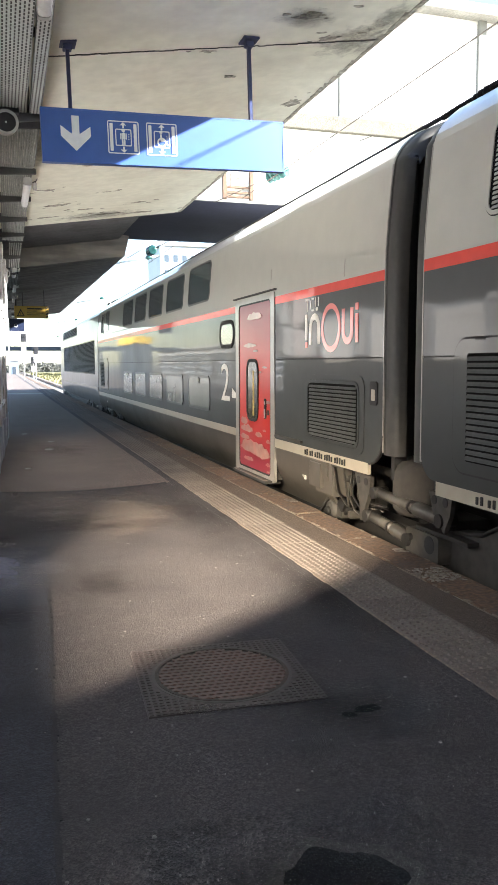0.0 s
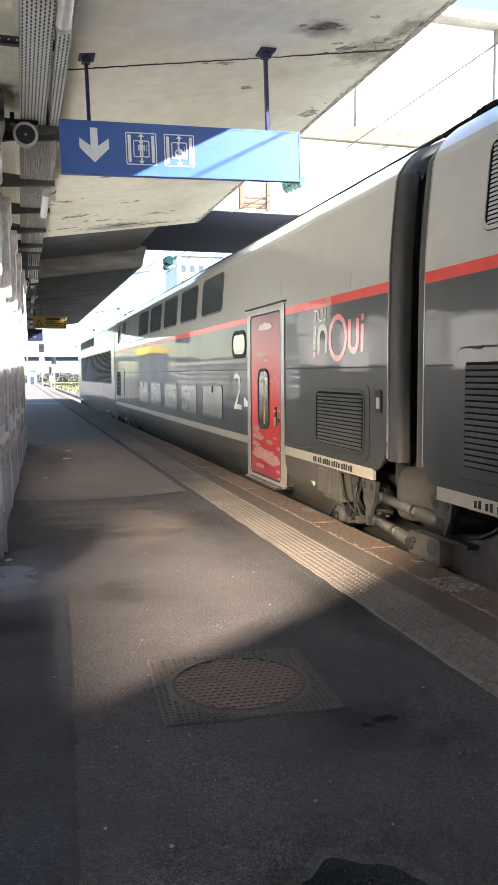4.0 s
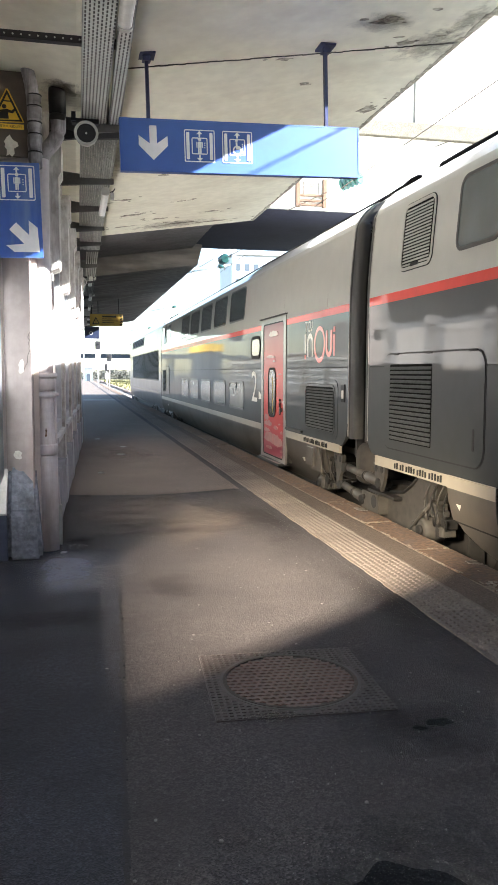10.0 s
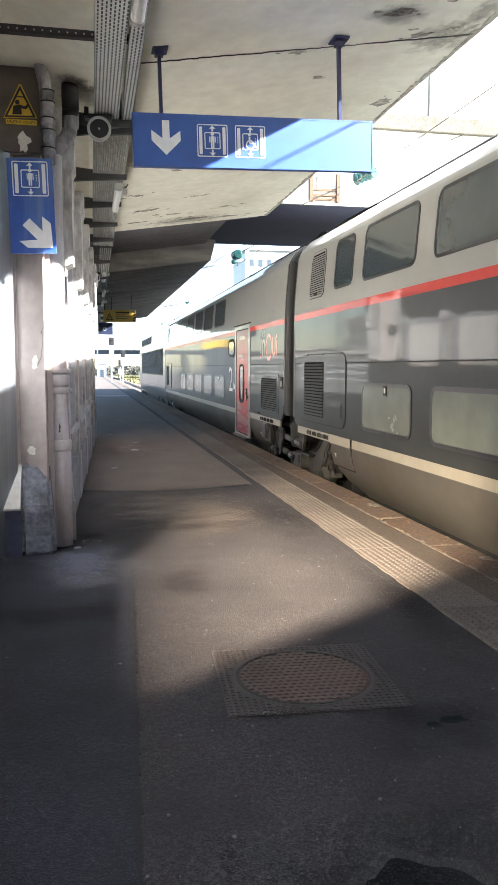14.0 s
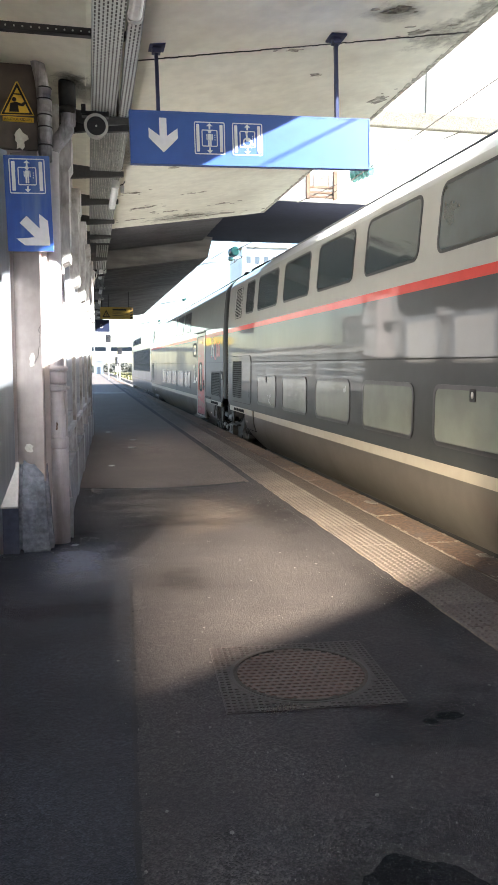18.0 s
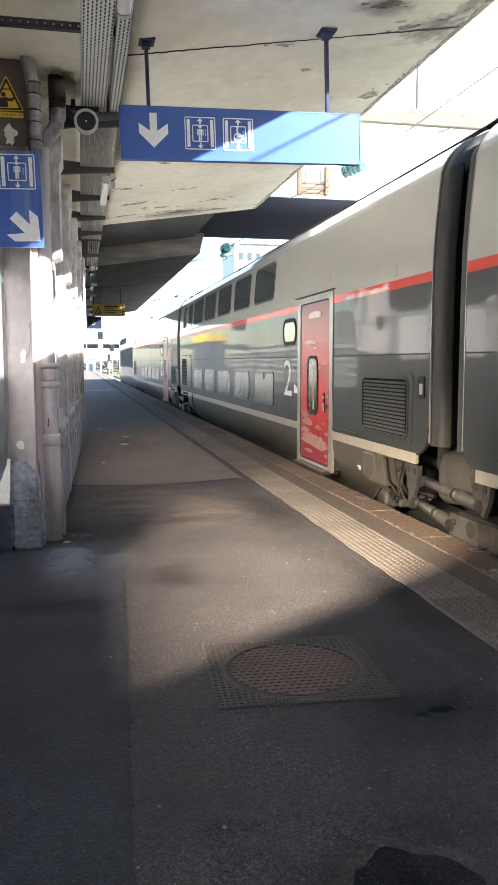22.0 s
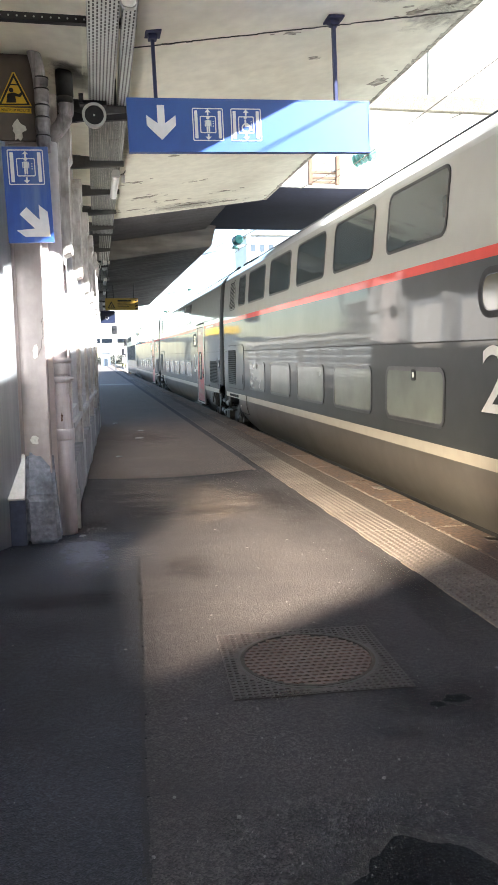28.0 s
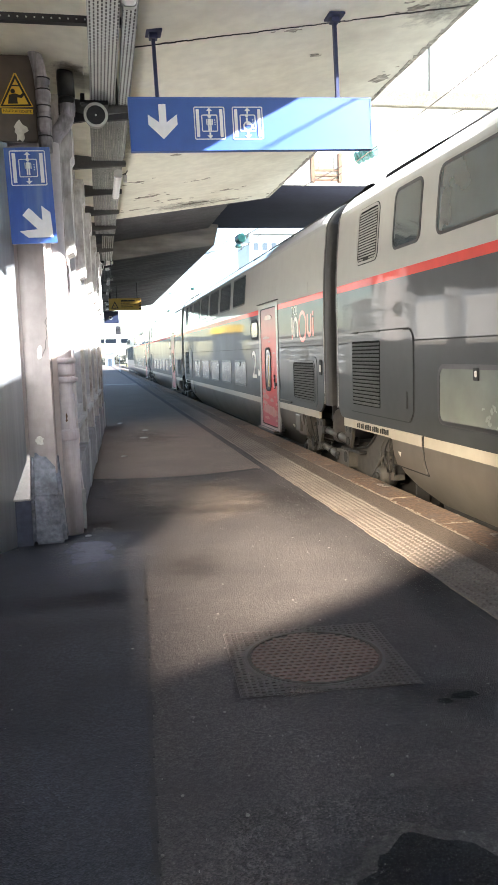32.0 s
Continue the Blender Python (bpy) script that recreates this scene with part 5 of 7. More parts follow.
def power_car():
    """The rear power car with its cab end."""
    car = thing("power_car", "silver train power car with long dark side grilles", "locomotive", "coaches of the train")
    L = 21.2
    part("body", band(4.5, L - 0.1, [0.05, 0.2, 0.6, 1.2, 1.8, 2.25, 2.7, 3.12]), T_POWER, car, "silver body side")
    part("roof", roof_mesh(4.5, L - 0.1, -0.06), T_POWER, car)
    bm = bmesh.new()
    prof = [(inset(z), z) for z in (-0.2, 0.2, 0.6, 1.2, 1.8, 2.25, 2.7, 3.12)] + [(x, z - 0.06) for x, z in ROOF[1:]]
    prof = prof + [(2.9 - x, z) for x, z in prof[-2::-1]]
    rows = []
    for t in (0, 0.25, 0.5, 0.7, 0.85, 0.95, 1.0):
        k = 1 - 0.55 * t ** 2.2
        hz = 1 - 0.62 * t ** 2.0
        rows.append([bm.verts.new((1.45 + (x - 1.45) * k, -4.5 + 4.4 * t, -0.2 + (z + 0.2) * hz)) for x, z in prof])
    for a, b in zip(rows, rows[1:]):
        for k in range(len(prof) - 1):
            bm.faces.new((a[k], a[k + 1], b[k + 1], b[k])).smooth = True
    bm.faces.new(rows[-1])
    part("nose", bm, T_POWER, car, "silver tapering nose")
    louvre(car, "side_grille", L - 14.8, L - 1.1, 1.15, 2.30, 24, "long black ventilation grille", 0.08, T_GRILLE)
    louvre(car, "roof_grille", L - 15.5, L - 8.0, 2.72, 3.08, 5, "black upper grille", 0.05, T_GRILLE)
    part("skirt", boxes((0.12, 2.78, -L + 0.3, -3.5, -0.25, 0.05)), T_RUBBER, car, "black filler under the car")
    part("sill_band", band(4.5, L - 0.1, [0.62, 0.70], 0.02, 1, 0.004), T_SKIRT, car)
    part("far_side", boxes((2.84, 2.9, -L + 0.1, -4.5, -0.1, 3.2)), T_POWER, car)
    part("end_wall", boxes((0.12, 2.8, -L + 0.1, -L + 0.2, 0.0, 3.3)), T_FAIRING, car)
    bogie(car, L - 3.2)
    bogie(car, L - 14.5)
    return car


coach_a = coach("dark grey double-deck coach with red door and emblem", logo=True, shift=2.54, front_bogie=False)
coach_b = coach("dark grey double-deck coach with pink clouds on its stripe", clouds=True)
coach_c = coach("dark grey double-deck coach with red door and emblem", logo=True)
coach_d = coach("dark grey double-deck coach with second-class figure")
engine = power_car()


# ---- platform furniture: signs ----
def sign_fn(y):
    return lambda x, z: (x, y, z)


def lift_symbol(parent, x, z, w, h, y):
    """A framed lift symbol of plain shapes; the corner at (x, z)."""
    def fr(a, b, c, d, t, name="symbol_frame"):
        part(name, ring(bmesh.new(), rr(x + a, x + b, z + c, z + d, t * 1.5, 3), rr(x + a + t, x + b - t, z + c + t, z + d - t, t * 0.7, 3), sign_fn(y), sign_fn(y - 0.003)), WHITE, parent)
    fr(0, w, 0, h, 0.007)
    fr(0.24 * w, 0.76 * w, 0.24 * h, 0.76 * h, 0.007)
    for a in (0.07, 0.83):
        part("symbol_bar", prism(bmesh.new(), rr(x + a * w, x + (a + 0.10) * w, z + 0.08 * h, z + 0.92 * h, 0.004, 2), sign_fn(y), sign_fn(y - 0.003)), WHITE, parent)
    for up in (1, -1):
        zc = z + h * (0.5 + 0.37 * up)
        part("symbol_arrow", prism(bmesh.new(), [(x + 0.5 * w, zc + 0.022 * up), (x + 0.5 * w - 0.022 * up, zc), (x + 0.5 * w - 0.006 * up, zc), (x + 0.5 * w - 0.006 * up, zc - 0.02 * up),
                                             (x + 0.5 * w + 0.006 * up, zc - 0.02 * up), (x + 0.5 * w + 0.006 * up, zc), (x + 0.5 * w + 0.022 * up, zc)], sign_fn(y), sign_fn(y - 0.003)), WHITE, parent)
    for k in range(3):
        part("symbol_dot", prism(bmesh.new(), rr(x + 0.655 * w, x + 0.685 * w, z + (0.44 + 0.07 * k) * h, z + (0.47 + 0.07 * k) * h, 0.002, 2), sign_fn(y), sign_fn(y - 0.003)), WHITE, parent)


hang = thing("hanging_sign", "long blue lift direction sign hung from the canopy", "sign")
hang.matrix_basis = Matrix.Translation((0.368, 5.90, 2.888)) @ Matrix.Rotation(radians(-1.65), 4, "Y") @ Matrix.Rotation(radians(0.4), 4, "Z")
panel = part("panel", boxes((0, 1.79, 0, 0.055, 0, 0.357), bevel=0.004), BLUE, hang, "blue enamel panel")
part("edge_trim", ring(bmesh.new(), [(-0.006, -0.006), (1.796, -0.006), (1.796, 0.363), (-0.006, 0.363)], [(0.004, 0.004), (1.786, 0.004), (1.786, 0.353), (0.004, 0.353)], lambda a, b: (a, -0.002, b), lambda a, b: (a, 0.057, b)), BLUE, hang)
S0 = -0.0005
part("arrow", prism(bmesh.new(), [(0.205, 0.315), (0.257, 0.315), (0.257, 0.19), (0.335, 0.245), (0.335, 0.175), (0.231, 0.075), (0.127, 0.175), (0.127, 0.245), (0.205, 0.19)], sign_fn(S0), sign_fn(S0 - 0.003)), WHITE, panel, "white downward arrow")
lift_symbol(panel, 0.455, 0.070, 0.225, 0.228, S0)
lift_symbol(panel, 0.735, 0.070, 0.225, 0.228, S0)
part("symbol_shape", prism(bmesh.new(), circle(0.5675, 0.232, 0.013), sign_fn(S0), sign_fn(S0 - 0.003)), WHITE, panel)
for a, b, c, d in ((0.5535, 0.5815, 0.172, 0.215), (0.544, 0.5505, 0.170, 0.213), (0.5845, 0.591, 0.170, 0.213), (0.555, 0.566, 0.128, 0.171), (0.569, 0.580, 0.128, 0.171)):
    part("symbol_shape", prism(bmesh.new(), rr(a, b, c, d, 0.003, 2), sign_fn(S0), sign_fn(S0 - 0.003)), WHITE, panel)
part("symbol_shape", ring(bmesh.new(), circle(0.847, 0.163, 0.034), circle(0.847, 0.163, 0.024), sign_fn(S0), sign_fn(S0 - 0.003)), WHITE, panel)
part("symbol_shape", prism(bmesh.new(), [(0.835, 0.22), (0.848, 0.22), (0.85, 0.185), (0.876, 0.18), (0.896, 0.145), (0.888, 0.14), (0.868, 0.17), (0.838, 0.17)], sign_fn(S0), sign_fn(S0 - 0.003)), WHITE, panel)
part("symbol_shape", prism(bmesh.new(), circle(0.842, 0.234, 0.011), sign_fn(S0), sign_fn(S0 - 0.003)), WHITE, panel)
for x, top in ((0.205, 0.45), (1.545, 0.585)):
    rod = part("rod", boxes((x - 0.012, x + 0.012, 0.01, 0.045, 0.355, 0.355 + top)), NAVY, hang, "navy square rod")
    part("foot_plate", boxes((x - 0.06, x + 0.06, -0.06, 0.09, 0.345 + top, 0.362 + top), (x - 0.03, x + 0.03, -0.01, 0.055, 0.31 + top, 0.345 + top), bevel=0.003), NAVY, rod)

flag = thing("wall_sign", "faded blue lift sign with a slanting arrow on the pilaster", "sign")
flag.matrix_basis = Matrix.Translation((-0.512, 6.09, 2.268)) @ Matrix.Rotation(radians(-1.6), 4, "Y")
fp = part("panel", boxes((0, 0.32, 0, 0.03, 0, 0.672), bevel=0.003), BLUE_FADED, flag, "streaky faded blue panel")
lift_symbol(fp, 0.035, 0.405, 0.25, 0.245, S0)
part("symbol_shape", prism(bmesh.new(), circle(0.16, 0.585, 0.013), sign_fn(S0), sign_fn(S0 - 0.003)), WHITE, fp)
for a, b, c, d in ((0.146, 0.174, 0.523, 0.567), (0.1365, 0.143, 0.521, 0.565), (0.177, 0.1835, 0.521, 0.565), (0.1475, 0.1585, 0.478, 0.522), (0.1615, 0.1725, 0.478, 0.522)):
    part("symbol_shape", prism(bmesh.new(), rr(a, b, c, d, 0.003, 2), sign_fn(S0), sign_fn(S0 - 0.003)), WHITE, fp)
part("arrow", prism(bmesh.new(), [(0.09, 0.20), (0.14, 0.25), (0.228, 0.160), (0.228, 0.265), (0.288, 0.215), (0.297, 0.040), (0.120, 0.040), (0.062, 0.088), (0.190, 0.098)][::-1], sign_fn(S0), sign_fn(S0 - 0.003)), WHITE, fp, "white slanting arrow")
part("bracket", boxes((0.06, 0.10, 0.03, 0.28, 0.5, 0.54), (0.06, 0.10, 0.03, 0.28, 0.12, 0.16)), GREY_PLASTIC, flag)

warn = thing("warning_sign", "yellow triangular low-headroom warning sign on brown wall", "sign")
WY = 6.335
plate = part("plate", prism(bmesh.new(), [(-0.565, 3.285), (-0.32, 3.295), (-0.432, 3.53), (-0.448, 3.53)], sign_fn(WY), sign_fn(WY - 0.004)), YELLOW_SIGN, warn)
part("border", ring(bmesh.new(), [(-0.556, 3.291), (-0.331, 3.30), (-0.440, 3.522)], [(-0.535, 3.303), (-0.353, 3.311), (-0.440, 3.49)], sign_fn(WY - 0.004), sign_fn(WY - 0.007)), BLACK, plate)
part("symbol_shape", prism(bmesh.new(), [(-0.50, 3.312), (-0.43, 3.315), (-0.435, 3.36), (-0.40, 3.355), (-0.375, 3.385), (-0.385, 3.395), (-0.41, 3.375), (-0.445, 3.385), (-0.49, 3.375)], sign_fn(WY - 0.004), sign_fn(WY - 0.007)), BLACK, plate)
part("symbol_shape", prism(bmesh.new(), circle(-0.462, 3.402, 0.016), sign_fn(WY - 0.004), sign_fn(WY - 0.007)), BLACK, plate)
part("symbol_shape", prism(bmesh.new(), [(-0.475, 3.437), (-0.405, 3.437), (-0.405, 3.445), (-0.475, 3.445)], sign_fn(WY - 0.004), sign_fn(WY - 0.007)), BLACK, plate)
text_plate = part("text_plate", boxes((-0.548, -0.325, WY - 0.004, WY, 3.243, 3.279)), YELLOW_SIGN, warn)
lettering("words", "HAUTEUR REDUITE", 0.03, BLACK, text_plate, Matrix.Translation((-0.4365, WY - 0.006, 3.261)) @ Matrix.Rotation(radians(90), 4, "X"), fit=(0.20, 0.018))

banner = thing("caution_banner", "yellow caution banner hung under the far canopy", "sign")
part("panel", boxes((0.49, 1.53, 25.98, 26.02, 2.925, 3.31), bevel=0.004), YELLOW, banner)
part("triangle", ring(bmesh.new(), [(0.56, 2.99), (0.80, 2.99), (0.68, 3.22)], [(0.605, 3.015), (0.755, 3.015), (0.68, 3.16)], sign_fn(25.975), sign_fn(25.97)), BLACK, banner)
part("mark", boxes((0.672, 0.688, 25.968, 25.975, 3.03, 3.11)), BLACK, banner)
for k, (a, b) in enumerate(((0.88, 1.32), (0.88, 1.17), (0.88, 1.38), (0.88, 1.25))):
    part("text_bar", boxes((a, b, 25.970, 25.977, 3.205 - k * 0.06, 3.205 - k * 0.06 + (0.05 if k == 0 else 0.022))), BLACK, banner)
for k in range(4):
    part("hazard_stripe", prism(bmesh.new(), [(1.44, 2.94 + k * 0.09), (1.525, 2.975 + k * 0.09), (1.525, 3.02 + k * 0.09), (1.44, 2.985 + k * 0.09)], sign_fn(25.979), sign_fn(25.972)), BLACK, banner)
    part("hazard_stripe", prism(bmesh.new(), [(0.40, 2.95 + k * 0.08), (0.485, 2.95 + k * 0.08), (0.485, 2.99 + k * 0.08), (0.40, 2.99 + k * 0.08)], sign_fn(25.995), sign_fn(25.985)), BLACK if k % 2 else WHITE, banner)
for x in (0.75, 1.40):
    part("hanger", boxes((x - 0.01, x + 0.01, 25.99, 26.01, 3.31, soffit(x))), BLACK_METAL, banner)
screen = thing("information_screen", "black platform display hung from the canopy", "screen")
part("housing", boxes((0.34, 0.84, 27.9, 28.12, 2.56, 3.02), bevel=0.02), mat("screen_blue_black", (0.02, 0.028, 0.06), (0.015, 0.02, 0.045), 0.3, 0, 10, 2, 0.02), screen)
part("bezel", boxes((0.34, 0.84, 27.88, 27.905, 2.545, 2.60)), GREY_PLASTIC, screen)
part("hanger", boxes((0.55, 0.6, 28.0, 28.05, 3.0, soffit(0.57))), BLACK_METAL, screen)
part("emblem_disc", ring(bmesh.new(), circle(0.56, 2.79, 0.06), circle(0.56, 2.79, 0.045), sign_fn(27.899), sign_fn(27.893)), GREY_PLASTIC, screen)


# ---- cable trays, lamps and loudspeakers under the canopy ----
def perforated(name):
    """Galvanised sheet with rows of slots."""
    m = mat(name, (0.62, 0.65, 0.62), (0.54, 0.57, 0.54), 0.5, 0.25, 30, 3, 0.0, (0.25, 0.25, 0.24), 0.5)
    n, l = m.node_tree.nodes, m.node_tree.links
    b = n["Principled BSDF"]
    tc = n.new("ShaderNodeTexCoord")
    br = n.new("ShaderNodeTexBrick")
    br.inputs["Scale"].default_value = 1.0
    br.inputs["Brick Width"].default_value, br.inputs["Row Height"].default_value = 0.05, 0.024
    br.inputs["Mortar Size"].default_value = 0.0075
    br.inputs["Color1"].default_value = br.inputs["Color2"].default_value = (0, 0, 0, 1)
    br.inputs["Mortar"].default_value = (1, 1, 1, 1)
    mp = n.new("ShaderNodeMapping")
    mp.inputs["Rotation"].default_value = (0, 0, radians(90))
    l.new(tc.outputs["Object"], mp.inputs[0])
    l.new(mp.outputs[0], br.inputs["Vector"])
    old = b.inputs["Base Color"].links[0].from_socket
    mx = n.new("ShaderNodeMix")
    mx.data_type = "RGBA"
    l.new(br.outputs["Color"], mx.inputs["Factor"])
    mx.inputs["A"].default_value = (0.015, 0.015, 0.015, 1)
    l.new(old, mx.inputs["B"])
    l.new(mx.outputs["Result"], b.inputs["Base Color"])
    return m


PERF = perforated("perforated_tray")
TRAY_RIB = mat("ribbed_tray", (0.34, 0.35, 0.33), (0.27, 0.28, 0.265), 0.5, 0.25, 20, 3, 0.05, (0.2, 0.2, 0.19), 0.6)


def tray(name, x0, x1, y0, y1, z, skew, label, m):
    ob = thing(name, label, "cable tray", "cable trays under the canopy")
    def fn(dx, dz):
        return lambda x, y: (x + dx + skew * (y - 4.5), y, z + dz)
    flat = [(x0, y0), (x1, y0), (x1, y1), (x0, y1)]
    part("base", prism(bmesh.new(), flat, fn(0, 0), fn(0, 0.004)), m, ob)
    for xa in (x0, x1 - 0.004):
        part("flange", prism(bmesh.new(), [(xa, y0), (xa + 0.004, y0), (xa + 0.004, y1), (xa, y1)], fn(0, 0), fn(0, 0.06)), STEEL, ob)
    return ob


tray("cable_tray", 0.09, 0.285, 1.5, 7.1, 3.45, 0.003, "perforated galvanised cable tray under the canopy", PERF)
tray("cable_tray", 0.295, 0.385, 1.5, 8.5, 3.45, 0.010, "narrow perforated cable channel under the canopy", PERF)
for k in range(15):
    x = 0.10 + k * 0.0213
    bm = bmesh.new()
    tube(bm, [(x, 7.12, 3.452), (x + 0.012, 11.5, 3.452), (x + 0.03, 13.4, 3.45)], 0.010, 8)
    solid("conduit", bm, TRAY_RIB, "grey metal conduit in a bundle under the canopy", "conduit", group="conduit bundle")
bm = bmesh.new()
for k in range(6):
    x = 0.24 + k * 0.035
    tube(bm, [(x, 13.8, 3.46), (x + 0.12, 30, 3.46), (x + 0.2, 44, 3.46)], 0.011, 6)
solid("far_conduits", bm, TRAY_RIB, "dark bundle of conduits under the far canopy", "conduits", kind="stuff")

strut = thing("tray_bracket", "black perforated steel strut carrying the cable trays", "bracket")
part("rail", boxes((-0.75, 0.40, 5.28, 5.33, 3.485, 3.53)), BLACK_METAL, strut)
for k in range(22):
    part("bolt_hole", tube(bmesh.new(), [(-0.72 + k * 0.05, 5.284, 3.507), (-0.72 + k * 0.05, 5.278, 3.507)], 0.006, 8), GREY_PLASTIC, strut)
for x in (0.34,):
    part("hanger", boxes((x - 0.012, x + 0.012, 5.29, 5.32, 3.53, soffit(x) + 0.003)), BLACK_METAL, strut)
for y in (6.75, 8.55, 9.95, 11.3, 12.6, 15.2, 18.2, 21.5, 25.0, 29.0):
    br = thing("wall_bracket", "dark tapered steel bracket between wall and trays", "bracket", "tray brackets")
    xw = slant(min(y, 16)) - 0.02
    part("arm", prism(bmesh.new(), [(xw, 3.36), (xw, 3.50), (0.44, 3.45), (0.44, 3.40)], lambda a, b: (a, y, b), lambda a, b: (a, y + 0.05, b)), ARM_GREY, br)
    part("hanger", boxes((0.30, 0.32, y + 0.01, y + 0.04, 3.44, soffit(0.31) + 0.003)), BLACK_METAL, br)

for (x, y) in ((0.320, 4.06), (0.365, 9.40), (0.36, 17.4), (0.42, 21.0), (0.45, 24.4)):
    lamp = thing("tube_lamp", "unlit tubular fluorescent lamp under the cable trays", "lamp", "platform tube lamps")
    bm = bmesh.new()
    prism(bm, rr(x - 0.04, x + 0.04, 3.335, 3.405, 0.03, 4), lambda a, b: (a, y - 0.60, b), lambda a, b: (a, y + 0.60, b))
    part("diffuser", bm, TUBE, lamp, "white plastic diffuser")
    for s in (-0.61, 0.61):
        part("end_cap", prism(bmesh.new(), rr(x - 0.045, x + 0.045, 3.33, 3.41, 0.03, 4), lambda a, b: (a, y + s - 0.02, b), lambda a, b: (a, y + s + 0.02, b)), GREY_PLASTIC, lamp)
    part("clip", boxes((x - 0.02, x + 0.02, y - 0.2, y - 0.16, 3.41, 3.45), (x - 0.02, x + 0.02, y + 0.16, y + 0.2, 3.41, 3.45)), STEEL, lamp)
    part("junction_box", boxes((x + 0.075, x + 0.115, y - 0.12, y - 0.04, 3.40, 3.47), bevel=0.006), GREY_PLASTIC, lamp)
    part("lead", tube(bmesh.new(), arc_path([(x + 0.04, y - 0.3, 3.42), (x + 0.10, y - 0.33, 3.44), (x + 0.12, y - 0.2, 3.5), (x + 0.095, y - 0.09, 3.47)], 0.04), 0.006, 6), BLACK, lamp)

for (x, y, z) in ((0.135, 6.62, 3.325), (0.18, 16.9, 3.30)):
    spk = thing("loudspeaker", "round grey horn loudspeaker on a black bracket", "loudspeaker", "platform loudspeakers")
    bm = bmesh.new()
    tube(bm, [(x, y - 0.02, z), (x, y, z), (x, y + 0.05, z), (x, y + 0.16, z)], [0.088, 0.092, 0.085, 0.05], 28)
    part("horn", bm, GREY_PLASTIC, spk)
    part("rim", ring(bmesh.new(), circle(x, z, 0.094, 28), circle(x, z, 0.074, 28), sign_fn(y - 0.035), sign_fn(y - 0.015)), GREY_PLASTIC, spk, "grey rim")
    part("mesh_front", prism(bmesh.new(), circle(x, z, 0.075, 28), sign_fn(y - 0.018), sign_fn(y - 0.024)), BLACK_METAL, spk)
    part("knob", prism(bmesh.new(), circle(x, z, 0.008, 10), sign_fn(y - 0.024), sign_fn(y - 0.03)), GREY_PLASTIC, spk)
    part("arm", prism(bmesh.new(), [(-0.10, z - 0.05), (-0.10, z + 0.06), (x - 0.08, z + 0.02), (x - 0.08, z - 0.025)], lambda a, b: (a, y + 0.04, b), lambda a, b: (a, y + 0.08, b)), BLACK_METAL, spk)
    part("arm", prism(bmesh.new(), [(x + 0.08, z - 0.02), (x + 0.08, z + 0.02), (0.43, z + 0.05), (0.43, z)], lambda a, b: (a, y + 0.04, b), lambda a, b: (a, y + 0.08, b)), BLACK_METAL, spk)
    part("mount", boxes((x - 0.11, x + 0.10, y + 0.02, y + 0.10, z + 0.09, z + 0.125), (x - 0.115, x - 0.08, y, y + 0.06, z + 0.10, z + 0.17)), BLACK_METAL, spk)

# cracks and spalls of the canopy underside
bm = bmesh.new()
rng = random.Random(9)
x = 0.42
while x < 3.0:
    w = 0.03 + 0.05 * rng.random()
    yc = 6.13 - 0.05 * (x - 0.6) + 0.012 * (rng.random() - 0.5)
    t = 0.0025 + 0.010 * max(0, x - 1.7) * rng.random() ** 2 + 0.003 * rng.random()
    prism(bm, [(x, yc - t), (x + w + 0.005, yc - t), (x + w + 0.005, yc + t), (x, yc + t)], lambda a, b: (a, b, soffit(a) + 0.01), lambda a, b: (a, b, soffit(a) - 0.006))
    x += w
part("crack", bm, BLACK, ceil_a, "dark open crack")
BROKEN = mat("broken_concrete", (0.60, 0.58, 0.48), (0.26, 0.25, 0.21), 0.95, 0, 26, 9, 0.9, (0.14, 0.13, 0.11), 0.85, bump_size=0.02)


def jagged(cx, cy, w, h, n=17):
    return [(cx + w / 2 * math.cos(a) * (0.4 + 0.7 * rng.random()), cy + h / 2 * math.sin(a) * (0.4 + 0.7 * rng.random())) for a in (math.pi * 2 * k / n for k in range(n))]


for cx, cy, w, h, extra in ((2.22, 5.52, 0.30, 0.13, 3), (2.55, 5.95, 0.22, 0.12, 3), (1.62, 6.14, 0.14, 0.05, 2), (1.98, 6.75, 0.12, 0.05, 1), (0.85, 11.9, 0.4, 0.16, 6), (1.3, 12.4, 0.3, 0.1, 6),
                            (0.75, 12.8, 0.3, 0.12, 6), (1.7, 12.95, 0.5, 0.14, 8), (2.3, 13.1, 0.6, 0.12, 8), (0.7, 10.8, 0.2, 0.1, 5), (2.1, 12.2, 0.25, 0.09, 4), (1.1, 9.6, 0.1, 0.05, 3), (1.5, 11.2, 0.16, 0.06, 4), (0.9, 8.1, 0.1, 0.04, 3), (2.85, 7.6, 0.2, 0.3, 3), (2.9, 9.5, 0.14, 0.4, 3)):
    part("spall", prism(bmesh.new(), jagged(cx, cy, w, h), lambda a, b: (a, b, soffit(a) + 0.01), lambda a, b: (a, b, soffit(a) - 0.004)), BROKEN, ceil_a, "patch of broken bare concrete")
    bm = bmesh.new()
    for k in range(extra):
        q = 0.02 + 0.06 * rng.random()
        prism(bm, jagged(cx + (rng.random() - 0.5) * w * 2.2, cy + (rng.random() - 0.5) * h * 2.6, q * 1.6, q * 0.7, 9), lambda a, b: (a, b, soffit(a) + 0.01), lambda a, b: (a, b, soffit(a) - 0.0035))
    part("spall_flecks", bm, BROKEN, ceil_a)
bm = bmesh.new()
y = 0.5
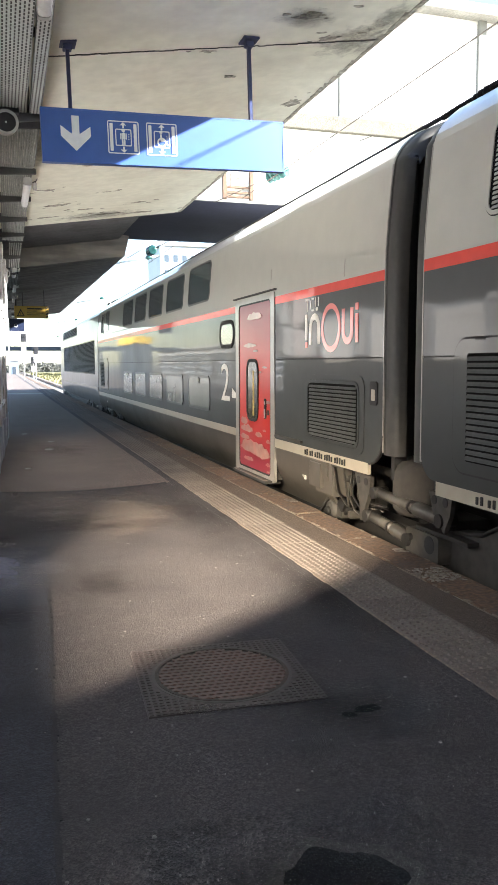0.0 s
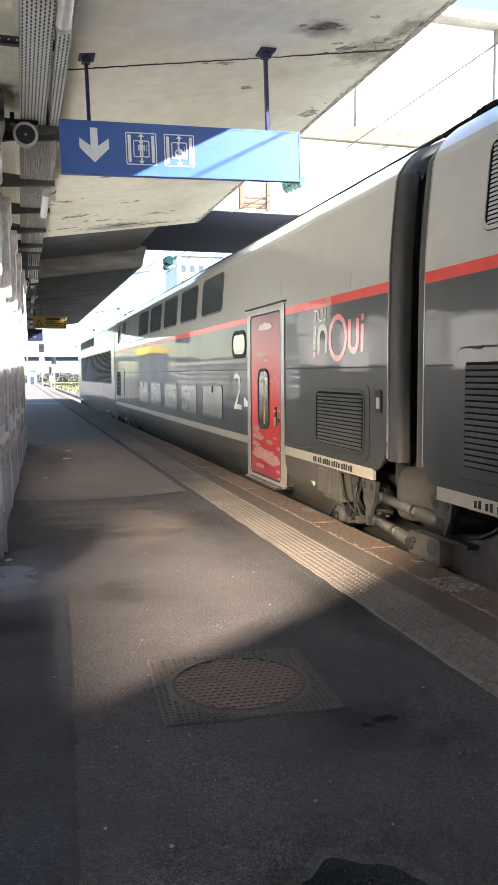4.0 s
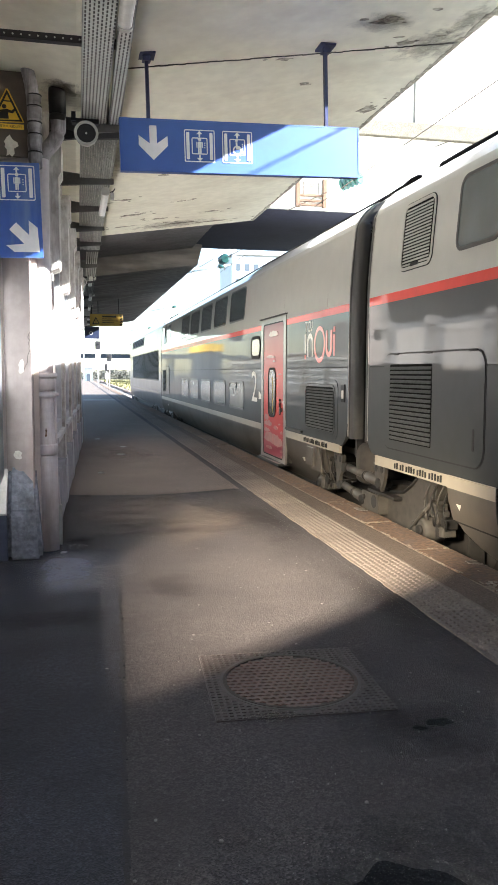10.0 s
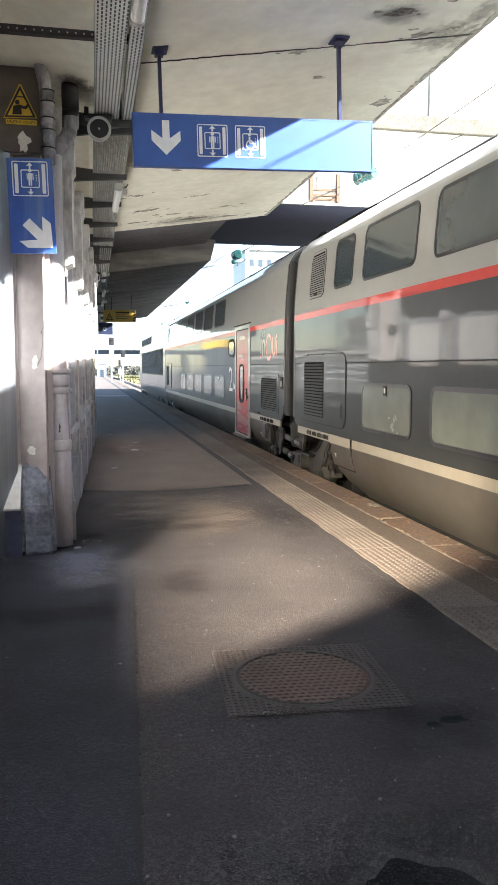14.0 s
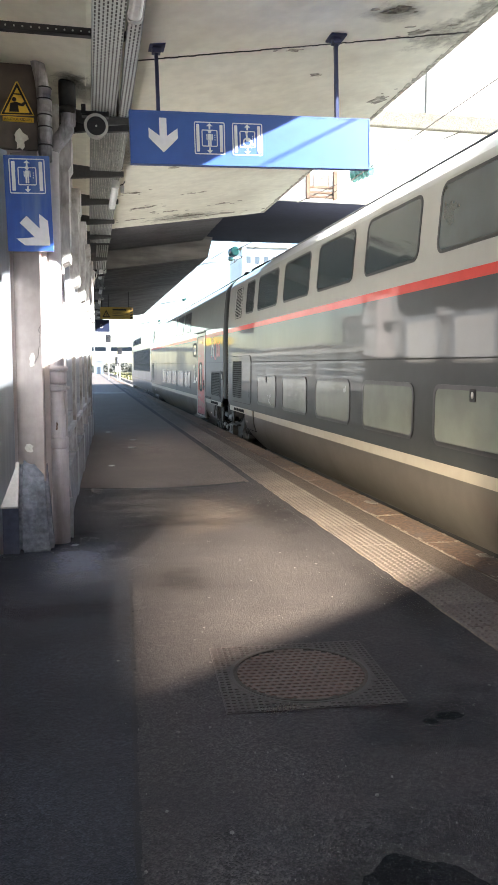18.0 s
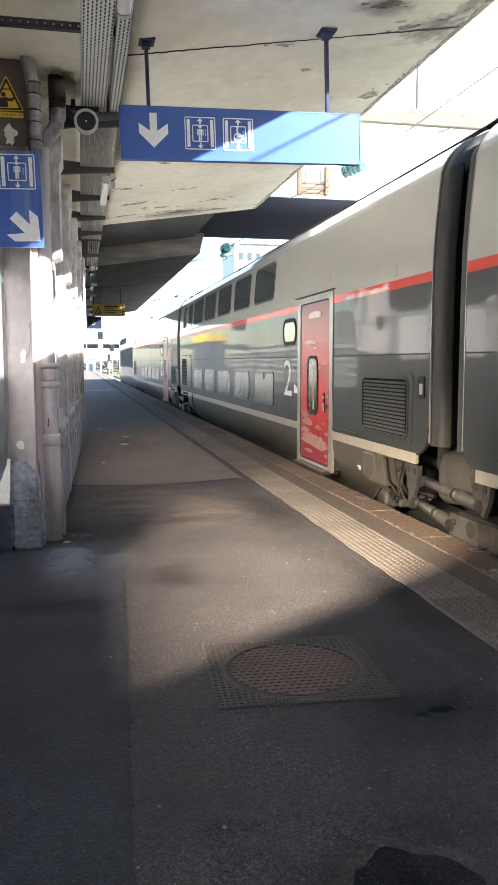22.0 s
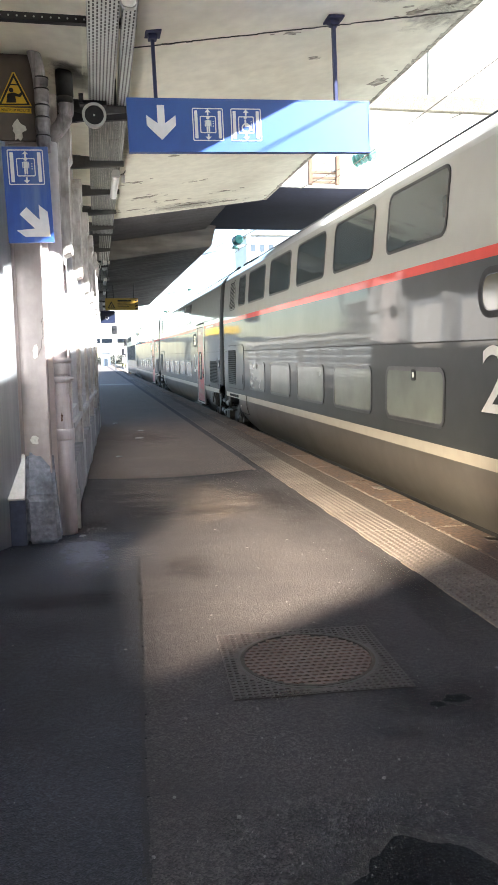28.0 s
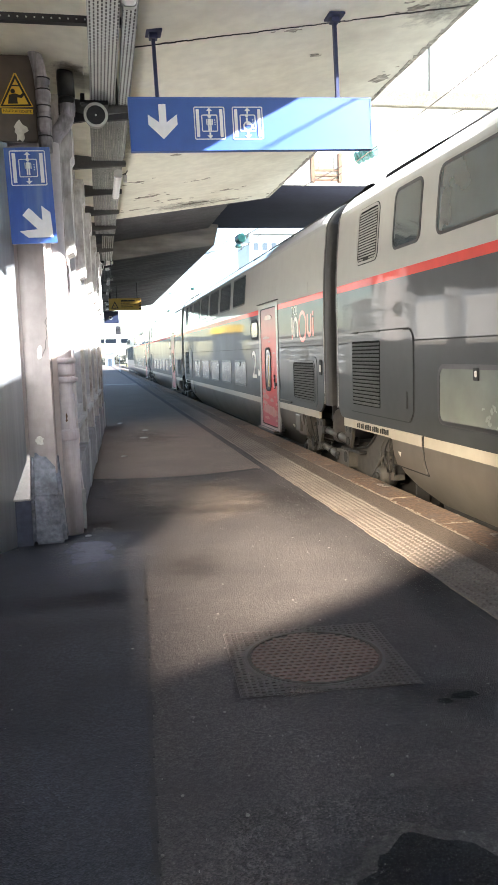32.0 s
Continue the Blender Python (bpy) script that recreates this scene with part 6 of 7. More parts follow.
while y < 13.4:
    w = 0.05 + 0.2 * rng.random()
    d = 0.012 + 0.03 * rng.random()
    prism(bm, [(3.0 - d, y), (3.035, y), (3.035, y + w), (3.0 - d * rng.random(), y + w)], lambda a, b: (a, b, soffit(a) + 0.02), lambda a, b: (a, b, soffit(a) - 0.006))
    y += w
part("drip_edge", bm, BROKEN, ceil_a, "dark crumbling drip edge")
# downpipe outlet stains and a service pipe on the building side
tag_structure(solid("wall_fascia", boxes((-3.2, -0.27, 6.34, 6.375, 3.05, 3.66)), BROWN_WALL, "brown painted fascia"), "brown painted wall head above the pilaster", "wall")

# ---- old station front: pilasters, corbels, windows ----
def pilaster(y, w, label, top=3.6):
    p = part("pilaster", prism(bmesh.new(), [(slant(y) - 0.12, y), (slant(y) - 0.035, y), (slant(y + w) - 0.035, y + w), (slant(y + w) - 0.12, y + w)], lambda a, b: (a, b, 0.5), lambda a, b: (a, b, top)), PLASTER_OLD, front, label)
    part("plinth", prism(bmesh.new(), [(slant(y) - 0.12, y - 0.02), (slant(y) - 0.02, y - 0.02), (slant(y + w) - 0.02, y + w + 0.02), (slant(y + w) - 0.12, y + w + 0.02)], lambda a, b: (a, b, 0), lambda a, b: (a, b, 0.5)), COOL_PAINT, p)
    prof = [(-0.036, 2.30), (0.03, 2.33), (0.035, 2.38), (0.035, 3.08), (0.06, 3.12), (0.06, 3.36), (-0.036, 3.36)]
    part("corbel", prism(bmesh.new(), prof, lambda a, z: (slant(y) + a - 0.001, y + 0.03, z), lambda a, z: (slant(y + w) + a - 0.001, y + w - 0.03, z)), PLASTER_OLD, p, "white moulded corbel")
    return p


for y, w in ((7.0, 0.35), (9.0, 0.35), (11.0, 0.4), (13.0, 0.4), (15.0, 0.4)):
    pilaster(y, w, "white pilaster with peeling paint")
pilaster(16.45, 0.5, "rough stone end pilaster", 3.5)
for k, y in enumerate((7.4, 9.4, 11.45, 13.45)):
    w = 1.5
    win = part("window_%d" % (k + 1), prism(bmesh.new(), [(y + 0.1, 0.95), (y + w - 0.1, 0.95), (y + w - 0.1, 2.9), (y + 0.1, 2.9)], lambda a, z: (slant(a) - 0.125, a, z), lambda a, z: (slant(a) - 0.112, a, z)), PALE_PANE, front, "tall pale panel in a window frame")
    part("window_frame", ring(bmesh.new(), [(y, 0.85), (y + w, 0.85), (y + w, 3.0), (y, 3.0)], [(y + 0.1, 0.95), (y + w - 0.1, 0.95), (y + w - 0.1, 2.9), (y + 0.1, 2.9)], lambda a, z: (slant(a) - 0.125, a, z), lambda a, z: (slant(a) - 0.06, a, z)), COOL_PAINT, win)
    part("mullion", prism(bmesh.new(), [(y + w / 2 - 0.04, 0.95), (y + w / 2 + 0.04, 0.95), (y + w / 2 + 0.04, 2.9), (y + w / 2 - 0.04, 2.9)], lambda a, z: (slant(a) - 0.12, a, z), lambda a, z: (slant(a) - 0.08, a, z)), COOL_PAINT, win)
    part("window_sill", prism(bmesh.new(), [(y - 0.02, 0.80), (y + w + 0.02, 0.80), (y + w + 0.02, 0.85), (y - 0.02, 0.85)], lambda a, z: (slant(a) - 0.125, a, z), lambda a, z: (slant(a) - 0.02, a, z)), COOL_PAINT, win)
part("baseboard", prism(bmesh.new(), [(7.3, 0), (16.5, 0), (16.5, 0.5), (7.3, 0.5)], lambda a, z: (slant(a) - 0.125, a, z), lambda a, z: (slant(a) - 0.03, a, z)), mat("blue_grey_plinth", (0.32, 0.32, 0.35), (0.24, 0.24, 0.27), 0.85, 0, 18, 2, 0.4, (0.14, 0.14, 0.15), 0.7), front, "blue-grey rendered plinth")

# The front is turned so that the sun just misses it.
corner = new("wall_corner_pilaster", mesh_of("wall_corner_pilaster", prism(bmesh.new(), [(-0.525, 6.505), (-0.31, 6.372), (-0.30, 6.384), (-0.30, 6.95), (-0.525, 6.95)], lambda x, y: (x, y, 0), lambda x, y: (x, y, 3.06)), PILASTER))
tag_structure(corner, "cream corner pilaster with flaking paint", "wall")
rng = random.Random(21)
for cx, cz, w, h in ((-0.385, 1.49, 0.05, 0.14), (-0.40, 2.82, 0.10, 0.16), (-0.43, 0.80, 0.085, 0.075)):
    pts = [(cx + w / 2 * math.cos(a) * (0.6 + 0.5 * rng.random()), cz + h / 2 * math.sin(a) * (0.6 + 0.5 * rng.random())) for a in (math.pi * 2 * k / 15 for k in range(15))]
    part("bare_patch", prism(bmesh.new(), pts, lambda a, z: (a, 6.468 - (a + 0.46) * 0.62, z), lambda a, z: (a, 6.457 - (a + 0.46) * 0.62, z)), BARE_PLASTER, corner, "flaked patch of bare plaster")
pts = [(-0.425 + 0.055 * math.cos(a) * (0.5 + 0.6 * rng.random()), 3.125 + 0.08 * math.sin(a) * (0.5 + 0.6 * rng.random())) for a in (math.pi * 2 * k / 15 for k in range(15))]
part("bare_patch", prism(bmesh.new(), pts, sign_fn(6.345), sign_fn(6.336)), BARE_PLASTER, corner, "flaked patch of bare plaster")
bm = bmesh.new()
zc, xc = 1.45, -0.375
for k in range(14):
    x2, z2 = xc + (rng.random() - 0.45) * 0.03, zc + 0.022
    tube(bm, [(xc, 6.464 - (xc + 0.46) * 0.62, zc), (x2, 6.464 - (x2 + 0.46) * 0.62, z2)], 0.0025, 5)
    xc, zc = x2, z2
part("crack", bm, BROWN_WALL, corner)

liftwall = thing("lift_cladding", "brushed steel lift housing against the platform wall", "lift")
tag_structure(liftwall, "brushed steel lift housing beside the platform", "lift housing")
# The flat panels are out of view, added to throw sunlight back.
for y0, y1 in ((0.05, 1.28), (1.30, 2.52), (5.37, 6.0)):
    part("panel", boxes((-0.80, -0.775, y0, y1, 0.08, 3.2), bevel=0.003), BRUSHED, liftwall, "brushed steel panel")
part("end_panel", prism(bmesh.new(), [(-0.80, 5.98), (-0.775, 5.98), (-0.535, 6.41), (-0.535, 6.45), (-0.80, 6.45)], lambda a, b: (a, b, 0.0), lambda a, b: (a, b, 3.05)), BRUSHED, liftwall, "brushed steel end panel")
# Frame of the added opening that shapes the floor patch.
part("window_5", ring(bmesh.new(), [(2.54, 1.15), (4.3, 1.15), (5.3, 2.05), (2.54, 2.05)], [(2.57, 1.18), (4.29, 1.18), (5.22, 2.02), (2.57, 2.02)], lambda a, z: (-0.88, a, z), lambda a, z: (-0.82, a, z)), STEEL, liftwall, "steel frame round the added lamp opening")
block = thing("concrete_bollard_block", "worn blue-grey concrete guard block beside the downpipe", "guard block")
bm = bmesh.new()
prism(bm, [(6.25, 0.0), (6.25, 0.37), (6.435, 0.70), (6.52, 0.70), (6.52, 0.0)], lambda a, z: (-0.505, a, z), lambda a, z: (-0.245 - 0.07 * z, a, z))
bmesh.ops.bevel(bm, geom=list(bm.edges), offset=0.03, segments=3, affect="EDGES")
part("block", bm, mat("blue_worn_concrete", (0.26, 0.27, 0.31), (0.14, 0.15, 0.18), 0.92, 0, 24, 5, 0.9, (0.075, 0.075, 0.08), 0.95, bump_size=0.01), block)
kick = thing("metal_capped_plinth", "dark plinth with a sloping brushed metal cap", "plinth")
part("base", boxes((-0.80, -0.505, 6.25, 6.45, 0, 0.36)), mat("navy_plinth", (0.07, 0.08, 0.12), (0.05, 0.055, 0.085), 0.6, 0, 20, 3, 0.2), kick)
bm = bmesh.new()
prism(bm, [(6.235, 0.36), (6.235, 0.375), (6.44, 0.69), (6.45, 0.69), (6.45, 0.36)], lambda a, z: (-0.80, a, z), lambda a, z: (-0.507, a, z))
part("cap", bm, mat("brushed_cap", (0.52, 0.49, 0.46), (0.44, 0.42, 0.39), 0.4, 0.7, 40, 3, 0.1, streaks=True), kick, "sloping brushed metal cap")

# downpipes
dp = thing("downpipe", "white cast downpipe with collars and a rust spot", "pipe")
bm = bmesh.new()
tube(bm, [(-0.212, 6.60, -0.0), (-0.215, 6.60, 0.82), (-0.217, 6.60, 0.84), (-0.226, 6.60, 1.25), (-0.226, 6.60, 3.10)], [0.084, 0.082, 0.074, 0.072, 0.068], 20)
part("pipe", bm, PIPE, dp)
for z, h, r in ((0.78, 0.09, 0.098), (1.24, 0.05, 0.092), (1.30, 0.10, 0.086), (1.40, 0.04, 0.100)):
    part("collar", tube(bmesh.new(), [(-0.222, 6.60, z), (-0.222, 6.60, z + h * 0.15), (-0.222, 6.60, z + h * 0.85), (-0.222, 6.60, z + h)], [r - 0.01, r, r, r - 0.008], 20), PIPE, dp)
part("bolt", tube(bmesh.new(), [(-0.335, 6.57, 1.27), (-0.11, 6.57, 1.27)], 0.014, 8), PIPE, dp)
pts = [(-0.215 + 0.014 * math.cos(a) * (0.3 + 0.9 * rng.random()), 0.96 + 0.045 * math.sin(a) * (0.5 + 0.6 * rng.random())) for a in (math.pi * 2 * k / 13 for k in range(13))]
part("rust_spot", prism(bmesh.new(), pts, sign_fn(6.56), sign_fn(6.522)), RUST, dp)
dp2 = thing("gutter_pipe", "sooty gutter pipe bending from the canopy to the downpipe", "pipe")
part("pipe", tube(bmesh.new(), arc_path([(-0.085, 6.60, 3.70), (-0.075, 6.60, 3.28), (-0.225, 6.64, 3.14), (-0.236, 6.66, 2.98)], 0.10, 7), 0.058, 18), PIPE_DIRTY, dp2)
part("collar", tube(bmesh.new(), [(-0.085, 6.60, 3.40), (-0.084, 6.60, 3.45)], 0.064, 18), T_BOGIE, dp2)
part("sleeve", tube(bmesh.new(), [(-0.088, 6.60, 3.66), (-0.086, 6.60, 3.60), (-0.083, 6.60, 3.46), (-0.082, 6.60, 3.44)], [0.060, 0.066, 0.066, 0.060], 18), T_RUBBER, dp2, "sooty black pipe head")
dp3 = thing("bandaged_pipe", "grey banded pipe running up the pilaster", "pipe")
part("pipe", tube(bmesh.new(), arc_path([(-0.31, 6.33, 3.75), (-0.26, 6.30, 3.55), (-0.245, 6.30, 3.30), (-0.245, 6.30, 2.96)], 0.1, 5), 0.048, 14), PIPE_DIRTY, dp3)
for z, h, r_ in ((3.00, 0.07, 0.051), (3.10, 0.10, 0.053), (3.235, 0.05, 0.051), (3.31, 0.09, 0.054), (3.43, 0.05, 0.052)):
    part("wrap", tube(bmesh.new(), [(-0.245, 6.30, z), (-0.247, 6.30, z + h * 0.3), (-0.244, 6.30, z + h * 0.8), (-0.245, 6.30, z + h)], [r_ - 0.003, r_, r_ + 0.001, r_ - 0.003], 14), PIPE_DIRTY, dp3, "dull grey tape wrap")
    part("band", tube(bmesh.new(), [(-0.245, 6.30, z + h), (-0.245, 6.30, z + h + 0.008)], 0.055, 14), BLACK_METAL, dp3)
cd = thing("wall_conduit", "thin grey conduit standing beside the downpipe", "conduit")
part("conduit", tube(bmesh.new(), arc_path([(-0.125, 6.80, 0), (-0.125, 6.80, 0.36), (-0.145, 6.84, 0.5), (-0.15, 6.86, 2.2)], 0.06), 0.011, 8), PIPE, cd)
part("guard", boxes((-0.155, -0.105, 6.76, 6.82, 0.0, 0.34), bevel=0.006), STEEL, cd)

# ---- wires over the track, footbridge fittings, far things ----
for x, z in ((TRACK, 4.63), (TRACK - 0.05, 5.35)):
    bm = bmesh.new()
    tube(bm, [(x, -40, z), (x, 15, z + 0.03), (x, 60, z + 0.02), (x, 260, z)], 0.008, 6)
    solid("overhead_wire", bm, WIRE, "thin dark overhead traction wire", "wire", group="overhead wires")
bm = bmesh.new()
tube(bm, [(4.0, 14.8, 4.52), (4.62, 13.6, 4.73), (5.22, 12.7, 4.91), (5.85, 11.8, 5.1)], 0.007, 6)
solid("stay_wire", bm, WIRE, "slanting stay wire at the footbridge", "wire", group="overhead wires")
ins = thing("glass_insulator", "green glass insulator on a stay wire", "insulator", "insulators")
for k in range(5):
    c = Vector((4.66 + 0.05 * k, 13.53 - 0.075 * k, 4.745 + 0.015 * k))
    d = Vector((0.06, -0.09, 0.018)).normalized()
    part("disc", tube(bmesh.new(), [c - d * 0.012, c, c + d * 0.016], [0.03, 0.115, 0.10], 20), PALE_TEAL, ins)
ins2 = thing("glass_insulator", "teal glass insulator above the track", "insulator", "insulators")
for k in range(3):
    c = Vector((4.58 + 0.02 * k, 24.7 - 0.08 * k, 4.97 + 0.01 * k))
    part("disc", tube(bmesh.new(), [c + Vector((0, 0.03, 0)), c, c - Vector((0, 0.03, 0))], [0.06, 0.15, 0.11], 20), TEAL_GLASS, ins2)
bm = bmesh.new()
tube(bm, [(4.5, 25.0, 4.95), (5.4, 22.8, 5.35), (6.5, 20.4, 5.75)], 0.014, 6)
solid("stay_wire", bm, WIRE, "stay wire holding the teal insulator", "wire", group="overhead wires")
bm = bmesh.new()
tube(bm, [(4.62, 24.6, 4.9), (4.62, 24.62, 4.64)], 0.012, 6)
solid("dropper_wire", bm, WIRE, "short dropper between the wires", "wire", group="overhead wires")
anchor = thing("anchor_bracket", "rusty steel anchor frame on the footbridge face", "bracket")
for x in (4.24, 4.78):
    part("upright", boxes((x - 0.035, x + 0.035, 14.90, 14.98, 4.63, 5.17)), RUST, anchor)
for z in (4.66, 4.74, 4.84):
    part("crossbar", boxes((4.275, 4.745, 14.92, 14.97, z, z + 0.035)), RUST, anchor)
part("flaking_panel", boxes((4.36, 4.66, 14.95, 14.975, 4.88, 5.12)), PAINT_WORN, anchor)


def mast(x, y, h, arm, label):
    m = thing("catenary_mast", label, "mast", "catenary masts")
    part("post", boxes((x - 0.09, x + 0.09, y - 0.09, y + 0.09, -0.95, h)), STEEL, m)
    part("arm", tube(bmesh.new(), [(x, y, h - 0.9), (x + arm, y, h - 1.4)], 0.05, 8), STEEL, m)
    part("stay", tube(bmesh.new(), [(x, y, h - 0.1), (x + arm * 0.7, y, h - 1.1)], 0.03, 8), STEEL, m)
    part("insulator", tube(bmesh.new(), [(x + arm * 0.2, y, h - 1.0), (x + arm * 0.32, y, h - 1.06)], 0.1, 10), TEAL_GLASS, m)
    return m


mast(7.6, 38, 7.6, -2.4, "grey catenary mast beside the track")
mast(8.3, 62, 7.6, -2.6, "grey catenary mast beside the track")
mast(9.2, 92, 7.6, -3.0, "grey catenary mast beside the track")
mast(4.0 + 6.5, 140, 7.4, -3.5, "grey catenary mast beside the track")
mast(1.2, 118, 7.2, 2.6, "grey catenary mast beside the platform end")
gantry = thing("signal_gantry", "grey beam bridge far down the line", "bridge")
part("span", boxes((-30, 40, 168, 169.2, 4.35, 5.05)), FAR_STEEL, gantry)
part("deck", boxes((-30, 40, 168.5, 176, 5.05, 5.25)), FAR_STEEL, gantry)
for x in (-14, -1.0, 13, 27):
    part("pier", boxes((x - 0.35, x + 0.35, 168.6, 175, -0.95, 4.35)), FAR_STEEL, gantry)
for k in range(24):
    part("railing_post", boxes((-10 + k * 1.6, -9.9 + k * 1.6, 168.5, 168.6, 5.25, 6.1)), STEEL, gantry)
part("railing", boxes((-30, 40, 168.5, 168.6, 6.05, 6.12)), STEEL, gantry)
for (x, y, z) in ((3.72, 90, 3.05), (3.6, 94, 2.0), (2.2, 80, 4.1)):
    sg = thing("railway_signal", "dark railway signal head on a white post", "signal", "signals down the line")
    part("post", boxes((x - 0.035, x + 0.035, y, y + 0.07, -0.95, z)), WHITE, sg)
    part("head", boxes((x - 0.26, x + 0.26, y - 0.12, y, z - 0.40, z + 0.40), bevel=0.05), BLACK_METAL, sg)
    part("hood", boxes((x - 0.16, x + 0.16, y - 0.3, y - 0.12, z + 0.1, z + 0.16)), BLACK_METAL, sg)
    part("white_plate", boxes((x - 0.22, x + 0.22, y - 0.05, y, z - 1.3, z - 0.7)), WHITE, sg)
hut = thing("line_hut", "pale blue relay hut beside the line", "hut")
part("wall", boxes((1.6, 3.1, 150, 153, -0.95, 2.1)), mat("pale_blue_sheet", (0.13, 0.17, 0.22), (0.11, 0.14, 0.19), 0.6, 0, 3, 0.5, 0.1), hut)
part("roof", boxes((1.5, 3.2, 149.9, 153.1, 2.1, 2.22)), FAR_CONCRETE, hut)
part("door", boxes((2.0, 2.6, 149.96, 150, -0.95, 1.1)), FAR_GLASS, hut)


def building(name, x0, x1, y0, y1, h, nx, nz, label, wallm, side_axis="y", wz=1.4):
    """A building with rows of windows on the face towards the camera or the platform."""
    b = thing(name, label, "building", "buildings round the station")
    part("wall", boxes((x0, x1, y0, y1, -0.95, h)), wallm, b)
    part("roof", boxes((x0 - 0.3, x1 + 0.3, y0 - 0.3, y1 + 0.3, h, h + 0.35)), CONCRETE, b)
    for i in range(nx):
        for k in range(nz):
            z = 0.6 + (h - 0.8) / nz * k
            if side_axis == "y":
                w = (x1 - x0) / nx
                a = x0 + w * (i + 0.25)
                win = part("window", boxes((a, a + w * 0.5, y0 - 0.05, y0 + 0.05, z, z + wz)), FAR_GLASS, b)
                part("sill", boxes((a - 0.05, a + w * 0.5 + 0.05, y0 - 0.12, y0, z - 0.1, z)), WHITE, win)
            else:
                w = (y1 - y0) / nx
                a = y0 + w * (i + 0.25)
                win = part("window", boxes((x1 - 0.05, x1 + 0.05, a, a + w * 0.5, z, z + wz)), FAR_GLASS, b)
                part("sill", boxes((x1, x1 + 0.12, a - 0.05, a + w * 0.5 + 0.05, z - 0.1, z)), WHITE, win)
    return b


building("office_building", 30, 44, 150, 165, 24, 8, 8, "pale office block with glass rows behind the station", mat("pale_glass_wall", (0.26, 0.29, 0.33), (0.23, 0.26, 0.30), 0.4, 0, 1, 0.1, 0.0))
building("apartment_house", 55, 85, 190, 205, 18, 10, 5, "pale apartment house far beyond the tracks", FAR_WALL)
building("apartment_house", -46, -36, 30, 90, 9, 16, 3, "sunlit beige building across the station yard", FAR_WALL, "x")
building("apartment_house", -70, -50, 110, 170, 12, 14, 4, "beige house row across the station yard", FAR_WALL, "x")

# long buildings of the yard behind the wide far platform
def yard_building(x1, y0, y1, h, n, label, wallm, bands, pillars):
    b = building("yard_building", x1 - 7, x1, y0, y1, h, n, 3, label, wallm, "x", 0.42 * h / 3)
    for z0, z1 in bands:
        part("band_course", boxes((x1, x1 + 0.10, y0, y1, z0, z1)), FAR_CONCRETE, b, "pale concrete band")
    y = y0 + 1.5
    for k in range(pillars):
        part("pillar", boxes((x1, x1 + 0.30, y, y + 0.7, -0.9, h)), YARD_BRICK, b)
        y += (y1 - y0 - 3) / max(pillars - 1, 1)
    return b


yard_building(-14.0, 46, 104, 2.5, 14, "low white goods shed with dark windows beside the yard", SHED_WALL, ((0.2, 0.3), (2.3, 2.5)), 9)
for my in (52, 76, 104):
    mast(-10.5, my, 7.4, 2.6, "grey catenary mast in the yard")
yard_building(-31.0, 124, 190, 4.6, 11, "low brown brick building with pale bands beside the yard", YARD_BRICK, ((0.4, 0.6), (2.2, 2.5)), 8)
# Stand-in for an unknown yellow thing, placed for its reflection in the train.
stand_in = thing("platform_shelter", "yellow-topped stand-in for a thing mirrored in the train", "shelter")
part("roof", boxes((-5.6, -4.0, 63.8, 72.0, 3.15, 3.75), bevel=0.05), YELLOW_SIGN, stand_in, "yellow roof")
part("wall", boxes((-5.5, -4.2, 63.9, 71.9, 0, 3.15)), YARD_WALL, stand_in, "blue-grey base wall")
for k in range(4):
    part("post", boxes((-4.15, -4.05, 64.1 + k * 2.5, 64.2 + k * 2.5, 0, 3.15)), BLACK_METAL, stand_in)
part("white_band", prism(bmesh.new(), [(-0.4, 40.95), (2.02, 40.85), (2.02, 42.5), (-0.4, 42.7)], lambda a, b: (a, b, -0.01), lambda a, b: (a, b, 0.004)), PAINT_WORN, platform, "pale band across the platform")
bm = bmesh.new()
rw = random.Random(31)
for k in range(5200):
    x, y = -12 + 60 * rw.random(), 255 + 18 * rw.random()
    z = -1 + 3.0 * rw.random() ** 0.9 * (0.6 + 0.4 * math.sin(x * 0.13))
    q = 0.18 + 0.38 * rw.random()
    c = Vector((x, y, z))
    vs = [bm.verts.new(c + Vector((rw.uniform(-1, 1), rw.uniform(-1, 1), rw.uniform(-1, 1))).normalized() * q) for _ in range(6)]
    for tri in ((0, 1, 2), (0, 2, 3), (0, 3, 4), (0, 4, 5), (1, 3, 5), (2, 4, 1)):
        bm.faces.new([vs[i] for i in tri])
solid("far_wood", bm, LEAVES, "dark green belt of far trees beyond the bridge", "trees", kind="stuff")

# ---- manhole ----
man = thing("manhole_cover", "rusty round manhole cover in a square iron frame", "manhole")
man.matrix_basis = Matrix.Translation((0.988, 3.552, 0.0)) @ Matrix.Rotation(radians(-3.3), 4, "Z")
fr = part("frame", ring(bmesh.new(), [(0.395 * sx, 0.385 * sy) for sx, sy in ((-1, -1), (0, -1), (1, -1), (1, 0), (1, 1), (0, 1), (-1, 1), (-1, 0))],
                        [(0.327 * math.cos(a), 0.327 * math.sin(a)) for a in (radians(v) for v in (225, 270, 315, 0, 45, 90, 135, 180))], lambda a, b: (a, b, -0.01), lambda a, b: (a, b, 0.006)), IRON_FRAME, man, "square iron frame")
bm = bmesh.new()
for i in range(28):
    for k in range(27):
        x, y = -0.38 + i * 0.0281, -0.37 + k * 0.0285
        if x * x + y * y > 0.345 ** 2:
            box(bm, x - 0.009, x + 0.009, y - 0.009, y + 0.009, 0.005, 0.010)
tagged(part("frame_studs", bm, IRON_FRAME, fr), kind="stuff")
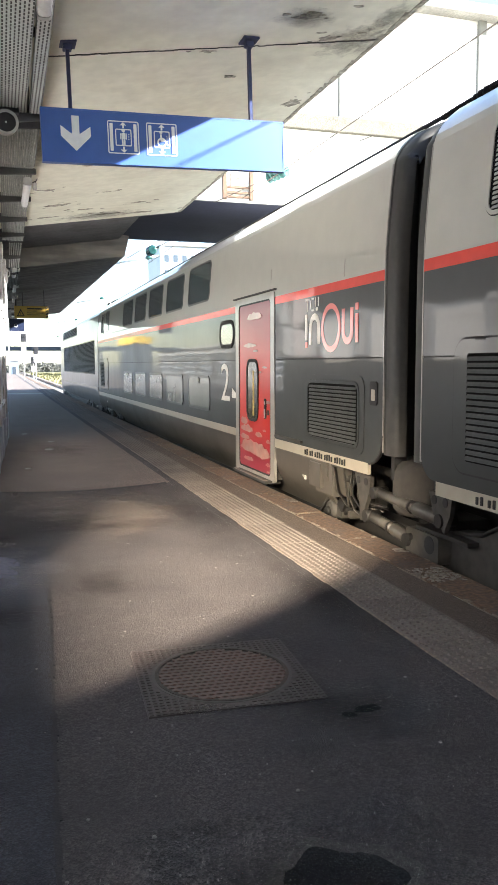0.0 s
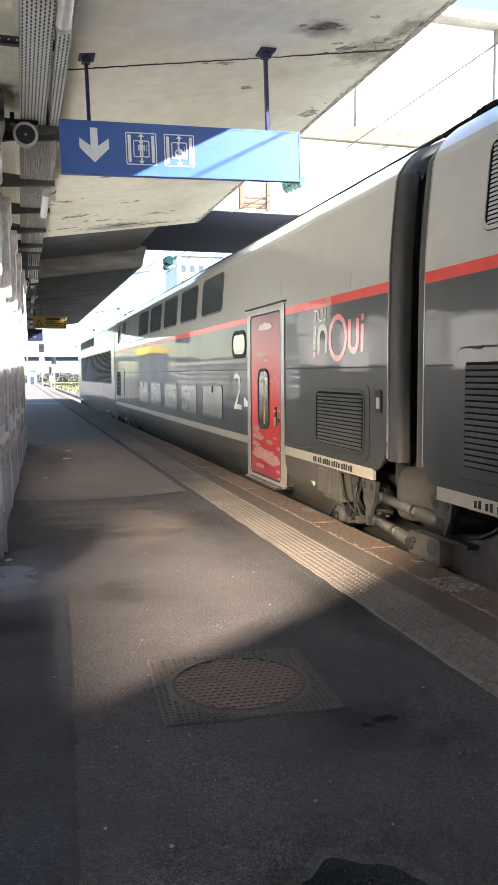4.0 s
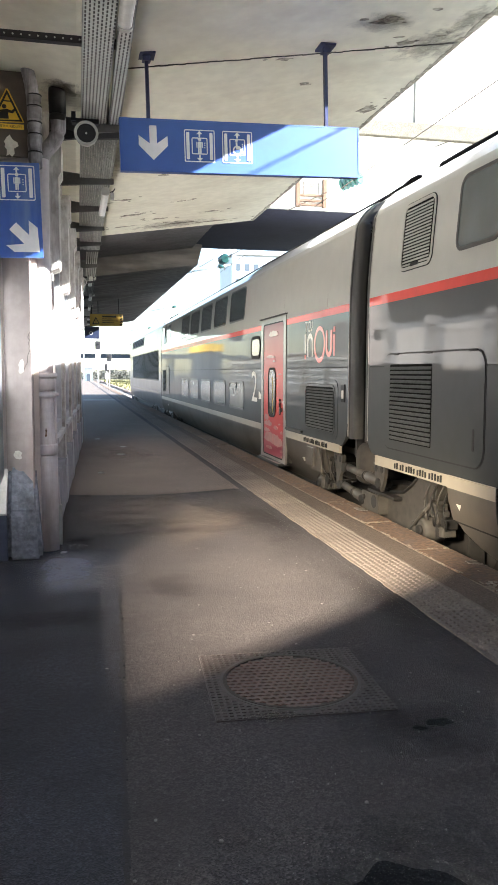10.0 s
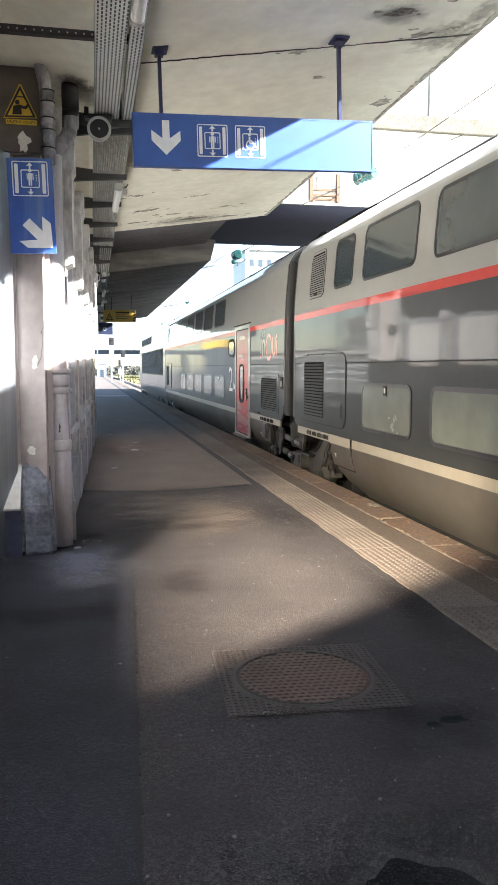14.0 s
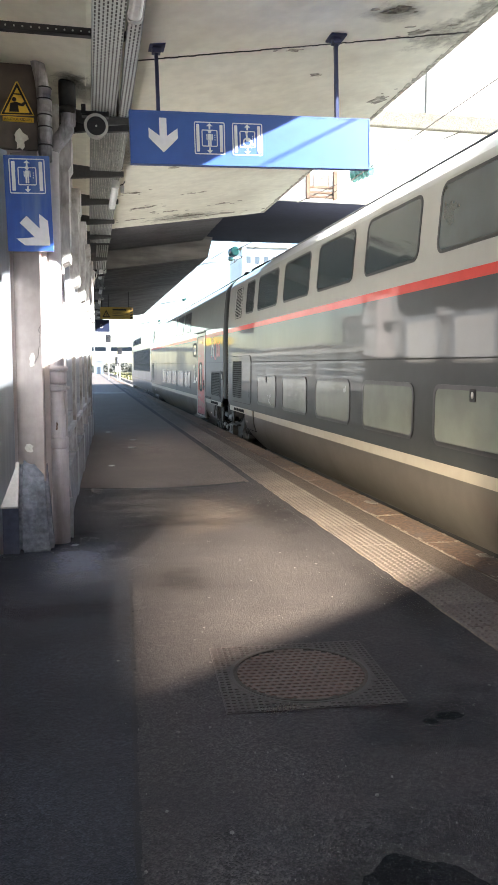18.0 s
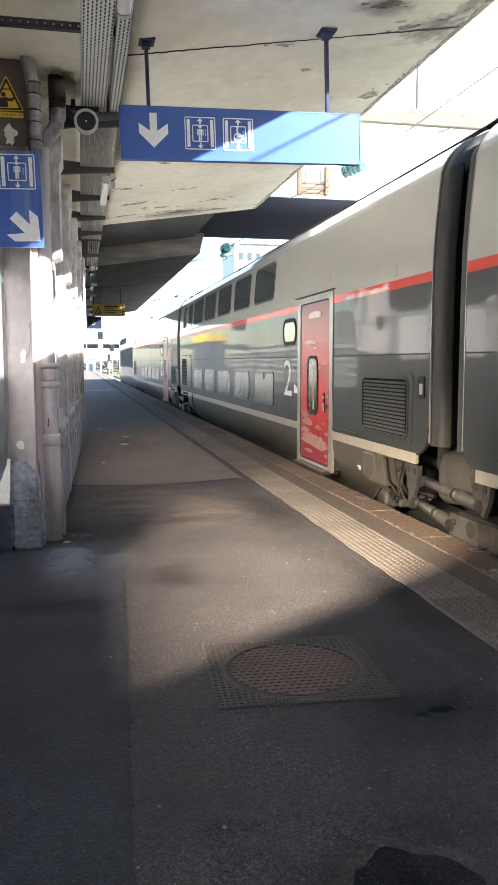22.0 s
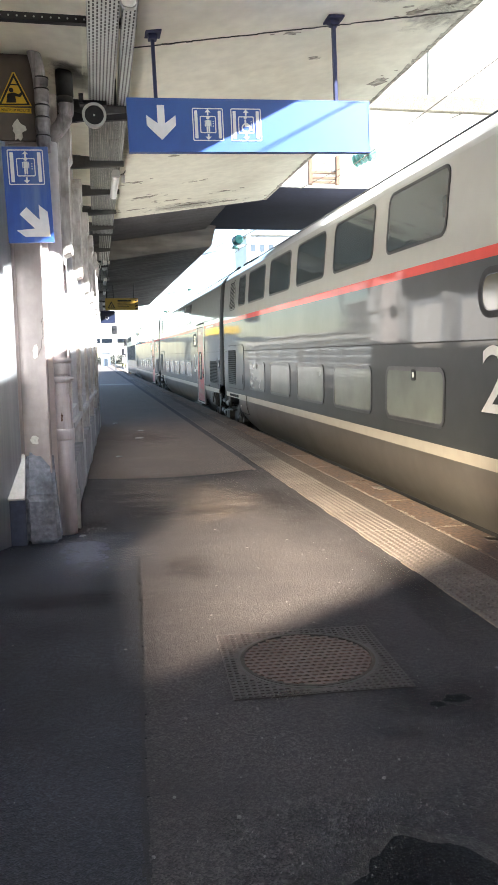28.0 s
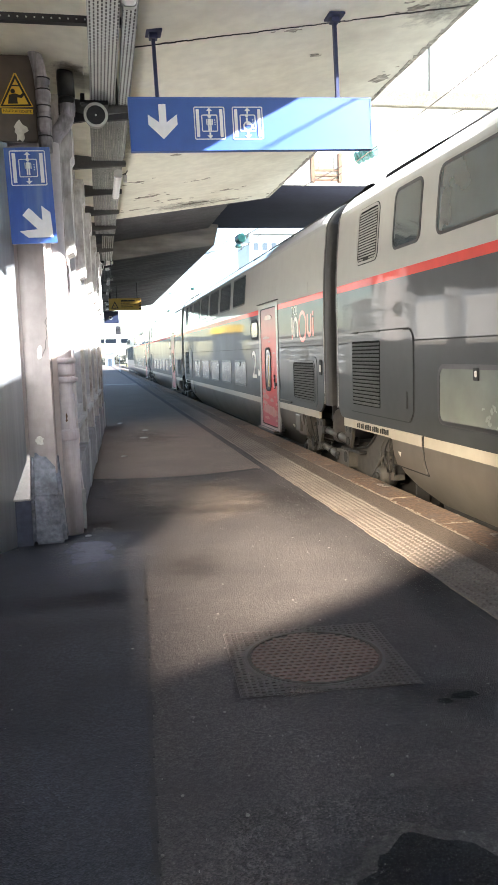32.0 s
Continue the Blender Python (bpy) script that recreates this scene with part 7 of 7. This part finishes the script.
lid = part("lid", tube(bmesh.new(), [(0, 0, -0.01), (0, 0, 0.003)], 0.312, 56), IRON, man, "rusty brown patterned lid")
part("lid_rim", ring(bmesh.new(), circle(0, 0, 0.318, 56), circle(0, 0, 0.305, 56), lambda a, b: (a, b, -0.005), lambda a, b: (a, b, 0.010)), IRON, lid)
part("rim_gap", ring(bmesh.new(), circle(0, 0, 0.332, 56), circle(0, 0, 0.3175, 56), lambda a, b: (a, b, -0.006), lambda a, b: (a, b, 0.0075)), BLACK, lid)
for k in range(17):
    y = -0.288 + k * 0.036
    half = math.sqrt(max(0.298 ** 2 - y * y, 0.0))
    if half < 0.05:
        continue
    bm = bmesh.new()
    n = max(int(2 * half / 0.0085), 4)
    xs = [-half + 2 * half * i / n for i in range(n + 1)]
    ys = [y + 0.0062 * math.asin(math.sin(x * 2 * math.pi / 0.036 + (k % 2) * math.pi)) / 1.57 for x in xs]
    rows = [[bm.verts.new((x, yy + dy, z)) for x, yy in zip(xs, ys)] for dy, z in ((-0.0145, 0.002), (-0.0125, 0.0085), (0.0115, 0.0085), (0.0135, 0.002))]
    for r0, r1 in zip(rows, rows[1:]):
        for i in range(n):
            bm.faces.new((r0[i], r0[i + 1], r1[i + 1], r1[i]))
    part("rib", bm, IRON_RIB, lid)

# ---- marks on the asphalt ----
def tar_y(x):
    """The curved tar line, from which the lightened far asphalt starts."""
    k = (x + 0.2) / 2.2
    return 9.5 - 0.28 * math.sin(math.pi * min(max(k, 0), 1)) + 0.12 * k


tar_xs = [-9.0, -4.0, -0.5] + [-0.2 + 0.2 * k for k in range(12)]
part("far_asphalt", prism(bmesh.new(), [(x, tar_y(max(x, -0.2))) for x in tar_xs] + [(2.005, 129.5), (-9.0, 129.5)], lambda a, b: (a, b, -0.01), lambda a, b: (a, b, 0.0004)), ASPHALT_FAR, platform, "brown asphalt lightened to stand in for bounced light")

def splotch(name, cx, cy, w, h, material, seed, label, z=0.0015, n=64):
    r = random.Random(seed)
    p1, p2, p3 = (math.pi * 2 * r.random() for _ in range(3))
    lobes = [(a, 0.88 + 0.09 * math.sin(2 * a + p1) + 0.08 * math.sin(5 * a + p2) + 0.05 * math.sin(9 * a + p3) + 0.06 * r.random()) for a in (math.pi * 2 * k / n for k in range(n))]
    pts = [(cx + w / 2 * math.cos(a) * q, cy + h / 2 * math.sin(a) * q) for a, q in lobes]
    return part(name, prism(bmesh.new(), pts, lambda a, b: (a, b, -0.01), lambda a, b: (a, b, z)), material, platform, label)


part("asphalt_patch", prism(bmesh.new(), [(-3.0, -5), (0.03, -5), (0.155, 2.4), (0.25, 4.5), (0.355, 6.30), (0.33, 6.50), (0.05, 6.55), (-0.3, 6.6), (-3.0, 6.6)], lambda a, b: (a, b, -0.01), lambda a, b: (a, b, 0.004)), ASPHALT_OLD, platform, "separate dark asphalt patch")
bm = bmesh.new()
r = random.Random(4)
for k in range(150):
    y = -1 + k * 0.05
    x = 0.155 + (y - 2.4) * 0.0465 + 0.006 * (r.random() - 0.5)
    w = 0.004 + 0.012 * r.random() ** 2
    prism(bm, [(x - w, y), (x + w, y), (x + w + 0.004 * r.random(), y + 0.055), (x - w, y + 0.055)], lambda a, b: (a, b, -0.01), lambda a, b: (a, b, 0.0055))
part("patch_seam", bm, DAMP, platform, "dark crumbling seam")
splotch("wet_patch", 0.88, 1.93, 0.46, 0.47, ASPHALT_WET, 2, "dark repaired patch")
WORN = asphalt_mat("worn_asphalt", (0.080, 0.074, 0.072), (0.030, 0.029, 0.030), (0.040, 0.038, 0.039))
splotch("patch_rim", 0.88, 1.94, 0.58, 0.55, WORN, 2, "pale worn rim of a repaired patch", 0.0008)


def film(name, cx, cy, w, h, material, label, host, height, turn=0.0):
    """A thin stain or tone laid on the floor or the soffit; height: its level at x."""
    bm = bmesh.new()
    c, q = math.cos(turn), math.sin(turn)
    grid = [[bm.verts.new((cx + a * w / 2 * c - b * h / 2 * q, cy + a * w / 2 * q + b * h / 2 * c, 0)) for a in (-1, -0.5, 0, 0.5, 1)] for b in (-1, 1)]
    for k in range(4):
        bm.faces.new((grid[0][k], grid[0][k + 1], grid[1][k + 1], grid[1][k]))
    for v in bm.verts:
        v.co.z = height(v.co.x)
    return part(name, bm, material, host, label)


def on_floor(x):
    return 0.0025


def on_patch(x):
    return 0.0065


film("dust_film", -0.06, 5.85, 1.25, 2.1, FILM_BLUE, "bluish lighter film on the asphalt patch", platform, on_patch)
film("damp_film", -0.12, 4.75, 1.1, 0.5, FILM_DARK, "dark band on the asphalt patch", platform, on_patch)
film("damp_film", 0.0, 6.92, 0.42, 0.40, FILM_DARK, "dark damp hollow by the downpipe", platform, on_floor)
film("damp_film", 0.66, 5.3, 0.6, 0.9, FILM_DARK, "dark spot on the asphalt", platform, on_floor)
film("damp_film", 0.95, 7.25, 2.0, 0.45, FILM_DARK, "wide faint dark band across the asphalt", platform, on_floor, -0.15)
film("damp_film", 1.75, 7.5, 0.7, 2.6, FILM_DARK, "dark spot on the asphalt beside the tactile slabs", platform, on_floor, 0.10)
film("damp_film", 1.95, 4.6, 0.45, 2.2, FILM_DARK, "dark spot on the asphalt beside the tactile slabs", platform, on_floor, 0.02)
film("damp_film", 1.42, 3.0, 0.75, 0.55, FILM_DARK, "dark damp round the potholes", platform, on_floor)
film("damp_film", 0.86, 1.95, 0.95, 0.9, FILM_DARK, "darker asphalt round the repaired patch", platform, on_floor)
film("pale_film", 0.80, 3.18, 0.30, 0.13, FILM_PALE, "pale cement smear on the manhole frame", platform, lambda x: 0.0115, 0.1)
film("pale_film", 0.12, 9.2, 0.4, 1.1, FILM_PALE, "pale patch of asphalt by the wall", platform, on_floor)
# The next two films lighten the floor where bounced light falls.
film("dust_film", 0.75, 8.4, 2.3, 2.8, FILM_PALE, "brown lightening that stands in for bounced light", platform, on_floor)
film("dust_film", 1.0, 7.9, 1.9, 3.4, FILM_PALE, "brown lightening that stands in for bounced light", platform, lambda x: 0.0030)
film("dust_film", 0.9, 14.0, 1.6, 3.5, FILM_PALE, "lighter patch on the far asphalt", platform, on_floor)
for cx, cy, w, h, material, turn in ((0.02, 6.72, 0.55, 0.8, STAIN_SOOT, 0.2), (-0.05, 6.5, 0.35, 0.35, STAIN_SOOT, 0), (0.18, 5.7, 0.22, 1.2, STAIN_SOOT, 0), (2.22, 5.55, 0.6, 0.34, STAIN_SOOT, 0.3), (2.78, 6.0, 0.62, 0.75, STAIN_CRUMB, 0.4),
                                      (2.88, 5.6, 0.34, 0.9, STAIN_CRUMB, 0), (1.6, 13.0, 1.8, 0.7, STAIN_CRUMB, 0.1), (0.5, 8.6, 0.4, 2.4, STAIN_SOOT, 0)):
    film("ceiling_stain", cx, cy, w, h, material, "soft dark stain on the soffit", ceil_a, lambda x: soffit(x) - 0.0075, turn)
splotch("pothole", 1.48, 3.0, 0.12, 0.08, ASPHALT_WET, 3, "small dark pothole")
splotch("pothole", 1.38, 2.97, 0.07, 0.05, ASPHALT_WET, 5, "small dark pothole")
bm = bmesh.new()
pp = [(-0.2 + 2.15 * k / 24, tar_y(-0.2 + 2.15 * k / 24), 0.0) for k in range(25)]
for a, b in zip(pp, pp[1:]):
    prism(bm, [(a[0], a[1] - 0.05), (b[0], b[1] - 0.05), (b[0], b[1] + 0.06), (a[0], a[1] + 0.06)], lambda u, v: (u, v, -0.01), lambda u, v: (u, v, 0.0012))
part("tar_line", bm, DAMP, platform, "curved dark tar line")
bm = bmesh.new()
r = random.Random(77)
for k in range(40):
    x, y, q = -0.62 + 0.75 * r.random(), 6.12 + 0.14 * r.random(), 0.003 + 0.011 * r.random() ** 2
    if x > -0.2:
        y += 0.5
    pts = [(x + q * (0.6 + 0.6 * r.random()) * math.cos(a), y + q * (0.6 + 0.6 * r.random()) * math.sin(a)) for a in (0, 1.2, 2.4, 3.6, 4.9)]
    h = q * (0.4 + 0.6 * r.random())
    prism(bm, pts, lambda u, v: (u, v, -0.002), lambda u, v: (u, v, h))
solid("rubble", bm, GUM, "small crumbs of plaster at the foot of the wall", "rubble", kind="stuff")
bm = bmesh.new()
r = random.Random(8)
for k in range(520):
    x = -0.6 + 2.6 * r.random()
    y = 1.6 + 14 * r.random() ** 1.6
    s = 0.0015 + 0.0045 * r.random() ** 5
    a = r.random() * 3
    pts = [(x + s * (1 + 0.6 * r.random()) * math.cos(a + q), y + s * (1 + 0.6 * r.random()) * math.sin(a + q)) for q in (0, 1.3, 2.6, 3.8, 5.2)]
    prism(bm, pts, lambda u, v: (u, v, -0.003), lambda u, v: (u, v, 0.005))
solid("grit", bm, GUM, "pale scattered grit and gum spots on the asphalt", "grit", kind="stuff")
for (x, y, s) in ((0.766, 14.0, 0.09), (0.88, 15.4, 0.07), (0.45, 17.3, 0.06), (0.35, 11.5, 0.05), (-0.10, 6.45, 0.03)):
    bm = bmesh.new()
    pts = [(x + s * (0.6 + 0.5 * r.random()) * math.cos(q), y + s * (0.6 + 0.5 * r.random()) * math.sin(q)) for q in (0, 1, 2, 3, 4, 5)]
    prism(bm, pts, lambda u, v: (u, v, 0.0), lambda u, v: (u + 0.01, v, 0.012))
    solid("litter", bm, SCRAP, "crumpled scrap of white paper on the asphalt", "litter", group="paper scraps")

# ---- tactile slabs and edge stones, one by one ----
SLAB = 0.40
bm = bmesh.new()
box(bm, 0.0, 0.40, 0.005, SLAB - 0.005, -0.04, 0.006)
for i in range(8):
    for k in range(8):
        cx, cy = 0.03 + i * 0.0486, 0.03 + k * 0.0486
        ringv = [bm.verts.new((cx + 0.0125 * math.cos(math.pi * q / 3), cy + 0.0125 * math.sin(math.pi * q / 3), 0.006)) for q in range(6)]
        topv = [bm.verts.new((cx + 0.007 * math.cos(math.pi * q / 3), cy + 0.007 * math.sin(math.pi * q / 3), 0.0135)) for q in range(6)]
        bm.faces.new(topv)
        for q in range(6):
            bm.faces.new((ringv[q], ringv[(q + 1) % 6], topv[(q + 1) % 6], topv[q]))
slab_me = mesh_of("tactile_slab", bm, TACTILE)
y = 1.2
r = random.Random(12)
while y < 50:
    ang = math.degrees(math.atan(0.0062 if y < 12 else 0.002))
    piece("tactile_slab", slab_me, platform, pose(tac_x(y) + 0.006 + 0.002 * r.random(), y, -0.003 + 0.002 * r.random(), 0, 0, -ang))
    y += SLAB
part("far_tactile_strip", boxes((tac_x(50), tac_x(50) + 0.40, 50, 130, -0.04, 0.004), (tac_x(0), tac_x(0) + 0.4, -25, 1.2, -0.04, 0.004)), TACTILE, platform, "pale tactile strip")
stones = []
for k in range(4):
    bm = bmesh.new()
    rk = random.Random(40 + k)
    box(bm, 2.728, EDGE, 0.006, 1.194, -0.20, 0.0)
    bmesh.ops.bevel(bm, geom=list(bm.edges), offset=0.014, segments=2, affect="EDGES")
    bmesh.ops.subdivide_edges(bm, edges=[e for e in bm.edges if e.calc_length() > 0.25], cuts=3)
    for v in bm.verts:
        v.co += Vector((rk.uniform(-1, 1) * 0.004, 0, rk.uniform(-1, 1) * 0.003))
    stones.append(mesh_of("edge_stone", bm, COPING))
y = 0.0
k = 0
while y < 66:
    piece("edge_stone", stones[k % 4], platform, pose(r.uniform(-0.006, 0.006), y, r.uniform(-0.004, 0.003)))
    y += 1.2
    k += 1
part("far_edge_stones", boxes((2.728, EDGE, 66, 130, -0.2, 0.0), (2.728, EDGE, -25, 0.0, -0.2, 0.0)), COPING, platform)
rp = random.Random(66)
for yy, w, x0 in ((4.78, 0.38, 2.76), (5.5, 0.12, 2.95), (7.9, 0.2, 2.92)):
    flakes = bmesh.new()
    for k in range(int(420 * w)):
        cx, cy, q = x0 + (3.02 - x0) * rp.random(), yy - w / 2 + w * rp.random(), 0.006 + 0.016 * rp.random()
        prism(flakes, [(cx + q * (0.5 + 0.7 * rp.random()) * math.cos(a), cy + q * (0.5 + 0.7 * rp.random()) * math.sin(a)) for a in (0, 1.1, 2.2, 3.4, 4.6, 5.4)], lambda u, v: (u, v, -0.008), lambda u, v: (u, v, 0.0045))
    tagged(part("paint_flakes", flakes, PAINT_WORN, platform, "flaking white paint on an edge stone"), kind="stuff")

bm = bmesh.new()
r = random.Random(55)
for k in range(260):
    edge = r.random()
    x = 2.735 + 0.02 * r.random() if edge < 0.45 else (3.02 + 0.02 * r.random() if edge < 0.7 else 2.74 + 0.28 * r.random())
    y = 3.2 + 17 * r.random() ** 1.5
    if edge > 0.85:
        y = round(y / 1.2) * 1.2 + r.uniform(-0.02, 0.02)
    lx, ly = 0.004 + 0.008 * r.random(), 0.008 + 0.05 * r.random() ** 2
    pts = [(x + lx * (0.5 + 0.7 * r.random()) * math.cos(a), y + ly * (0.5 + 0.7 * r.random()) * math.sin(a)) for a in (0, 0.9, 1.9, 2.8, 3.7, 4.6, 5.5)]
    prism(bm, pts, lambda u, v: (u, v, -0.012), lambda u, v: (u, v, 0.0035))
tagged(part("edge_chips", bm, MORTAR, platform, "pale chipped spots on the edge stones"), kind="stuff")

# mortar and worn edges along the edge stones and slabs
bm = bmesh.new()
r = random.Random(91)
y = 1.0
while y < 24:
    d = 0.06 + 0.25 * r.random()
    if r.random() < 0.8:
        x, w = 2.722 + r.uniform(-0.004, 0.004), 0.003 + 0.006 * r.random()
        prism(bm, [(x - w, y), (x + w, y), (x + w * r.random() + 0.001, y + d), (x - w, y + d)], lambda u, v: (u, v, -0.02), lambda u, v: (u, v, 0.0022))
    if r.random() < 0.6:
        x, w = tac_x(y) + 0.003, 0.002 + 0.005 * r.random()
        prism(bm, [(x - w, y), (x + w, y), (x + w, y + d), (x - w, y + d)], lambda u, v: (u, v, -0.02), lambda u, v: (u, v, 0.0052))
    y += d
for k in range(1, 22):
    yy = k * 1.2
    x0 = 2.735
    while x0 < 3.03:
        d = 0.03 + 0.05 * r.random()
        w = 0.003 + 0.005 * r.random()
        prism(bm, [(x0, yy - w), (min(x0 + d, 3.035), yy - w), (min(x0 + d, 3.035), yy + w), (x0, yy + w)], lambda u, v: (u, v, -0.03), lambda u, v: (u, v, 0.0005))
        x0 += d * (1.0 if r.random() < 0.85 else 1.8)
tagged(part("mortar_lines", bm, MORTAR, platform, "pale crumbling mortar lines"), kind="stuff")
TRAVEL = [(0, 5.525), (1, 5.525), (2, 5.558), (2.5, 5.592), (3, 5.638), (4, 5.775), (5, 5.980), (6, 6.258),
          (7, 6.613), (8, 7.050), (9, 7.590), (10, 8.240), (11, 9.003), (12, 9.885), (13, 10.885), (14, 11.987),
          (15, 13.205), (16, 14.540), (17, 15.995), (18, 17.570), (19, 19.255), (20, 21.040), (21, 22.895), (22, 24.810),
          (23, 26.795), (24, 28.835), (25, 30.940), (26, 33.095), (27, 35.310), (28, 37.605), (29, 40.005), (30, 42.450),
          (31, 44.950), (32, 47.465)]

# ---- what moves ----
def travel(t):
    ts = [a for a, b in TRAVEL]
    ss = [b for a, b in TRAVEL]
    return float(np.interp(t, ts, ss))


def motions():
    """The train draws out: each car runs along the track, and its wheels roll."""
    cars = ((engine, 21.24 + 21.2), (coach_a, 21.24), (coach_b, 0.0), (coach_c, -CAR), (coach_d, -2 * CAR))
    for car, ahead in cars:
        walk(car, [(t, pose(SIDE, s + ahead, 0)) for t, s in TRAVEL])
        for ob in car.children_recursive:
            if ob.name.startswith("wheelset"):
                base = Matrix.Translation(ob.location)
                walk(ob, [(k / 6, base @ Matrix.Rotation(-(travel(k / 6) - TRAVEL[0][1]) / 0.46, 4, "X")) for k in range(193)])


motions()
